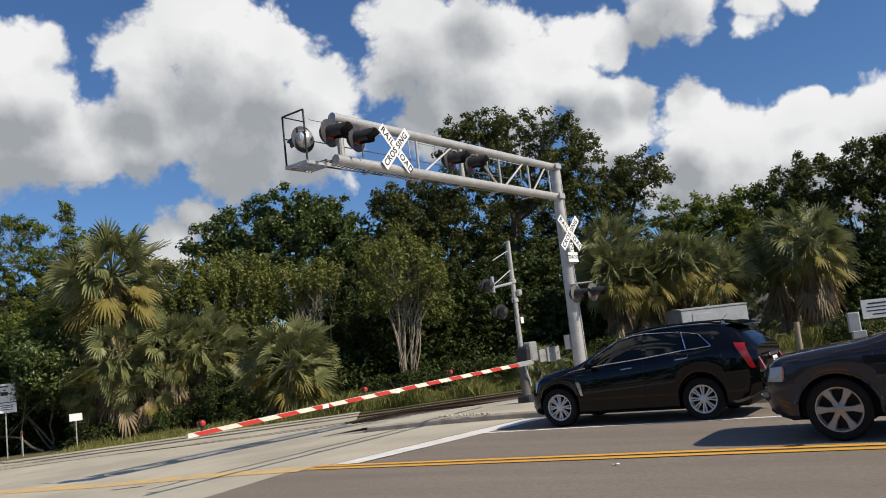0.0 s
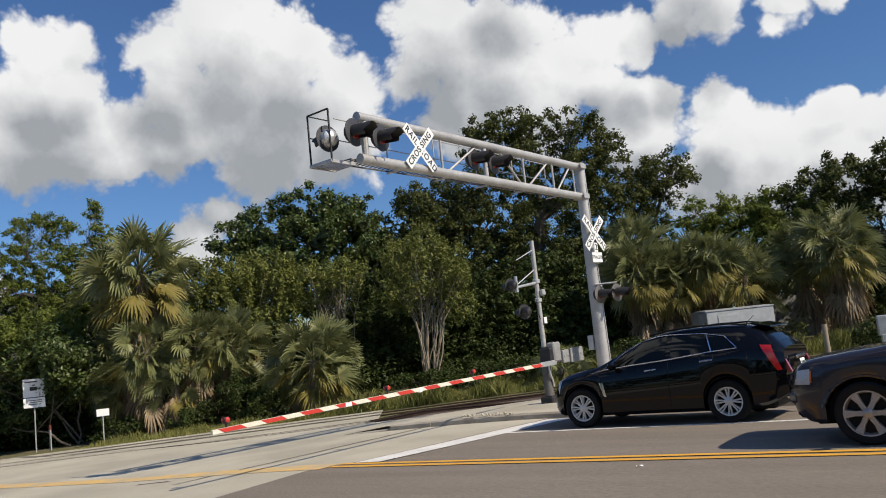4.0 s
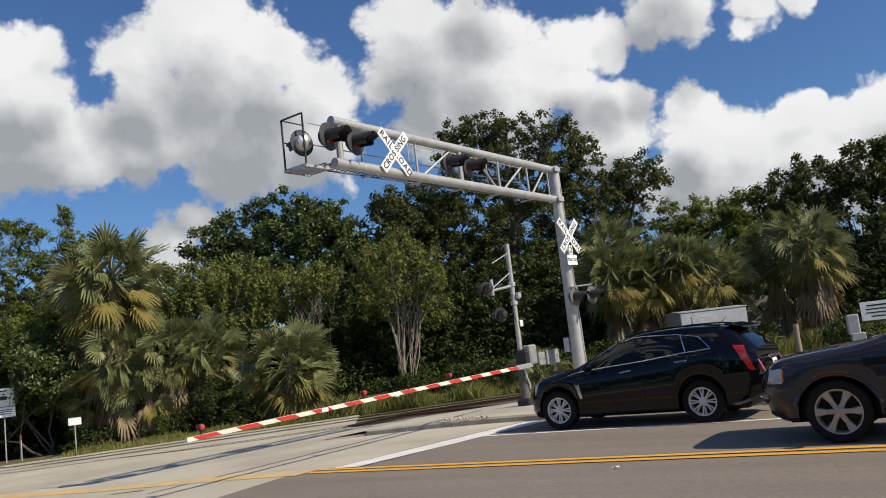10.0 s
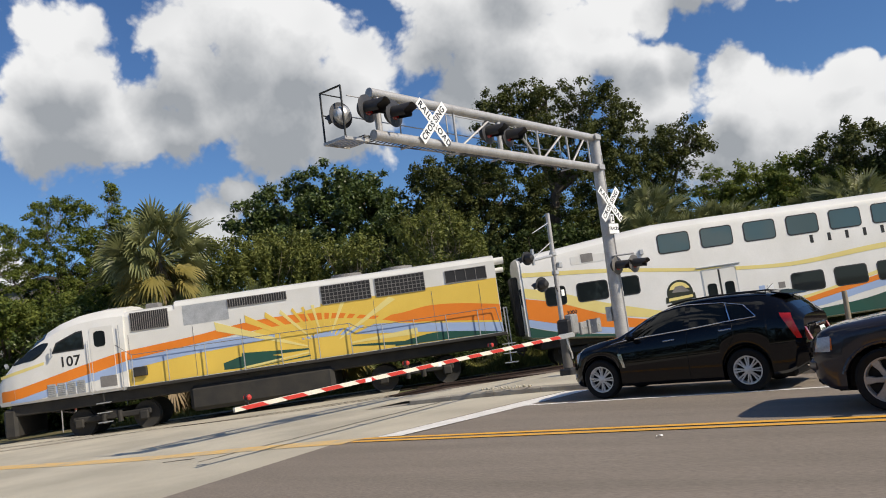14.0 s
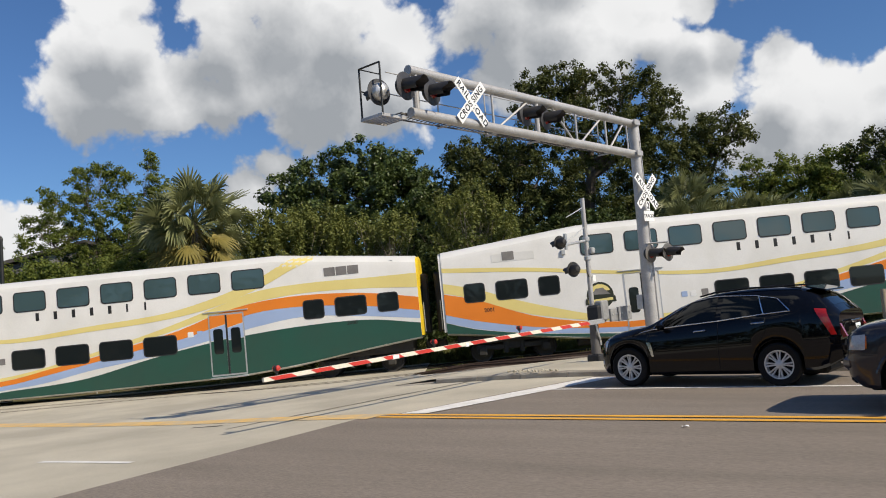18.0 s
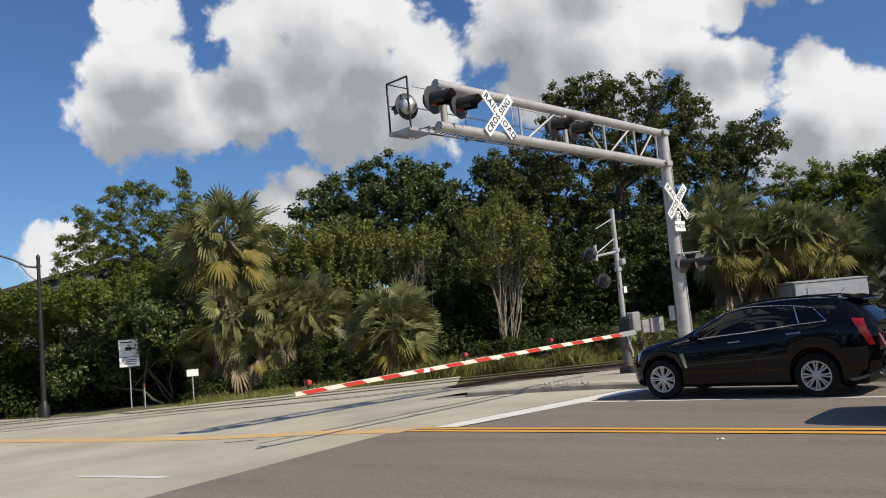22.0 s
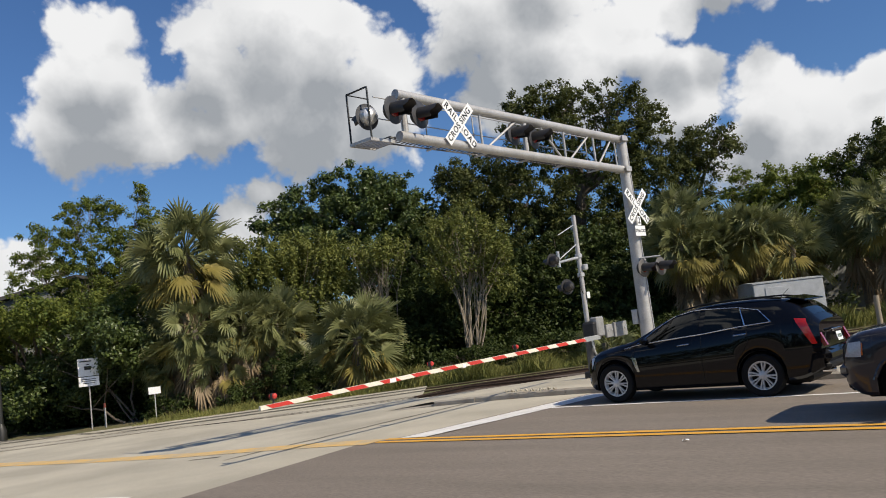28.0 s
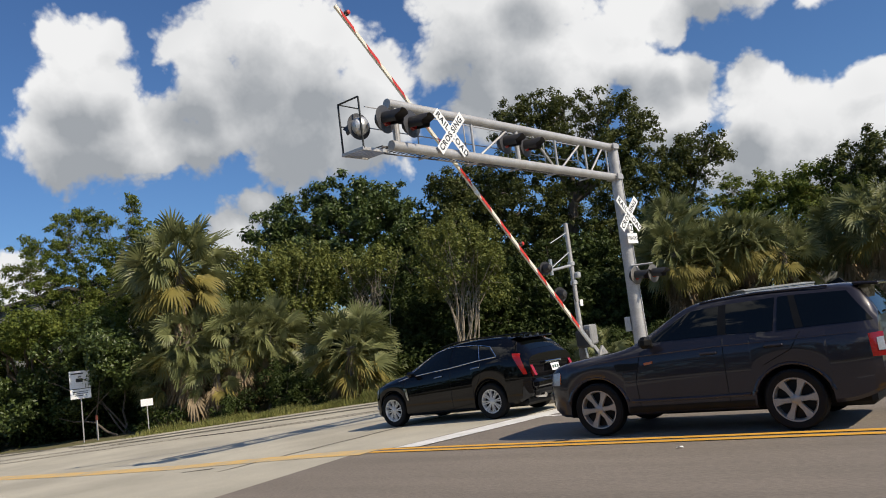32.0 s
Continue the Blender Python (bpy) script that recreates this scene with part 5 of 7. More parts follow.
    band(t, "yellow_field", [(5.1, 2.25, 1.62), (7.0, 2.5, 1.62), (9.0, 2.75, 1.62), (11.5, 3.4, 1.62), (14.0, 3.62, 1.62), (19.08, 3.66, 1.62)], TYELLOW, hs, 0.004, 40)
    band(t, "orange_band", [(5.1, 2.92, 2.58), (7.5, 3.10, 2.80), (9.7, 3.34, 2.98), (11.5, 3.36, 3.05), (13.0, 3.2, 3.0), (14.6, 2.86, 2.72), (15.4, 2.86, 2.5), (16.4, 2.98, 2.40), (17.6, 2.90, 2.25), (19.08, 2.66, 2.05)], TORANGE, hs, 0.0065, 50)
    band(t, "blue_band", [(5.1, 2.56, 2.22), (7.0, 2.76, 2.42), (9.0, 2.86, 2.52), (10.6, 2.74, 2.62)], TBLUE, hs, 0.0055, 24)
    band(t, "blue_band", [(11.6, 2.46, 2.40), (13.0, 2.60, 2.36), (14.5, 2.58, 2.22), (16.2, 2.36, 2.03), (19.08, 1.98, 1.62)], TBLUE, hs, 0.008, 30)
    band(t, "green_band", [(8.6, 1.95, 1.70), (9.6, 2.15, 1.68), (10.8, 1.9, 1.75)], TGREEN, hs, 0.0055, 12)
    band(t, "green_band", [(15.0, 1.75, 1.66), (16.5, 1.95, 1.64), (18.0, 1.80, 1.63), (19.08, 1.62, 1.615)], TGREEN, hs, 0.0085, 16)
    for i, (a, ln) in enumerate(((160, 4.3), (151, 3.3), (142, 2.7), (132, 2.3), (122, 2.05), (111, 1.9), (99, 1.85), (87, 1.8), (75, 1.85), (63, 1.95), (51, 2.2), (40, 2.6), (30, 3.2), (22, 4.0))):
        o, r0 = Vector((12.4, 1.9)), 0.95
        u1, u2 = Vector((math.cos(radians(a - 2.1)), math.sin(radians(a - 2.1)))), Vector((math.cos(radians(a + 2.1)), math.sin(radians(a + 2.1))))
        poly = [o + u1 * r0 * 0.7, o + u1 * ln, o + u2 * ln * 0.96, o + u2 * r0 * 0.7]
        plate_on(t, "sun_ray", [(p.x, min(p.y, 3.62)) for p in poly], TYELLOW if i % 3 else TPALE, HW, 0.0105)
    for i, a in enumerate((196, 187, 178, 2, -6)):
        o = Vector((12.6, 2.0))
        u1, u2 = Vector((math.cos(radians(a - 2)), math.sin(radians(a - 2)))), Vector((math.cos(radians(a + 2)), math.sin(radians(a + 2))))
        poly = [o + u1 * 0.8, o + u1 * 3.3, o + u2 * 3.3, o + u2 * 0.8]
        plate_on(t, "sun_ray", [(p.x, max(p.y, 1.63)) for p in poly], TPALE if i % 2 else TGREEN, HW, 0.0105)

    def grille(x0, x1, z0, z1, nx, nz):
        gr = plate_on(t, "grille", round_rect(x0, x1, z0, z1, 0.02), RUBSEAL, HW, 0.012)
        for i in range(nx + 1):
            part("grille_bar", Geo().box((x0 + (x1 - x0) * i / nx, -HW - 0.02, (z0 + z1) / 2), (0.022, 0.02, z1 - z0)), VENTGREY, gr)
        for j in range(nz + 1):
            part("grille_bar", Geo().box(((x0 + x1) / 2, -HW - 0.022, z0 + (z1 - z0) * j / nz), (x1 - x0, 0.02, 0.022)), VENTGREY, gr)

    grille(5.35, 6.75, 3.62, 4.28, 18, 1)
    grille(9.0, 11.2, 3.98, 4.28, 24, 1)
    grille(12.5, 14.35, 3.58, 4.26, 12, 5)
    grille(14.55, 16.4, 3.58, 4.26, 12, 5)
    grille(17.2, 18.75, 3.70, 4.16, 4, 1)
    plate_on(t, "hood_panel", round_rect(7.3, 9.0, 3.55, 4.28, 0.02), SILVERBOX, HW - 0.01, 0.016)
    for x in (5.2, 7.6, 9.4, 11.8, 14.4, 16.6, 18.4):
        plate_on(t, "door_seam", [(x, 1.65), (x + 0.012, 1.65), (x + 0.012, 3.5), (x, 3.5)], VENTGREY, HW, 0.0125)
    # handrails along the walkway
    for x in (5.3, 6.6, 8.0, 9.4, 10.8, 12.2, 13.4, 14.6, 15.8, 17.0, 18.2):
        part("handrail_post", Geo().cyl((x, -1.48, 1.5), (x, -1.48, 2.75 if x < 13.5 else 2.55), 0.018, 0.018, 6), ALU, t)
    part("handrail", Geo().pipe([(4.75, -1.5, 3.2), (5.3, -1.48, 2.75), (13.4, -1.48, 2.75), (13.75, -1.48, 2.52), (18.9, -1.48, 2.55), (19.05, -1.48, 1.6)], 0.015, 6), VENTGREY, t)
    part("dark_nose_box", Geo().box((5.55, -1.4, 2.1), (0.5, 0.2, 0.35), bev=0.03), UNDER, t)
    # rear end, roof and underframe
    part("end_pipe", Geo().cyl((19.1, -0.9, 4.3), (19.5, -0.9, 4.3), 0.14, 0.14, 14).cyl((19.1, -0.9, 3.95), (19.45, -0.9, 3.95), 0.1, 0.1, 14), TWHITE, t)
    part("roof_fan", Geo().cyl((13.4, 0, 4.53), (13.4, 0, 4.68), 0.6, 0.6, 20), VENTGREY, t)
    part("roof_fan", Geo().cyl((15.4, 0, 4.53), (15.4, 0, 4.68), 0.6, 0.6, 20), VENTGREY, t)
    part("horn", Geo().box((6.0, -0.5, 4.5), (0.5, 0.5, 0.2), bev=0.03), VENTGREY, t)
    part("rear_rail", Geo().pipe([(19.2, -1.4, 0.5), (19.2, -1.4, 2.5), (19.35, -1.0, 2.5), (19.35, -1.0, 0.9)], 0.025, 6), ALU, t)
    for x in (3.85, 18.95):
        st = part("boarding_steps", Geo().box((x + 0.25, -1.38, 1.35), (0.04, 0.1, 0.3)), UNDER, t)
        for z in (0.45, 0.8, 1.15):
            part("tread", Geo().box((x + 0.25, -1.42, z), (0.5, 0.2, 0.03)), ALU, st)
    truck(t, 4.2, 0.5)
    truck(t, 15.6, 0.5)
    part("fuel_tank", Geo().box((9.9, 0, 0.82), (5.4, 2.7, 0.95), bev=0.15), UNDER, t)
    part("underframe", Geo().box((9.7, 0, 1.3), (18.2, 2.4, 0.42), bev=0.05), UNDER, t)
    part("pilot", Geo().box((0.55, 0, 0.85), (0.5, 2.5, 1.1), bev=0.1), UNDER, t)
    return t


loco = locomotive()
TRAIN = [(loco, -85.65), (coach("3000", (TWHITE, TWHITE), False), -52.85), (coach("2000", (TWHITE, CABYELLOW), False), -26.45), (coach("2001", (TWHITE, CABYELLOW), True), 0.0)]

# ---- cars ----
CARBLACK = mat("black_car_paint", (0.003, 0.003, 0.004), (0.004, 0.004, 0.005), 0.3, scale=1.0, fine=60, bump=0.0, coat=0.8, spec=0.0)
CARGREY = mat("dark_grey_car_paint", (0.022, 0.019, 0.024), (0.027, 0.023, 0.029), 0.35, metal=0.2, scale=1.0, fine=80, bump=0.0, coat=0.9, spec=0.2)
CARGLASS = glass_mat("dark_car_glass", (0.003, 0.004, 0.004), 0.02, 0.4)
CHROME = mat("chrome", (0.75, 0.75, 0.76), (0.68, 0.68, 0.7), 0.12, metal=1.0, bump=0.0)
RIMSILVER = mat("silver_rim", (0.72, 0.72, 0.71), (0.62, 0.62, 0.61), 0.35, metal=0.4, bump=0.0)
RIMGREY = mat("polished_grey_rim", (0.46, 0.43, 0.41), (0.36, 0.34, 0.32), 0.3, metal=0.6, bump=0.0)
TRIMBLACK = mat("black_plastic_trim", (0.006, 0.006, 0.006), (0.009, 0.009, 0.009), 0.55, scale=4, spec=0.2)
TAILRED = mat("red_tail_lens", (0.36, 0.012, 0.01), (0.28, 0.01, 0.008), 0.15, coat=0.8, bump=0.0)
HEADGLASS = mat("clear_headlamp", (0.55, 0.57, 0.58), (0.35, 0.36, 0.38), 0.12, coat=1.0, bump=0.0)
AMBER = mat("amber_lens", (0.65, 0.16, 0.02), None, 0.2, coat=0.5, bump=0.0)


class Shell:
    """A car body from tables along its length; the front is at -x, and x = 0 is midway between the axles."""

    def __init__(self, wheelbase, arch_r, axle_z, base, belt, top, width, top_w, base_z, crown=0.02):
        self.ax, self.R, self.az = (-wheelbase / 2, wheelbase / 2), arch_r, axle_z
        self.base, self.belt, self.top, self.w, self.tw, self.bz, self.crown = base, belt, top, width, top_w, base_z, crown

    def at(self, table, x):
        return curve_through(table, min(max(x, table[0][0]), table[-1][0]))

    def low(self, x):
        z = self.at(self.base, x)
        for a in self.ax:
            d = abs(x - a)
            if d < self.R:
                z = max(z, self.az + math.sqrt(self.R**2 - d * d))
        return z

    def half(self, x):
        zb, zs, zt = self.low(x), self.at(self.belt, x), self.at(self.top, x)
        w, tw = self.at(self.w, x), self.at(self.tw, x)
        zs = max(zs, zb + 0.1)
        zt = max(zt, zs + 0.015)
        h = zs - zb
        side = [(w * 0.93, zb), (w * 0.985, zb + min(0.05, h * 0.2)), (w, zb + h * 0.45), (w * 0.993, zb + h * 0.75), (w * 0.972, zb + h * 0.93), (w * 0.945, zs)]
        hi = zt - zs
        side += [(w * 0.945 + (tw - w * 0.945) * 0.5, zs + hi * 0.52), (tw, zs + hi * 0.90), (tw * 0.93, zs + hi * 0.97), (tw * 0.6, zt + self.crown * 0.7), (0.0, zt + self.crown)]
        return side

    def y(self, x, z):
        s = self.half(x)
        return float(np.interp(z, [b for a, b in s[:9]], [a for a, b in s[:9]]))

    def xs(self, x0, x1, n):
        out = set(spaced(x0, x1, n))
        for a in self.ax:
            for i in range(17):
                out.add(a - self.R * math.cos(math.pi * i / 16))
                if i in (0, 16):
                    out.add(a - (self.R + 0.004) * math.cos(math.pi * i / 16))
        return sorted(x for x in out if x0 <= x <= x1)

    def body(self, x0, x1, n=60):
        g = Geo()
        rings = []
        for x in self.xs(x0, x1, n):
            s = self.half(x)
            rings.append([(x, -a, b) for a, b in s] + [(x, a, b) for a, b in reversed(s[:-1])])
        g.rows(rings, closed=True, caps=True)
        return g

    def top_sheet(self, x0, x1, i0=7, lift=0.005, n=10, inset=0.0):
        # glass across the car over the sloping top
        g = Geo()
        rings = []
        for x in spaced(x0, x1, n):
            s = self.half(x)[i0:]
            s = [(a - inset * (1 if a > 0.1 else 0), b + lift) for a, b in s]
            rings.append([(x, -a, b) for a, b in s] + [(x, a, b) for a, b in reversed(s[:-1])])
        g.rows(rings)
        return g

    def patch(self, quad, lift=0.006, n=8, m=4, sides=(-1, 1)):
        # a piece of the side between four corners (x, z): front low, rear low, rear high, front high
        g = Geo()
        for sd in sides:
            rws = []
            for j in range(m + 1):
                v = j / m
                row = []
                for i in range(n + 1):
                    u = i / n
                    p = [(quad[0][k] * (1 - u) + quad[1][k] * u) * (1 - v) + (quad[3][k] * (1 - u) + quad[2][k] * u) * v for k in (0, 1)]
                    row.append((p[0], sd * (self.y(p[0], p[1]) + lift), p[1]))
                rws.append(row)
            g.rows(rws)
        return g

    def line(self, pts, r, lift=0.004, sides=(-1, 1), seg=6):
        g = Geo()
        for sd in sides:
            fine = []
            for (a, b), (c, d) in zip(pts, pts[1:]):
                fine += [(a + (c - a) * i / 5, b + (d - b) * i / 5) for i in range(5)]
            fine.append(pts[-1])
            g.pipe([(x, sd * (self.y(x, z) + lift), z) for x, z in fine], r, seg)
        return g


def wheel(parent, x, y, r, rim_r, spokes, kind, material):
    # the outer face looks to -y for y < 0 and to +y otherwise
    e = -1 if y < 0 else 1
    g = Geo()
    prof = [(rim_r, -0.09), (rim_r + 0.02, -0.105), (r - 0.03, -0.11), (r - 0.004, -0.085), (r, -0.05), (r, 0.05), (r - 0.004, 0.085), (r - 0.03, 0.11), (rim_r + 0.02, 0.105), (rim_r, 0.09)]
    g.turned(prof, axis="y", seg=36)
    t = part("wheel", g, RUBBER, parent)
    t.location = (x, y, r)
    g = Geo()
    g.turned([(rim_r + 0.004, e * 0.10), (rim_r - 0.012, e * 0.098), (rim_r - 0.03, e * 0.06), (rim_r - 0.035, -e * 0.08)], axis="y", seg=36)
    part("rim", g, material, t)
    g = Geo()
    g.turned([(0.0, e * 0.02), (rim_r - 0.03, e * 0.015)], axis="y", seg=24)
    part("brake_disc", g, TRIMBLACK, t)
    g = Geo()
    g.turned([(0.0, e * 0.092), (0.05, e * 0.09), (0.075, e * 0.075), (0.08, e * 0.04)], axis="y", seg=20)
    part("hub_cap", g, material, t)
    for i in range(spokes):
        a0 = 2 * math.pi * i / spokes
        g = Geo()
        if kind == "twin":
            bars = ((-0.13, 0.0135), (0.13, 0.0135))
        else:
            bars = ((0.0, 0.048),)
        for da, hw in bars:
            a = a0 + da
            rad, tan = Vector((math.cos(a), 0, math.sin(a))), Vector((-math.sin(a), 0, math.cos(a)))
            rws = []
            for q, wq, dq in ((0.06, 0.8, 0.088), (rim_r * 0.55, 0.75 if kind != "twin" else 1.0, 0.080), (rim_r - 0.015, 1.35 if kind != "twin" else 1.1, 0.092)):
                c = rad * q
                ww = hw * wq
                rws.append([c - tan * ww + Vector((0, e * (dq - 0.03), 0)), c - tan * ww * 0.8 + Vector((0, e * dq, 0)), c + tan * ww * 0.8 + Vector((0, e * dq, 0)), c + tan * ww + Vector((0, e * (dq - 0.03), 0))])
            g.rows(rws)
        part("spoke", g, material, t)
    return t


def plate_bars(parent, x, z, rot, w=0.31, h=0.155):
    pl = part("number_plate", Geo().box((0, 0, 0), (0.008, w, h), bev=0.003), SIGNWHITE, parent)
    pl.matrix_local = Matrix.Translation((x, 0, z)) @ Matrix.Rotation(rot, 4, "Y")
    for i in range(3):
        part("writing_bar", Geo().box((0.006, -0.09 + i * 0.09, 0.0), (0.003, 0.06, 0.06)), mat("plate_ink", (0.05, 0.1, 0.07), None, 0.5) if "plate_ink" not in bpy.data.materials else bpy.data.materials["plate_ink"], pl)


def crossover():
    car = thing("black_crossover", Matrix(), "glossy black crossover car with chrome trim and silver wheels", "car")
    s = Shell(
        2.807, 0.425, 0.37,
        [(-2.109, 0.34), (-1.886, 0.24), (0.0, 0.23), (2.0, 0.27), (2.48, 0.46)],
        [(-2.109, 0.62), (-2.01, 0.80), (-1.824, 0.91), (-1.2, 1.0), (-0.6, 1.04), (0.4, 1.12), (1.2, 1.20), (1.9, 1.25), (2.3, 1.20), (2.48, 1.06)],
        [(-2.109, 0.66), (-2.01, 0.86), (-1.824, 0.985), (-1.4, 1.075), (-1.05, 1.13), (-0.75, 1.27), (-0.4, 1.45), (0.0, 1.585), (0.35, 1.645), (0.9, 1.67), (1.5, 1.655), (1.85, 1.61), (2.1, 1.50), (2.3, 1.31), (2.48, 1.12)],
        [(-2.109, 0.62), (-2.041, 0.76), (-1.886, 0.87), (-1.5, 0.935), (0.0, 0.945), (1.6, 0.95), (2.2, 0.91), (2.48, 0.80)],
        [(-2.109, 0.50), (-1.886, 0.66), (-1.4, 0.74), (-1.05, 0.76), (-0.5, 0.66), (0.2, 0.62), (1.0, 0.61), (1.8, 0.61), (2.2, 0.64), (2.48, 0.66)],
        0.23,
    )
    part("body", s.body(-2.109, 2.48), CARBLACK, car, smooth=40)
    part("underbody", Geo().box((0.13, 0, 0.50), (4.05, 1.42, 0.62), bev=0.06), TRIMBLACK, car)
    part("windscreen", s.top_sheet(-1.0, 0.02, 7, 0.006, inset=0.05), CARGLASS, car)
    part("rear_window", s.top_sheet(1.92, 2.30, 8, 0.006, inset=0.03), CARGLASS, car)
    part("sunroof", s.top_sheet(0.25, 1.5, 9, 0.004, inset=0.05), CARGLASS, car)
    for nm, q in (
        ("front_side_window", [(-0.84, 1.085), (0.34, 1.175), (0.36, 1.575), (-0.14, 1.50)]),
        ("rear_side_window", [(0.44, 1.18), (1.17, 1.25), (1.06, 1.545), (0.46, 1.575)]),
        ("quarter_window", [(1.25, 1.255), (1.60, 1.28), (1.39, 1.47), (1.14, 1.535)]),
    ):
        for sd in (-1, 1):
            part(nm, s.patch(q, 0.007, sides=(sd,)), CARGLASS, car)
    for sd in (-1, 1):
        part("window_trim", s.line([(-0.91, 1.06), (-0.35, 1.11), (0.39, 1.16), (1.15, 1.235), (1.66, 1.27), (1.43, 1.49), (1.04, 1.565), (0.4, 1.597), (0.16, 1.585), (-0.18, 1.51), (-0.56, 1.31), (-0.88, 1.08)], 0.010, 0.008, (sd,)), CHROME, car)
        part("belt_trim", s.line([(-1.15, 1.01), (-0.91, 1.06)], 0.009, 0.006, (sd,)), CHROME, car)
        part("pillar_trim", s.line([(1.21, 1.25), (1.10, 1.55)], 0.012, 0.008, (sd,)), CHROME, car)
        for x in (0.04, 1.10):
            z = 1.0 if x < 0.5 else 1.095
            h = part("door_handle", Geo().box((x + 0.02, sd * (s.y(x, z) + 0.02), z), (0.24, 0.03, 0.03), Matrix.Rotation(radians(-4), 4, "Y"), bev=0.012), CHROME, car)
        for pts in ([(-0.98, 0.34), (-1.0, 0.7), (-0.92, 1.0)], [(0.38, 0.32), (0.38, 0.7), (0.40, 1.12)], [(1.10, 0.74), (1.25, 0.98), (1.24, 1.18)]):
            part("door_seam", s.line(pts, 0.004, 0.0015, (sd,), 4), TRIMBLACK, car)
        part("side_vent", s.patch([(-0.91, 0.57), (-0.86, 0.565), (-0.91, 0.83), (-1.0, 0.84)], 0.012, 4, 3, (sd,)), CHROME, car)
        part("headlamp", s.patch([(-1.9117, 0.68), (-1.911, 0.66), (-1.799, 0.93), (-1.917, 0.90)], 0.010, 5, 5, (sd,)), HEADGLASS, car)
        tl = part("tail_lamp", s.patch([(2.28, 0.84), (2.36, 0.84), (2.22, 1.27), (2.04, 1.29)], 0.014, 5, 8, (sd,)), TAILRED, car)
        part("tail_lamp_edge", Geo().prism([(2.43, 0.78), (2.49, 0.80), (2.36, 1.12), (2.30, 1.12)], sd * 0.70, sd * 0.79, lambda a, b, d: (a, d, b)), TAILRED, tl)
        part("roof_rail", Geo().pipe([(0.0, sd * 0.58, 1.615), (0.3, sd * 0.58, 1.672), (0.9, sd * 0.575, 1.705), (1.5, sd * 0.57, 1.69), (1.8, sd * 0.56, 1.64)], 0.016, 8), TRIMBLACK, car)
        m = part("door_mirror", Geo().box((-0.66, sd * 1.02, 1.13), (0.14, 0.2, 0.13), bev=0.05).cyl((-0.66, sd * 0.86, 1.09), (-0.66, sd * 1.0, 1.11), 0.03, 0.03, 8), CARBLACK, car)
        part("arch_lip", s.line([(-1.4035 - 0.43 * math.cos(math.pi * i / 12), 0.37 + 0.43 * math.sin(math.pi * i / 12)) for i in range(1, 12)], 0.010, -0.004, (sd,)), CARBLACK, car)
        part("arch_lip", s.line([(1.4035 - 0.43 * math.cos(math.pi * i / 12), 0.37 + 0.43 * math.sin(math.pi * i / 12)) for i in range(1, 12)], 0.010, -0.004, (sd,)), CARBLACK, car)
        part("fog_lamp", Geo().box((-2.01, sd * 0.72, 0.46), (0.06, 0.16, 0.09), bev=0.02), HEADGLASS, car)
    part("grille", Geo().prism([(-0.42, 0.52), (0.42, 0.52), (0.5, 0.80), (-0.5, 0.80)], -2.125, -2.097, lambda a, b, d: (d, a, b)), CHROME, car)
    part("front_bumper", Geo().box((-2.06, 0, 0.38), (0.2, 1.3, 0.2), bev=0.09), CARBLACK, car)
    part("rear_bumper", Geo().box((2.42, 0, 0.62), (0.2, 1.62, 0.24), bev=0.08), CARBLACK, car)
    part("lower_bumper", Geo().box((2.38, 0, 0.46), (0.2, 1.5, 0.16), bev=0.06), TRIMBLACK, car)
    part("tailgate_trim", Geo().box((2.47, 0, 1.02), (0.03, 0.62, 0.05), bev=0.012), CHROME, car)
    part("spoiler", Geo().box((2.03, 0, 1.615), (0.34, 1.16, 0.03), Matrix.Rotation(radians(14), 4, "Y"), bev=0.012), CARBLACK, car)
    plate_bars(car, 2.50, 0.90, radians(-12))
    for y in (-0.55, 0.55):
        part("exhaust_tip", Geo().cyl((2.3, y, 0.38), (2.52, y, 0.38), 0.045, 0.05, 14), CHROME, car)
    part("aerial", Geo().cyl((1.6, 0, 1.64), (1.78, 0, 1.80), 0.006, 0.004, 6), TRIMBLACK, car)
    ws = [wheel(car, x, y, 0.37, 0.245, 8, "twin", RIMSILVER) for x in (-1.4035, 1.4035) for y in (-0.83, 0.83)]
    return car, ws


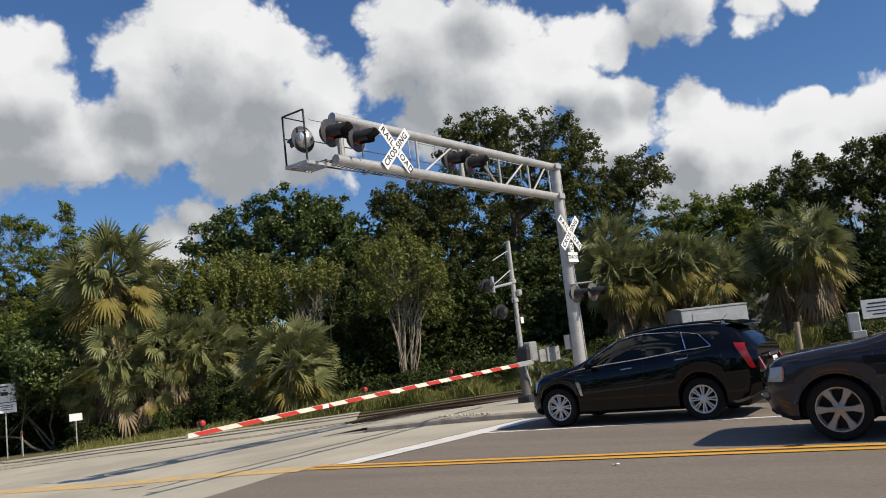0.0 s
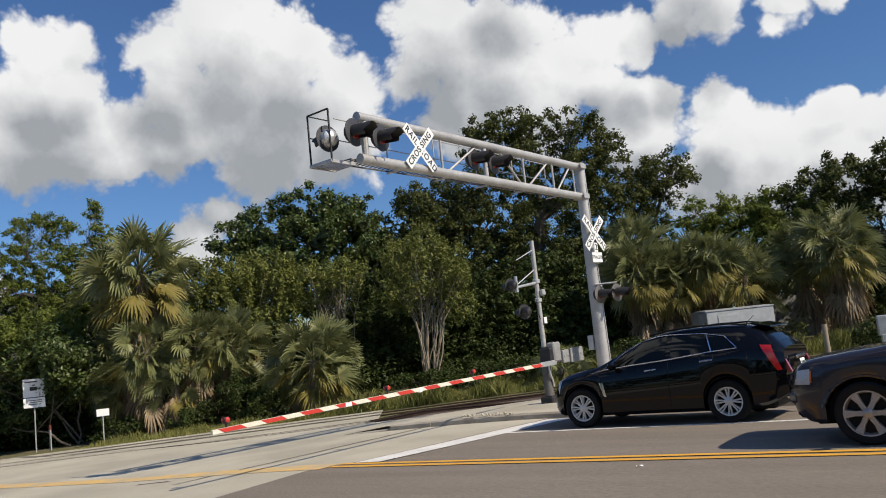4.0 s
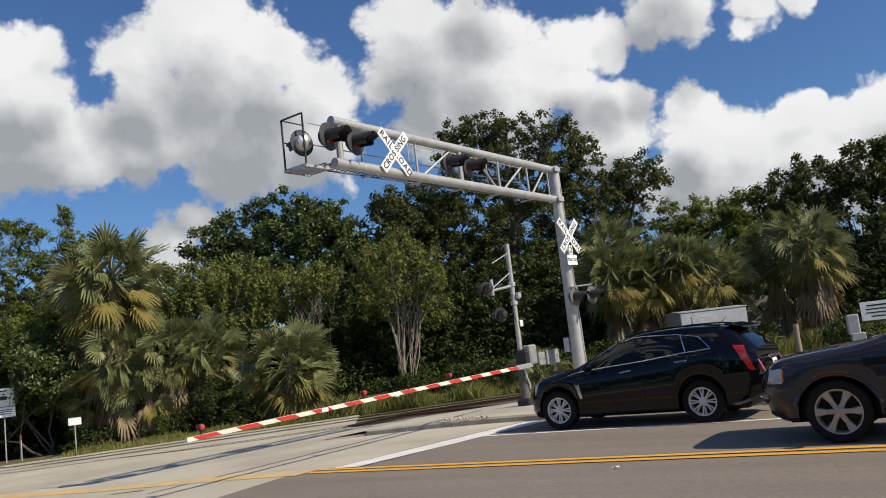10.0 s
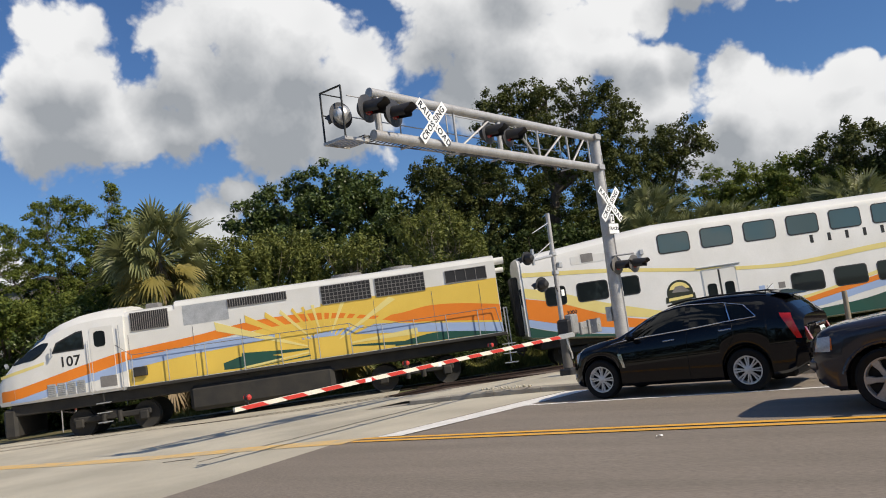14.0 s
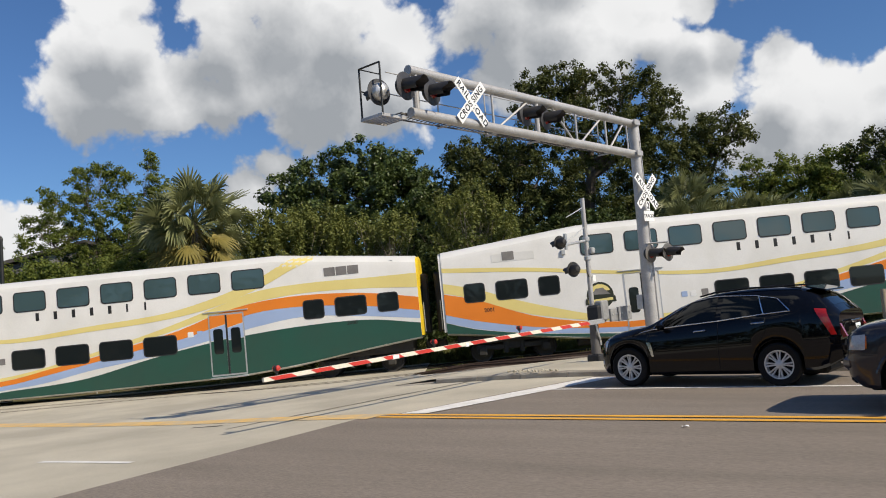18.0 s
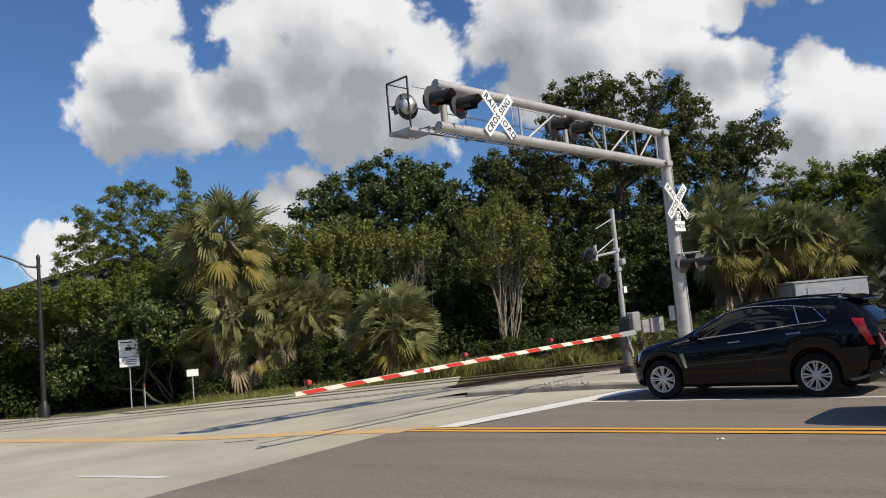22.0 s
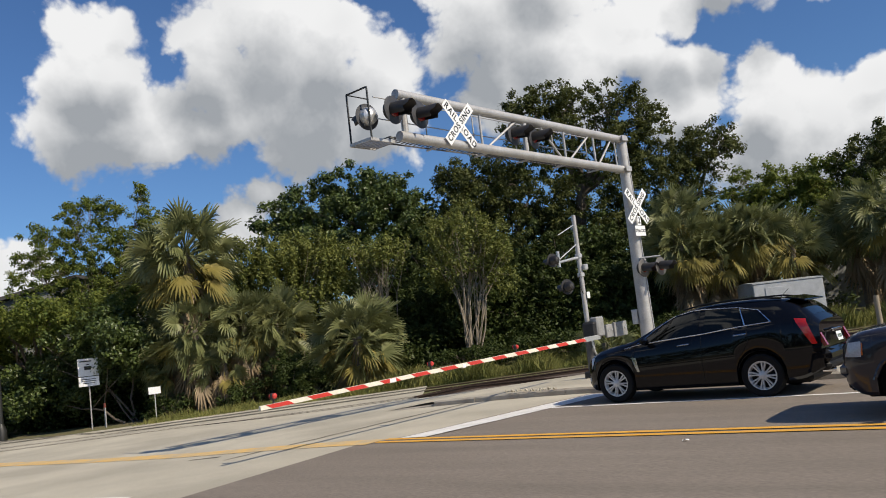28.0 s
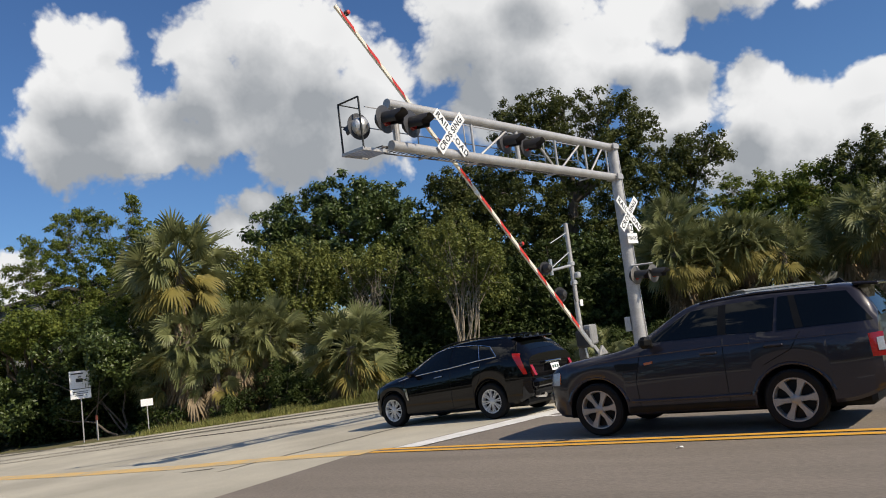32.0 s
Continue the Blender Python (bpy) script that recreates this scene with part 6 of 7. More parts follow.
def offroader():
    car = thing("dark_grey_suv", Matrix(), "dark grey sport utility car with six-spoke alloy wheels", "car")
    s = Shell(
        2.745, 0.47, 0.385,
        [(-2.22, 0.44), (-2.0, 0.30), (0.0, 0.31), (2.0, 0.34), (2.5, 0.50)],
        [(-2.22, 0.88), (-2.1, 1.03), (-1.6, 1.11), (-0.8, 1.20), (0.5, 1.255), (1.8, 1.265), (2.35, 1.25), (2.5, 1.15)],
        [(-2.22, 0.95), (-2.1, 1.08), (-1.6, 1.17), (-1.05, 1.235), (-0.75, 1.32), (-0.4, 1.53), (0.0, 1.76), (0.3, 1.83), (1.0, 1.86), (1.8, 1.835), (2.2, 1.79), (2.33, 1.63), (2.44, 1.40), (2.5, 1.24)],
        [(-2.22, 0.74), (-2.1, 0.86), (-1.8, 0.93), (-1.0, 0.955), (0.0, 0.95), (1.8, 0.955), (2.3, 0.91), (2.5, 0.84)],
        [(-2.22, 0.64), (-2.0, 0.74), (-1.2, 0.80), (-0.9, 0.80), (-0.4, 0.72), (0.1, 0.68), (1.0, 0.67), (2.0, 0.66), (2.5, 0.72)],
        0.31,
    )
    part("body", s.body(-2.22, 2.5), CARGREY, car, smooth=40)
    part("underbody", Geo().box((0.1, 0, 0.5), (4.3, 1.36, 0.5), bev=0.06), TRIMBLACK, car)
    part("windscreen", s.top_sheet(-0.80, -0.02, 7, 0.006, inset=0.05), CARGLASS, car)
    part("rear_window", s.top_sheet(2.23, 2.45, 8, 0.006, inset=0.03), CARGLASS, car)
    for nm, q in (
        ("front_side_window", [(-0.58, 1.325), (0.50, 1.335), (0.52, 1.735), (0.10, 1.705)]),
        ("rear_side_window", [(0.62, 1.335), (1.22, 1.32), (1.26, 1.76), (0.62, 1.745)]),
        ("rear_side_window", [(1.27, 1.32), (1.50, 1.325), (1.42, 1.762), (1.30, 1.762)]),
        ("quarter_window", [(1.60, 1.33), (2.38, 1.335), (2.12, 1.735), (1.50, 1.762)]),
    ):
        for sd in (-1, 1):
            part(nm, s.patch(q, 0.007, sides=(sd,)), CARGLASS, car)
    for sd in (-1, 1):
        part("pillar_cover", s.patch([(0.50, 1.335), (0.62, 1.335), (0.62, 1.745), (0.52, 1.735)], 0.005, 2, 4, (sd,)), TRIMBLACK, car)
        part("pillar_cover", s.patch([(1.50, 1.325), (1.60, 1.33), (1.50, 1.762), (1.42, 1.762)], 0.005, 2, 4, (sd,)), TRIMBLACK, car)
        for x, z in ((0.36, 1.10), (1.22, 1.13)):
            part("door_handle", Geo().box((x, sd * (s.y(x, z) + 0.018), z), (0.24, 0.035, 0.04), bev=0.014), CARGREY, car)
        for pts in ([(-0.70, 0.42), (-0.72, 0.8), (-0.62, 1.2)], [(0.56, 0.40), (0.56, 0.8), (0.56, 1.27)], [(1.06, 0.88), (1.42, 1.06), (1.55, 1.28)]):
            part("door_seam", s.line(pts, 0.005, 0.0015, (sd,), 4), TRIMBLACK, car)
        part("waist_crease", s.line([(-1.6, 1.06), (-0.8, 1.14), (0.5, 1.185), (2.2, 1.20)], 0.006, 0.001, (sd,), 6), CARGREY, car)
        part("lower_moulding", s.line([(-0.82, 0.50), (0.28, 0.50), (0.85, 0.51)], 0.022, 0.002, (sd,), 8), CARGREY, car)
        part("sill", s.patch([(-0.88, 0.33), (0.88, 0.34), (0.88, 0.43), (-0.88, 0.42)], 0.012, 8, 2, (sd,)), TRIMBLACK, car)
        part("fender_vent", s.patch([(-1.0, 0.95), (-0.68, 0.96), (-0.64, 1.05), (-1.03, 1.06)], 0.008, 4, 3, (sd,)), TRIMBLACK, car)
        part("side_repeater", s.patch([(-0.57, 1.01), (-0.44, 1.025), (-0.44, 1.06), (-0.57, 1.045)], 0.010, 3, 2, (sd,)), AMBER, car)
        part("headlamp", s.patch([(-2.19, 0.80), (-1.98, 0.80), (-1.96, 1.0), (-2.12, 0.985)], 0.010, 5, 4, (sd,)), HEADGLASS, car)
        part("indicator", s.patch([(-1.975, 0.82), (-1.955, 0.82), (-1.945, 0.98), (-1.96, 0.98)], 0.012, 2, 4, (sd,)), AMBER, car)
        tl = part("tail_lamp", s.patch([(2.33, 0.88), (2.48, 0.88), (2.465, 1.18), (2.31, 1.17)], 0.012, 4, 4, (sd,)), TAILRED, car)
        part("reversing_lens", s.patch([(2.40, 0.95), (2.475, 0.95), (2.465, 1.12), (2.395, 1.11)], 0.016, 3, 3, (sd,)), HEADGLASS, tl)
        for a in s.ax:
            part("arch_flare", s.line([(a - 0.50 * math.cos(math.pi * i / 14), 0.385 + 0.50 * math.sin(math.pi * i / 14)) for i in range(1, 14)], 0.030, -0.012, (sd,), 8), CARGREY, car)
        part("door_mirror", Geo().box((-0.46, sd * 1.05, 1.34), (0.16, 0.2, 0.17), bev=0.05).cyl((-0.46, sd * 0.86, 1.28), (-0.46, sd * 1.0, 1.29), 0.035, 0.035, 8), TRIMBLACK, car)
        part("roof_rail", Geo().pipe([(0.25, sd * 0.64, 1.81), (1.0, sd * 0.635, 1.85), (1.9, sd * 0.63, 1.825)], 0.014, 8), CARGREY, car)
    part("grille", Geo().box((-2.21, 0, 0.90), (0.06, 1.05, 0.16), bev=0.02), TRIMBLACK, car)
    part("front_bumper", Geo().box((-2.16, 0, 0.62), (0.26, 1.56, 0.26), bev=0.09), CARGREY, car)
    part("chin", Geo().box((-2.08, 0, 0.42), (0.26, 1.5, 0.14), bev=0.05), TRIMBLACK, car)
    part("rear_bumper", Geo().box((2.46, 0, 0.66), (0.22, 1.66, 0.26), bev=0.09), CARGREY, car)
    part("spoiler", Geo().box((2.33, 0, 1.80), (0.30, 1.26, 0.04), Matrix.Rotation(radians(6), 4, "Y"), bev=0.014), CARGREY, car)
    part("roof_aerial", Geo().prism([(1.75, 1.85), (2.0, 1.84), (1.93, 1.92)], -0.03, 0.03, lambda a, b, d: (a, d, b)), TRIMBLACK, car)
    part("rear_wiper", Geo().box((2.45, -0.1, 1.42), (0.03, 0.6, 0.02), bev=0.006), TRIMBLACK, car)
    plate_bars(car, 2.53, 0.95, radians(-6))
    ws = [wheel(car, x, y, 0.40, 0.285, 6, "wide", RIMGREY) for x in s.ax for y in (-0.84, 0.84)]
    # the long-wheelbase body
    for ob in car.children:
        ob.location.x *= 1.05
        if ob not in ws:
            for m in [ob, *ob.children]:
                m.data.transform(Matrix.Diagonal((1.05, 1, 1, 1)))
    return car, ws


crossover_car, crossover_wheels = crossover()
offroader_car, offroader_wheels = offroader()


def drive(car, wheels, r, start, y, head, rows):
    # keys a car along the road and rolls its wheels: rows of seconds and metres driven
    ts, ds = [t for t, d in rows], [d for t, d in rows]
    key = sorted(set(ts + [round(29 + i * 0.1, 1) for i in range(31)]))
    cr, wr = [], [[] for w in wheels]
    knots = list(zip(ts, ds))
    for t in key:
        d = curve_through(knots, t) if t > 22.5 else 0.0
        x = start - d
        f, b = road_z(x - 1.4), road_z(x + 1.4)
        tilt = math.degrees(math.atan2(f - b, 2.8))
        cr.append((t, pose(x, y, (f + b) / 2, 0, tilt, head)))
        for k, w in enumerate(wheels):
            wr[k].append((t, pose(*w.location, 0, -math.degrees(d / r), 0)))
    walk(car, cr)
    for k, w in enumerate(wheels):
        walk(w, wr[k])

# ---- trees and undergrowth ----
rng = np.random.default_rng(7)


def leaves(centres, radii, count, size, aspect=0.55, shell=0.62, flat=0.0):
    # leaf blades scattered in the outer parts of a cluster of lobes
    c, r = np.array(centres, float), np.array(radii, float)
    if r.ndim == 1:
        r = np.repeat(r[:, None], 3, 1)
    w = (r.prod(1)) ** (2 / 3)
    pick = rng.choice(len(c), count, p=w / w.sum())
    d = rng.normal(size=(count, 3))
    d /= np.linalg.norm(d, axis=1)[:, None]
    rad = shell + (1 - shell) * rng.random(count) ** 0.7
    rad *= 1 + 0.12 * rng.normal(size=count)
    p = c[pick] + d * r[pick] * rad[:, None]
    nrm = d * 0.7 + rng.normal(size=(count, 3)) * 0.55 + np.array([0, 0, 0.55])
    nrm /= np.linalg.norm(nrm, axis=1)[:, None]
    t = np.cross(nrm, rng.normal(size=(count, 3)))
    t /= np.linalg.norm(t, axis=1)[:, None]
    b = np.cross(nrm, t)
    s = size * (0.6 + 0.8 * rng.random(count))
    L, W = t * s[:, None], b * (s * aspect)[:, None]
    fold = nrm * (s * 0.18)[:, None]
    v = np.stack([p - L, p + W - fold, p + L * 1.1, p - W - fold], 1).reshape(-1, 3)
    return v


def leaf_mesh(name, v, material):
    n = len(v) // 4
    me = bpy.data.meshes.new(name)
    me.vertices.add(4 * n)
    me.vertices.foreach_set("co", v.astype(np.float32).ravel())
    f = np.arange(4 * n).reshape(-1, 4)
    tri = np.stack([f[:, [0, 1, 2]], f[:, [0, 2, 3]]], 1).reshape(-1, 3)
    me.loops.add(tri.size)
    me.loops.foreach_set("vertex_index", tri.ravel().astype(np.int32))
    me.polygons.add(len(tri))
    me.polygons.foreach_set("loop_start", np.arange(0, tri.size, 3, dtype=np.int32))
    me.update(calc_edges=True)
    me.materials.append(material)
    return me


def tufts(blobs, per=1.6, r=0.42, tall=0.85, even=0.18):
    # small leafy sprays over and inside rounded masses (x, y, z, half width, half height), with an uneven outline
    cs, rs = [], []
    for x, y, z, rx, rz in blobs:
        n = int(4 * math.pi * rx * rz * per) + 5
        seed = rng.random(3) * 50
        d = rng.normal(size=(n, 3))
        d /= np.linalg.norm(d, axis=1)[:, None]
        for k in range(n):
            u = d[k]
            lump = 1 + even * 2.2 * noise.noise(tuple(u * 1.7 + seed)) + even * 1.6 * noise.noise(tuple(u * 4.1 + seed))
            q = lump * (0.42 + 0.58 * rng.random() ** 0.45)
            cs.append((x + u[0] * rx * q, y + u[1] * rx * q, z + u[2] * rz * q))
            k2 = r * rng.uniform(0.55, 1.35)
            rs.append((k2, k2, k2 * tall))
    return cs, rs


def limb(g, a, b, r0, r1, wob=0.12, n=4):
    a, b = Vector(a), Vector(b)
    pts = [a.lerp(b, i / n) + (Vector(rng.normal(size=3)) * wob * (b - a).length / n if 0 < i < n else Vector()) for i in range(n + 1)]
    for i in range(n):
        g.cyl(pts[i], pts[i + 1], r0 + (r1 - r0) * i / n, r0 + (r1 - r0) * (i + 1) / n, 7, caps=False)
    return pts


def tree(name, x, y, blobs, label, leafmat, dens=110, size=0.095, per=1.6, tuft=0.42, tall=0.85, even=0.18, trunk_r=0.2, bark=BARK, stems=1, fork=0.35, aspect=0.55, twig=1.0, category="tree"):
    # masses of the crown in world places; trunk, limbs to every mass, and sprays of leaves
    base = gp(x, y)
    t = thing(name, Matrix.Translation(base), label, category)
    bl = [(a - base.x, b - base.y, c - base.z, d, e) for a, b, c, d, e in blobs]
    cs, rs = tufts(bl, per, tuft, tall, even)
    area = sum(4 * math.pi * b[3] * b[4] for b in bl)
    g = Geo()
    top = max(b[2] + b[4] for b in bl)
    if stems == 1:
        cx, cy = sum(b[0] for b in bl) / len(bl), sum(b[1] for b in bl) / len(bl)
        knot = Vector((cx * 0.5, cy * 0.5, top * fork))
        limb(g, (0, 0, -0.3), knot, trunk_r, trunk_r * 0.75, 0.08)
        for b in bl:
            p = limb(g, knot, (b[0], b[1], b[2]), trunk_r * 0.55, trunk_r * 0.16, 0.16)
            near = [c for c in cs if (Vector(c) - Vector(b[:3])).length < b[3] * 1.15]
            for c in near[: int(7 * twig)]:
                limb(g, p[-1 if len(near) % 2 else -2], c, trunk_r * 0.14, trunk_r * 0.04, 0.2, 3)
    else:
        for i in range(stems):
            a = i * 2.4 + rng.random()
            c = cs[int(rng.integers(len(cs)))]
            q = 0.12 + 0.34 * (i / stems)
            foot = Vector((q * math.cos(a), q * math.sin(a), -0.2))
            end = Vector(c)
            bend = Vector((foot.x + (end.x - foot.x) * 0.38, foot.y + (end.y - foot.y) * 0.38, end.z * 0.62))
            r = trunk_r * rng.uniform(0.6, 1.15)
            limb(g, foot, bend, r, r * 0.75, 0.07)
            p = limb(g, bend, end, r * 0.75, r * 0.3, 0.1)
            for k in range(2):
                limb(g, bend if k else p[1], cs[int(rng.integers(len(cs)))], r * 0.45, r * 0.15, 0.1, 3)
    part("trunk", g, bark, t)
    v = leaves(cs, rs, int(area * dens), size, aspect, shell=0.15)
    ob = new("crown", leaf_mesh("crown", v, leafmat))
    ob.parent = t
    return t


def shrub(name, x, y, ztop, w, label, leafmat, dens=120, size=0.07, d=None):
    base = gp(x, y)
    hz = max((ztop - base.z) / 2, 0.3)
    bl = []
    for i in range(max(3, int(w * 1.4))):
        a = rng.uniform(-0.5, 0.5) * w
        h = hz * rng.uniform(0.65, 1.0)
        bl.append((x + a * TDIR.x, y + a * TDIR.y + rng.uniform(-0.4, 0.4), base.z + h * 0.95, min(w * 0.32, 1.3), h))
    return tree(name, x, y, bl, label, leafmat, dens, size, per=2.2, tuft=0.28, trunk_r=0.035, stems=6, category="shrub")


def frond_mesh(name, material, el, stalk=1.4, fan=0.68, blades=22, limp=1.0, roll=0.0):
    # a fan palm leaf that leaves the crown at the elevation el: an arching stalk, then narrow blades that hang at their tips
    g = Geo()
    e = radians(el)
    u = Vector((math.cos(e), 0, math.sin(e)))
    down = Vector((0, 0, -1))
    pts = [u * (stalk * k) + down * (0.16 * limp * stalk * k * k) for k in (0, 0.35, 0.7, 1.0)]
    for a, b in zip(pts, pts[1:]):
        g.cyl(a, b, 0.017, 0.012, 4, caps=False)
    hub = pts[-1]
    axis = (pts[-1] - pts[-2]).normalized()
    axis = (axis + down * (0.22 * limp * max(0.0, math.cos(e)))).normalized()
    side = Vector((0, 1, 0))
    side = Matrix.Rotation(roll, 3, axis) @ side
    nor = axis.cross(side)
    if nor.z < 0 and abs(el) < 80:
        nor = -nor
    for i in range(blades):
        f = (i / (blades - 1)) * 2 - 1
        a = f * radians(128)
        ln = fan * (1.0 - 0.38 * abs(f) ** 1.6) * rng.uniform(0.85, 1.1)
        d = (axis * math.cos(a) + side * math.sin(a) + nor * (0.10 + 0.32 * abs(math.sin(a)))).normalized()
        w0 = d.cross(nor)
        w0.normalize()
        hw = 0.033
        bend = limp * rng.uniform(0.55, 1.0)
        left, right = [], []
        for k, ww in ((0.02, 0.5), (0.38, 1.0), (0.72, 0.8), (1.0, 0.1)):
            p = hub + d * (ln * k) * (1 - 0.18 * bend * k * k) + down * (ln * bend * 0.75 * max(0, k - 0.2) ** 2.0)
            p = p + axis * (0.18 * (1 - abs(f)) * k)
            left.append(p - w0 * hw * ww + nor * 0.012)
            right.append(p + w0 * hw * ww - nor * 0.006)
        g.rows([left, right])
    return g.mesh(name, material, smooth=0)


FRONDS = {}
for el in (80, 60, 40, 20, 0, -20, -40):
    FRONDS["green", el] = [frond_mesh("frond", FROND, el, rng.uniform(1.05, 1.4), rng.uniform(0.66, 0.80), 20, (0.3, 0.6, 0.95)[i], (0.3, 1.15, -1.2)[i] + rng.uniform(-0.2, 0.2)) for i in range(3)]
    if el < 20:
        FRONDS["yellow", el] = [frond_mesh("frond", YELLOWFROND, el, 1.2, 0.68, 18, rng.uniform(0.7, 1.2), rng.uniform(-0.4, 0.4)) for i in range(2)]
FRONDS["dead", -70] = [frond_mesh("frond", DEADFROND, -62 - 8 * i, 0.85, 0.7, 14, 1.3, 0.5 * i - 0.5) for i in range(3)]
FRONDS["dead", -80] = FRONDS["dead", -70]


def palm(x, y, zc, size, n, label, yellow=0.2, dead=0.15, trunk_r=0.17, low=-48, skirt=1.0):
    base = gp(x, y)
    t = thing("palm_tree", Matrix.Translation(base), label, "palm tree", group="palms along the tracks")
    zc -= base.z
    g = Geo()
    rings = []
    m = max(4, int(zc / 0.16))
    for i in range(m + 1):
        r = trunk_r * (1.25 - 0.3 * min(i / m * 2, 1)) * (1.0 if i % 2 else 1.16)
        rings.append([(r * math.cos(a * math.pi / 5) * rng.uniform(0.9, 1.1), r * math.sin(a * math.pi / 5) * rng.uniform(0.9, 1.1), -0.3 + (zc + 0.2) * i / m) for a in range(10)])
    g.rows(rings, closed=True)
    part("trunk", g, PALMBARK, t)
    lo = math.sin(radians(low))
    n = int(n * 1.7)
    for i in range(n):
        el = math.degrees(math.asin(min(0.999, lo + (1 - lo) * ((i * 0.618034) % 1.0))))
        kind = "green"
        if el < -8 and rng.random() < yellow * 2.2:
            kind = "yellow"
        step = min((e for k, e in FRONDS if k == kind), key=lambda e: abs(e - el))
        me = FRONDS[kind, step][int(rng.integers(len(FRONDS[kind, step])))]
        s = size * rng.uniform(0.82, 1.15) * (0.85 if el > 65 else 1.0)
        m4 = Matrix.Translation((0, 0, zc - 0.004 * (60 - el))) @ Matrix.Rotation(rng.uniform(0, 6.283), 4, "Z") @ Matrix.Rotation(radians((step - el) * 0.8), 4, "Y") @ Matrix.Rotation(rng.normal() * 0.22, 4, "X") @ Matrix.Scale(s, 4)
        share("frond", me, t, m4)
    for i in range(int(n * dead * 1.6)):
        z = zc - 0.35 - rng.random() ** 1.3 * min(skirt, max(zc - 1.1, 0.1))
        m4 = Matrix.Translation((0, 0, z)) @ Matrix.Rotation(rng.uniform(0, 6.283), 4, "Z") @ Matrix.Scale(size * rng.uniform(0.95, 1.35), 4)
        share("frond", FRONDS["dead", -70][i % 3], t, m4)
    return t


palm(-31.2, 24.6, 6.9, 1.34, 84, "tall cabbage palm with yellowing lower fronds", 0.34, 0.22, skirt=1.6)
palm(-30.4, 24.1, 3.3, 0.98, 58, "cabbage palm with a skirt of dead fronds", 0.12, 0.3, skirt=1.8)
palm(-29.2, 25.9, 3.3, 1.0, 58, "cabbage palm with a skirt of dead fronds", 0.1, 0.3, skirt=1.8)
palm(-28.5, 27.2, 3.2, 1.0, 50, "green cabbage palm among shrubs", 0.08, 0.15)
palm(-31.8, 24.0, 2.2, 0.9, 46, "short cabbage palm with drooping fronds", 0.15, 0.35, skirt=1.4)
palm(-29.6, 24.9, 2.0, 0.85, 40, "short cabbage palm with dead hanging fronds", 0.2, 0.5, skirt=1.4)
palm(-32.3, 24.2, 3.2, 0.95, 44, "cabbage palm half hidden by leaves", 0.15, 0.2)
palm(-24.0, 27.8, 2.1, 1.16, 74, "low bushy cabbage palm beside the tracks", 0.2, 0.2, skirt=0.8)
palm(-12.2, 38.1, 4.6, 0.98, 64, "cabbage palm with yellow drooping fronds", 0.42, 0.25, skirt=1.6)
palm(-12.8, 39.3, 5.9, 1.02, 56, "green cabbage palm behind yellowing palms", 0.15, 0.1)
palm(-10.8, 38.9, 4.3, 1.0, 54, "cabbage palm with yellow drooping fronds", 0.35, 0.2, skirt=1.4)
palm(-9.4, 39.9, 4.7, 1.0, 64, "cabbage palm with yellow drooping fronds", 0.4, 0.15)
palm(-7.9, 40.6, 4.0, 1.0, 54, "cabbage palm with yellow drooping fronds", 0.35, 0.15)
palm(-3.8, 41.8, 4.9, 1.08, 66, "cabbage palm with brown hanging fronds", 0.3, 0.3, skirt=1.8)
palm(-5.3, 43.0, 4.6, 1.05, 50, "green cabbage palm behind a concrete wall", 0.2, 0.15)
palm(-9.0, 36.4, 0.9, 0.62, 30, "low green palmetto clump beside tracks", 0.1, 0.1)
palm(-14.3, 32.6, 0.6, 0.62, 30, "low green palmetto clump beside tracks", 0.1, 0.1)

tree("feathery_tree", -39.0, 25.8, [(-41.2, 22.6, 8.0, 1.2, 0.45), (-40.8, 23.4, 9.1, 1.2, 0.5), (-40.2, 24.4, 10.4, 0.8, 0.5), (-39.6, 25.3, 10.8, 0.6, 0.5), (-39.1, 26.1, 10.3, 0.8, 0.6), (-38.2, 27.3, 11.1, 0.5, 0.8), (-37.9, 27.8, 9.7, 0.9, 0.9), (-39.6, 25.3, 8.9, 1.8, 1.0), (-38.6, 26.8, 8.5, 1.4, 1.1), (-40.4, 24.1, 7.7, 2.0, 0.9), (-39.0, 26.2, 6.9, 1.9, 1.0), (-40.6, 22.9, 6.7, 1.6, 0.7), (-39.6, 25.0, 5.9, 2.0, 0.9)], "light green feathery tree with an open airy crown", LIGHTLEAF, 190, 0.066, per=2.6, tuft=0.30, tall=0.75, even=0.34, trunk_r=0.06, fork=0.35, twig=2.2)
tree("low_tree", -41.5, 23.5, [(-42.4, 21.3, 4.3, 2.2, 1.2), (-41.4, 23.3, 4.9, 2.1, 1.0), (-40.3, 25.1, 4.9, 2.0, 0.9), (-39.7, 26.0, 4.4, 1.6, 0.9), (-40.9, 24.2, 3.7, 2.4, 1.2), (-42.8, 20.6, 2.9, 1.7, 1.2), (-43.7, 18.6, 4.2, 2.3, 1.4), (-46.5, 16.5, 3.8, 2.3, 1.6), (-35.4, 23.5, 4.9, 1.4, 0.8), (-36.8, 22.3, 4.5, 1.6, 0.8), (-38.7, 21.5, 4.5, 1.8, 0.9), (-40.5, 20.7, 4.3, 1.8, 1.0), (-37.4, 20.6, 4.7, 1.3, 0.7), (-39.4, 19.8, 4.7, 1.5, 0.8), (-41.6, 18.9, 4.6, 1.6, 0.9)], "dense low yellow-green tree beside the tracks", LIGHTLEAF, 130, 0.085, even=0.25)
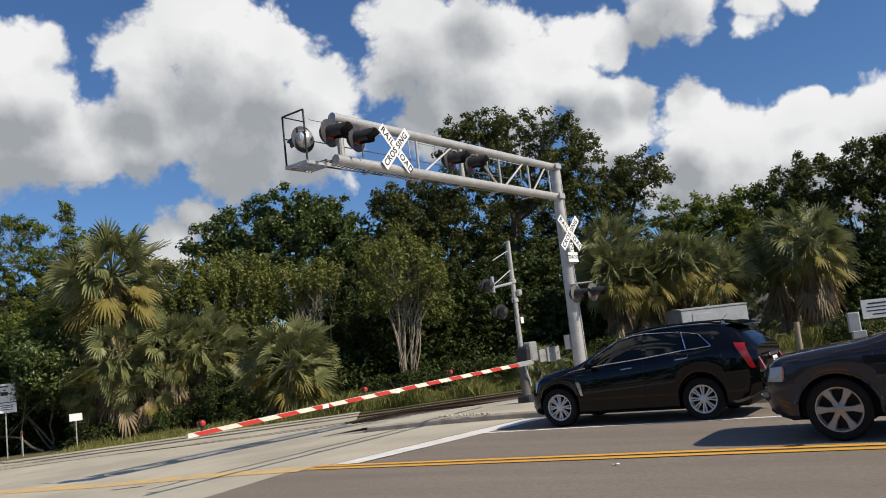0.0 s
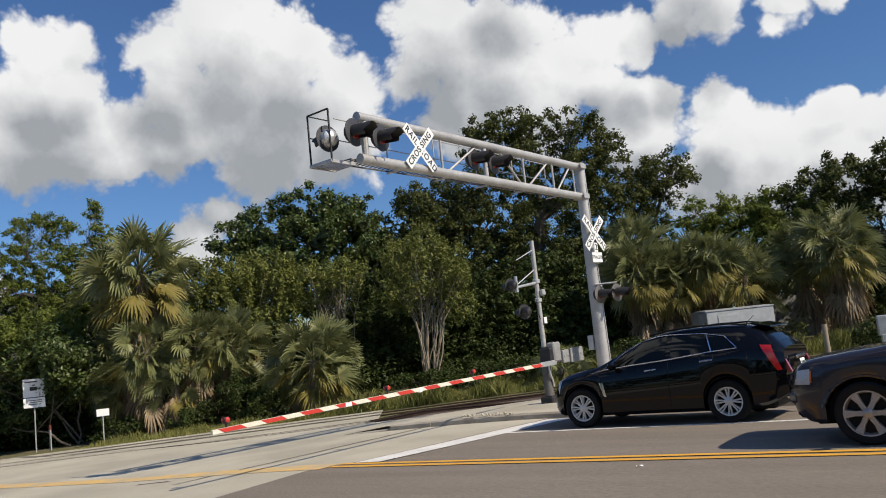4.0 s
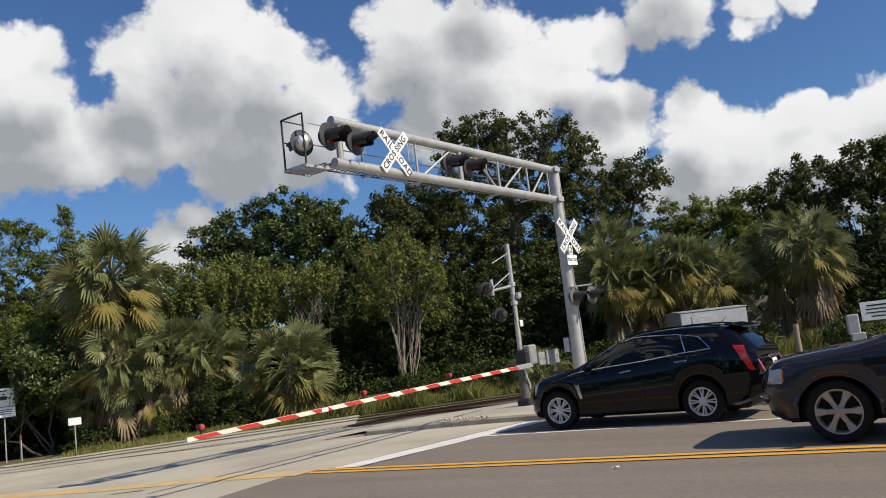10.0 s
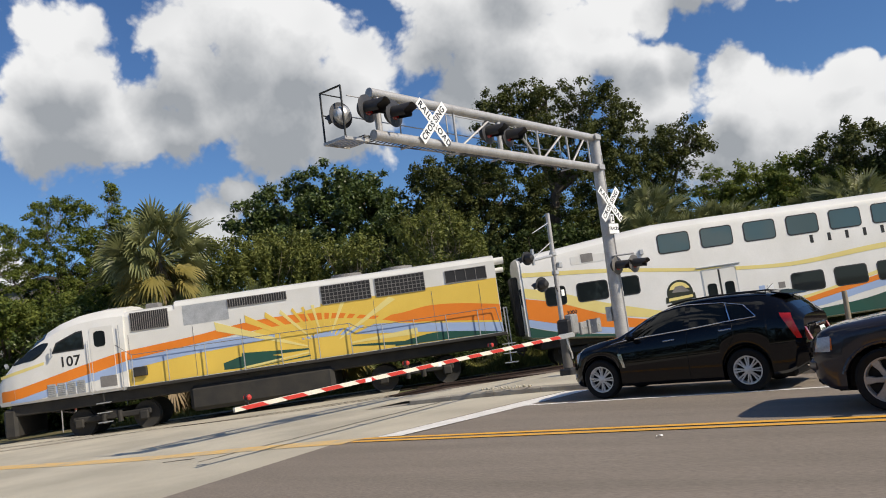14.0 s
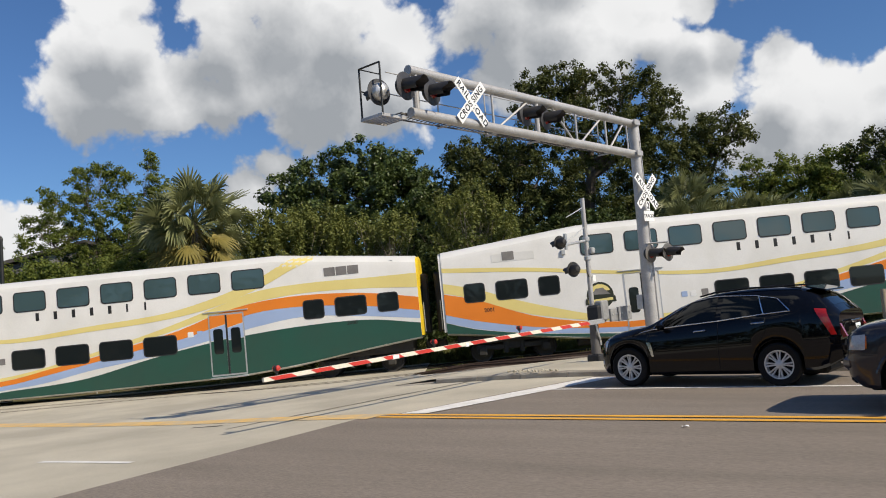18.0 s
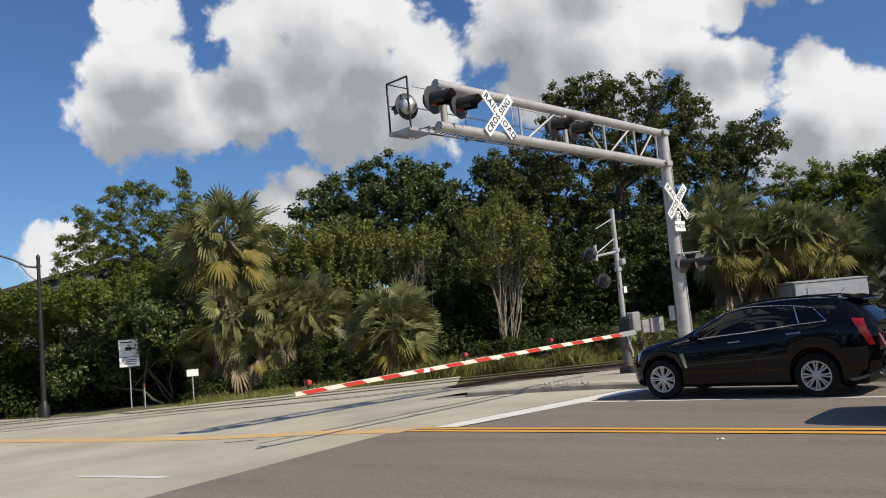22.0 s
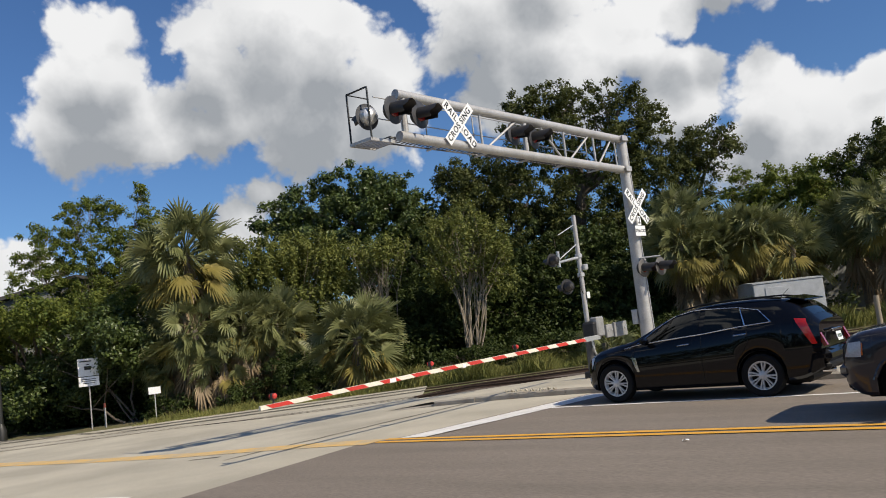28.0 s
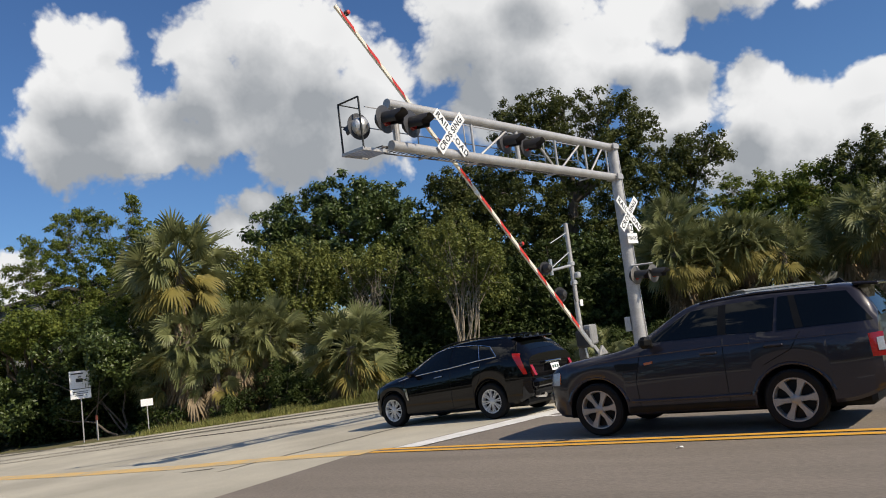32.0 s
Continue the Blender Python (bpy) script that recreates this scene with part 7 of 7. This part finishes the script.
tree("shade_tree", -40.0, 27.6, [(-40.3, 27.6, 6.6, 1.9, 1.4), (-41.6, 25.8, 5.8, 2.0, 1.2), (-38.4, 28.6, 6.4, 2.2, 1.8), (-36.4, 29.4, 5.6, 2.2, 2.0), (-38.5, 28.0, 4.0, 2.6, 2.0), (-41.6, 25.5, 3.6, 2.4, 2.0)], "dark leafy tree behind the signs", SHRUBLEAF, 110, 0.095)
tree("green_bush_tree", -33.4, 22.7, [(-33.0, 22.3, 3.3, 0.95, 1.0), (-32.75, 21.2, 3.5, 0.8, 0.85), (-33.1, 21.3, 2.8, 0.5, 0.7), (-34.6, 22.2, 3.9, 1.1, 0.9), (-36.0, 21.6, 3.2, 1.2, 1.0), (-36.2, 21.9, 1.4, 1.3, 1.3), (-38.4, 20.9, 1.3, 1.5, 1.3), (-33.2, 22.0, 2.5, 0.85, 0.8), (-33.6, 22.9, 2.2, 1.2, 1.2), (-32.6, 23.2, 2.6, 1.1, 1.1), (-34.6, 23.6, 2.9, 1.2, 1.1)], "dark green leafy bush behind the road signs", DARKLEAF, 150, 0.085, trunk_r=0.06, stems=4, category="shrub")
tree("broadleaf_tree", -31.8, 37.2, [(-33.6, 35.7, 10.0, 2.4, 1.4), (-31.4, 37.6, 10.7, 2.3, 1.6), (-29.8, 38.9, 10.0, 1.7, 1.8), (-28.8, 39.6, 8.0, 1.5, 2.1), (-31.2, 37.8, 8.5, 4.0, 2.0), (-34.9, 34.4, 9.1, 1.4, 0.7), (-32.3, 36.8, 6.6, 4.4, 2.4), (-27.6, 40.6, 6.6, 2.2, 2.4)], "large dark green tree with dense glossy foliage", DARKLEAF, 125, 0.115, per=1.3, tuft=0.46, even=0.26, trunk_r=0.32, aspect=0.6)
tree("crape_myrtle", -29.3, 29.5, [(-29.5, 29.4, 6.4, 1.9, 1.3), (-28.6, 30.4, 5.9, 1.8, 1.5), (-30.1, 28.8, 5.5, 1.7, 1.7), (-29.1, 29.9, 4.2, 2.2, 1.4), (-31.6, 28.6, 5.9, 1.2, 1.7)], "dense green small-leaved tree with pale stems", MYRTLELEAF, 170, 0.078, per=3.0, tuft=0.26, tall=1.7, even=0.2, stems=16, bark=PALEBARK, trunk_r=0.024)
tree("crape_myrtle", -25.7, 32.0, [(-26.0, 31.7, 5.9, 1.5, 0.9), (-25.1, 32.4, 6.0, 1.0, 0.8), (-26.8, 31.1, 5.6, 1.1, 1.0)], "small-leaved tree with many pale bare stems", MYRTLELEAF, 125, 0.076, per=3.0, tuft=0.24, tall=1.7, even=0.22, stems=20, bark=PALEBARK, trunk_r=0.034)
tree("crape_myrtle", -21.1, 32.7, [(-20.9, 32.9, 6.9, 1.2, 1.0), (-21.9, 32.3, 6.3, 1.1, 1.1), (-19.8, 33.6, 5.6, 1.1, 1.2), (-20.9, 32.9, 5.5, 1.9, 1.1), (-21.9, 32.3, 4.6, 1.0, 0.9), (-19.7, 33.6, 4.2, 0.9, 1.3)], "slender small-leaved tree with many pale bare stems", MYRTLELEAF, 115, 0.076, per=3.0, tuft=0.24, tall=1.8, even=0.22, stems=24, bark=PALEBARK, trunk_r=0.036)
tree("live_oak", -20.6, 44.2, [(-21.8, 43.9, 14.4, 2.1, 1.6), (-19.7, 44.9, 14.6, 1.8, 1.1), (-17.3, 45.9, 13.7, 1.9, 1.4), (-15.9, 46.4, 12.1, 1.4, 1.3), (-21.2, 44.2, 12.5, 2.7, 1.6), (-18.4, 45.4, 11.3, 2.6, 1.8)], "tall spreading live oak with airy branches", OAKLEAF, 120, 0.09, per=2.6, tuft=0.34, even=0.28, trunk_r=0.42, fork=0.55)
tree("live_oak", -23.9, 42.7, [(-24.8, 42.2, 10.5, 3.2, 1.9), (-26.4, 41.3, 10.0, 1.6, 2.1), (-22.5, 43.5, 9.5, 3.4, 2.4), (-23.7, 42.9, 6.8, 3.8, 2.4), (-25.8, 40.6, 7.2, 2.6, 2.4)], "live oak with dense dark lower branches", OAKLEAF, 120, 0.095, per=2.2, tuft=0.38, even=0.22, trunk_r=0.34)
tree("live_oak", -18.4, 45.0, [(-19.6, 44.9, 8.0, 3.4, 2.7), (-21.2, 44.2, 4.4, 4.1, 2.7), (-18.0, 45.6, 5.4, 2.6, 3.0), (-16.2, 46.0, 8.6, 2.0, 2.6)], "live oak with dense dark lower branches", OAKLEAF, 140, 0.08, per=1.9, tuft=0.38, even=0.22, trunk_r=0.34)
tree("live_oak", -14.8, 48.6, [(-13.7, 49.1, 11.2, 2.0, 1.2), (-12.4, 49.5, 11.1, 1.0, 0.9), (-15.6, 48.6, 9.6, 2.1, 1.6), (-14.8, 48.8, 10.4, 1.7, 1.1), (-15.0, 48.8, 7.0, 2.2, 2.2)], "live oak with a leaning open crown", OAKLEAF, 130, 0.085, per=1.9, tuft=0.38, even=0.3, trunk_r=0.28, fork=0.6)
tree("broadleaf_tree", -9.5, 54.6, [(-12.7, 54.5, 8.8, 2.1, 1.3), (-10.3, 55.0, 8.2, 2.2, 1.5), (-7.9, 55.4, 8.3, 2.2, 1.6), (-6.6, 55.6, 6.1, 3.9, 2.5), (-10.9, 54.9, 6.0, 4.1, 2.4)], "leafy yellow-green tree behind the palms", LIGHTLEAF, 90, 0.105, per=1.4)
tree("broadleaf_tree", -2.5, 55.9, [(-5.8, 55.7, 9.1, 2.1, 1.6), (-3.5, 55.9, 9.5, 2.3, 1.9), (-1.2, 56.0, 9.8, 2.1, 2.1), (-2.2, 56.0, 6.1, 3.3, 3.1), (1.0, 56.0, 8.6, 2.7, 2.7), (3.4, 55.9, 8.1, 2.6, 2.9), (2.0, 56.0, 5.0, 4.2, 3.0)], "dark dense tree at the end of the tracks", OAKLEAF, 90, 0.11, per=1.4)
# undergrowth in dark leaves deepens the shade below the crowns
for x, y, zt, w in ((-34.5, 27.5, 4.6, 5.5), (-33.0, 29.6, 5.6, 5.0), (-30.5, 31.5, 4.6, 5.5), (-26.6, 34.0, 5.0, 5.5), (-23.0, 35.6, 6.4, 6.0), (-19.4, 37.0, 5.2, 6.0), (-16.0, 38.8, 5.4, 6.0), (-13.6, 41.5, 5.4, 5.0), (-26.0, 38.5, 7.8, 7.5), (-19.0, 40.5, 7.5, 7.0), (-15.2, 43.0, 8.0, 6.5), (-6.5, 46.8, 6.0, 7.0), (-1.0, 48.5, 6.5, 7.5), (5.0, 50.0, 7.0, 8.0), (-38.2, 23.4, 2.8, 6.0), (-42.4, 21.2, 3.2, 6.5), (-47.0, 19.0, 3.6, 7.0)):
    shrub("undergrowth", x, y, zt, w, "dark tangled shrubs filling in the shade under the trees", SHRUBLEAF, 75, 0.09)
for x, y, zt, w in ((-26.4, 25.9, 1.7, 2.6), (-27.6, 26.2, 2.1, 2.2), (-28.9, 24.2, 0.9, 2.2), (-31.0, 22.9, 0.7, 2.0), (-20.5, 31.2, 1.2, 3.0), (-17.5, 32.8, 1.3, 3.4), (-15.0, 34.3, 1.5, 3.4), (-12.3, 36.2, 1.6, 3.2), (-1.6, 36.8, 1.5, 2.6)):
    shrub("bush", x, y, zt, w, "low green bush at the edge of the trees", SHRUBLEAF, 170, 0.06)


def woods(name, spots, count, size, label, material):
    # a dense band of far foliage: spots of (along, length, offset, depth, low, high)
    cs, rs = [], []
    for s0, ln, o0, dp, lo, hi in spots:
        for i in range(int(ln * 2.2)):
            s, o = s0 + rng.random() * ln, o0 + rng.random() * dp
            x, y = TRACK.x + TDIR.x * s + TNOR.x * o, TRACK.y + TDIR.y * s + TNOR.y * o
            top = hi * (0.75 + 0.35 * noise.noise((s * 0.22, o * 0.3, 2.0)))
            z = ground_z(x, y) + rng.uniform(lo, top)
            r = rng.uniform(0.7, 1.5)
            cs.append((x, y, z))
            rs.append((r, r, r * 0.8))
    ob = new(name, leaf_mesh(name, leaves(cs, rs, count, size, shell=0.2), material))
    return tagged(ob, label, "woods", kind="stuff")


woods("background_woods", [(-30, 32, 15.5, 3, 0.0, 7.0), (-70, 62, 14, 6, 0.0, 5.2), (-14, 90, 17, 6, 0.0, 8.5), (-45, 45, 11.5, 3, 0.0, 4.0), (-8, 26, 12, 4, 0.0, 8.0)], 180000, 0.12, "dense dark woods behind the trackside trees", DARKLEAF)
# dark-leaved filler where the ground under the canopy lies in shade
woods("undergrowth_thicket", [(-20, 20, 8.0, 2.0, 0.0, 3.0), (0, 40, 8.0, 2.0, 0.0, 2.6), (-60, 36, 10.5, 3.0, 0.0, 3.0), (-36, 24, 6.2, 2.6, 0.0, 2.6)], 84000, 0.09, "thicket of dark leaves filling in the shade under the trackside trees", SHRUBLEAF)


# unseen woods added behind the camera, to darken reflections in the car paint
def unseen_woods():
    cs, rs = [], []
    for i in range(420):
        x, z, r = rng.uniform(-90, 90), rng.uniform(0, 9), rng.uniform(1.2, 2.6)
        cs.append((x, -24 - rng.random() * 5, z * (0.8 + 0.3 * noise.noise((x * 0.08, 0, 0)))))
        rs.append((r, r, r))
    ob = new("roadside_woods", leaf_mesh("roadside_woods", leaves(cs, rs, 45000, 0.3, shell=0.2), DARKLEAF))
    return tagged(ob, "unseen dark woods added behind the camera for reflections", "woods", kind="stuff")


unseen_woods()


def grass(name, spots, count, hgt, label):
    base = rng.random((count, 2))
    i = rng.integers(len(spots), size=count)
    sp = np.array(spots)
    s = sp[i, 0] + base[:, 0] * sp[i, 1]
    o = sp[i, 2] + base[:, 1] * sp[i, 3]
    x = TRACK.x + TDIR.x * s + TNOR.x * o
    y = TRACK.y + TDIR.y * s + TNOR.y * o
    z = np.array([ground_z(a, b) - 0.06 for a, b in zip(x, y)])
    p = np.stack([x, y, z], 1)
    a = rng.random(count) * 2 * math.pi
    side = np.stack([np.cos(a), np.sin(a), 0 * a], 1)
    lean = rng.normal(size=(count, 3)) * 0.3
    h = hgt * (0.4 + rng.random(count) ** 1.5 * 1.1) * (0.7 + 0.5 * np.sin(x * 1.3) * np.cos(y * 0.9 + x))
    top = p + np.stack([lean[:, 0] * h, lean[:, 1] * h, h], 1)
    mid = p + (top - p) * 0.55 - np.stack([lean[:, 0] * h * 0.15, lean[:, 1] * h * 0.15, 0 * h], 1)
    w = 0.012
    v = np.stack([p - side * w, mid - side * w, top, mid + side * w], 1).reshape(-1, 3)
    ob = new(name, leaf_mesh(name, v, GRASSLEAF))
    return tagged(ob, label, "grass", kind="stuff")


grass("tall_grass", [(-2, 32, 1.9, 3.2), (-2, 16, 2.2, 2.2)], 42000, 0.66, "tall uneven dry and green grass on the bank behind the tracks")
grass("verge_grass", [(-12, 12, 1.9, 1.6), (-11, 13, 2.0, 2.2)], 8000, 0.28, "short green verge grass beside the tracks")
grass("track_grass", [(1.5, 30, -2.3, 0.5), (6, 30, -7.5, 1.2)], 4000, 0.22, "thin weeds beside the rails")


# house beyond the trees
hd = Vector((-55.5, 33.9, 0)).normalized()
t = thing("house", Matrix.Translation(gp(-55.5, 33.9)) @ Matrix.Rotation(math.atan2(hd.y, hd.x), 4, "Z"), "low house with a dark shingled gable roof behind trees", "house")
hb = gp(-55.5, 33.9).z
part("wall", Geo().prism([(-10.5, -0.3), (10.5, -0.3), (10.5, 6.1 - hb), (0, 8.6 - hb), (-10.5, 6.1 - hb)], 0.0, 9.0, lambda a, b, d: (d, a, b)), WALLCONC, t, smooth=0)
for e in (-1, 1):
    part("roof", Geo().prism([(0, 8.75 - hb), (0, 9.0 - hb), (e * 11.4, 6.2 - hb), (e * 11.4, 5.95 - hb)], -0.6, 9.6, lambda a, b, d: (d, a, b)), SHINGLE, t, smooth=0)

# ---- what moves ----
def motions():
    for ob, off in TRAIN:
        rows = []
        for t in spaced(0, 32, 32):
            a = curve_through([(0, 275.0), (13, 85.7), (14.5, 63.9), (16.5, 35.3), (19, 0.0), (20.5, -20.8), (32, -178.0)], t) + off
            p = TRACK + TDIR * a
            front, back = track_z(a - 8), track_z(a + 8)
            rows.append((t, pose(p.x, p.y, (front + back) / 2, 0, -math.degrees(math.atan((back - front) / 16)), 33.9)))
        walk(ob, rows)
    drive(crossover_car, crossover_wheels, 0.37, -4.72, 15.70, -5.0, [(0, 0.0), (23.0, 0.0), (23.5, 0.03), (24, 0.1), (24.5, 0.18), (25, 0.225), (25.5, 0.23), (28.5, 0.23), (29, 0.25), (29.5, 0.34), (30, 0.76), (30.5, 1.43), (31, 2.35), (31.5, 3.72), (32, 5.56)])
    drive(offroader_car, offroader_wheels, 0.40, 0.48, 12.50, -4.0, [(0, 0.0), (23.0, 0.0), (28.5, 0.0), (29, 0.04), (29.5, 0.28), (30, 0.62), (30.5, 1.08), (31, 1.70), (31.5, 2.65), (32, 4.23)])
    walk(arm, [(t, pose(ARM.x, ARM.y, ARM.z, 0, -a, 0)) for t, a in ((0, -1.2), (27.5, -1.2), (28.1, -1.1), (28.5, 3.0), (29, 9.7), (29.5, 16.7), (30, 22.7), (30.5, 28.6), (31, 34.4), (31.5, 39.0), (32, 43.0))])


motions()
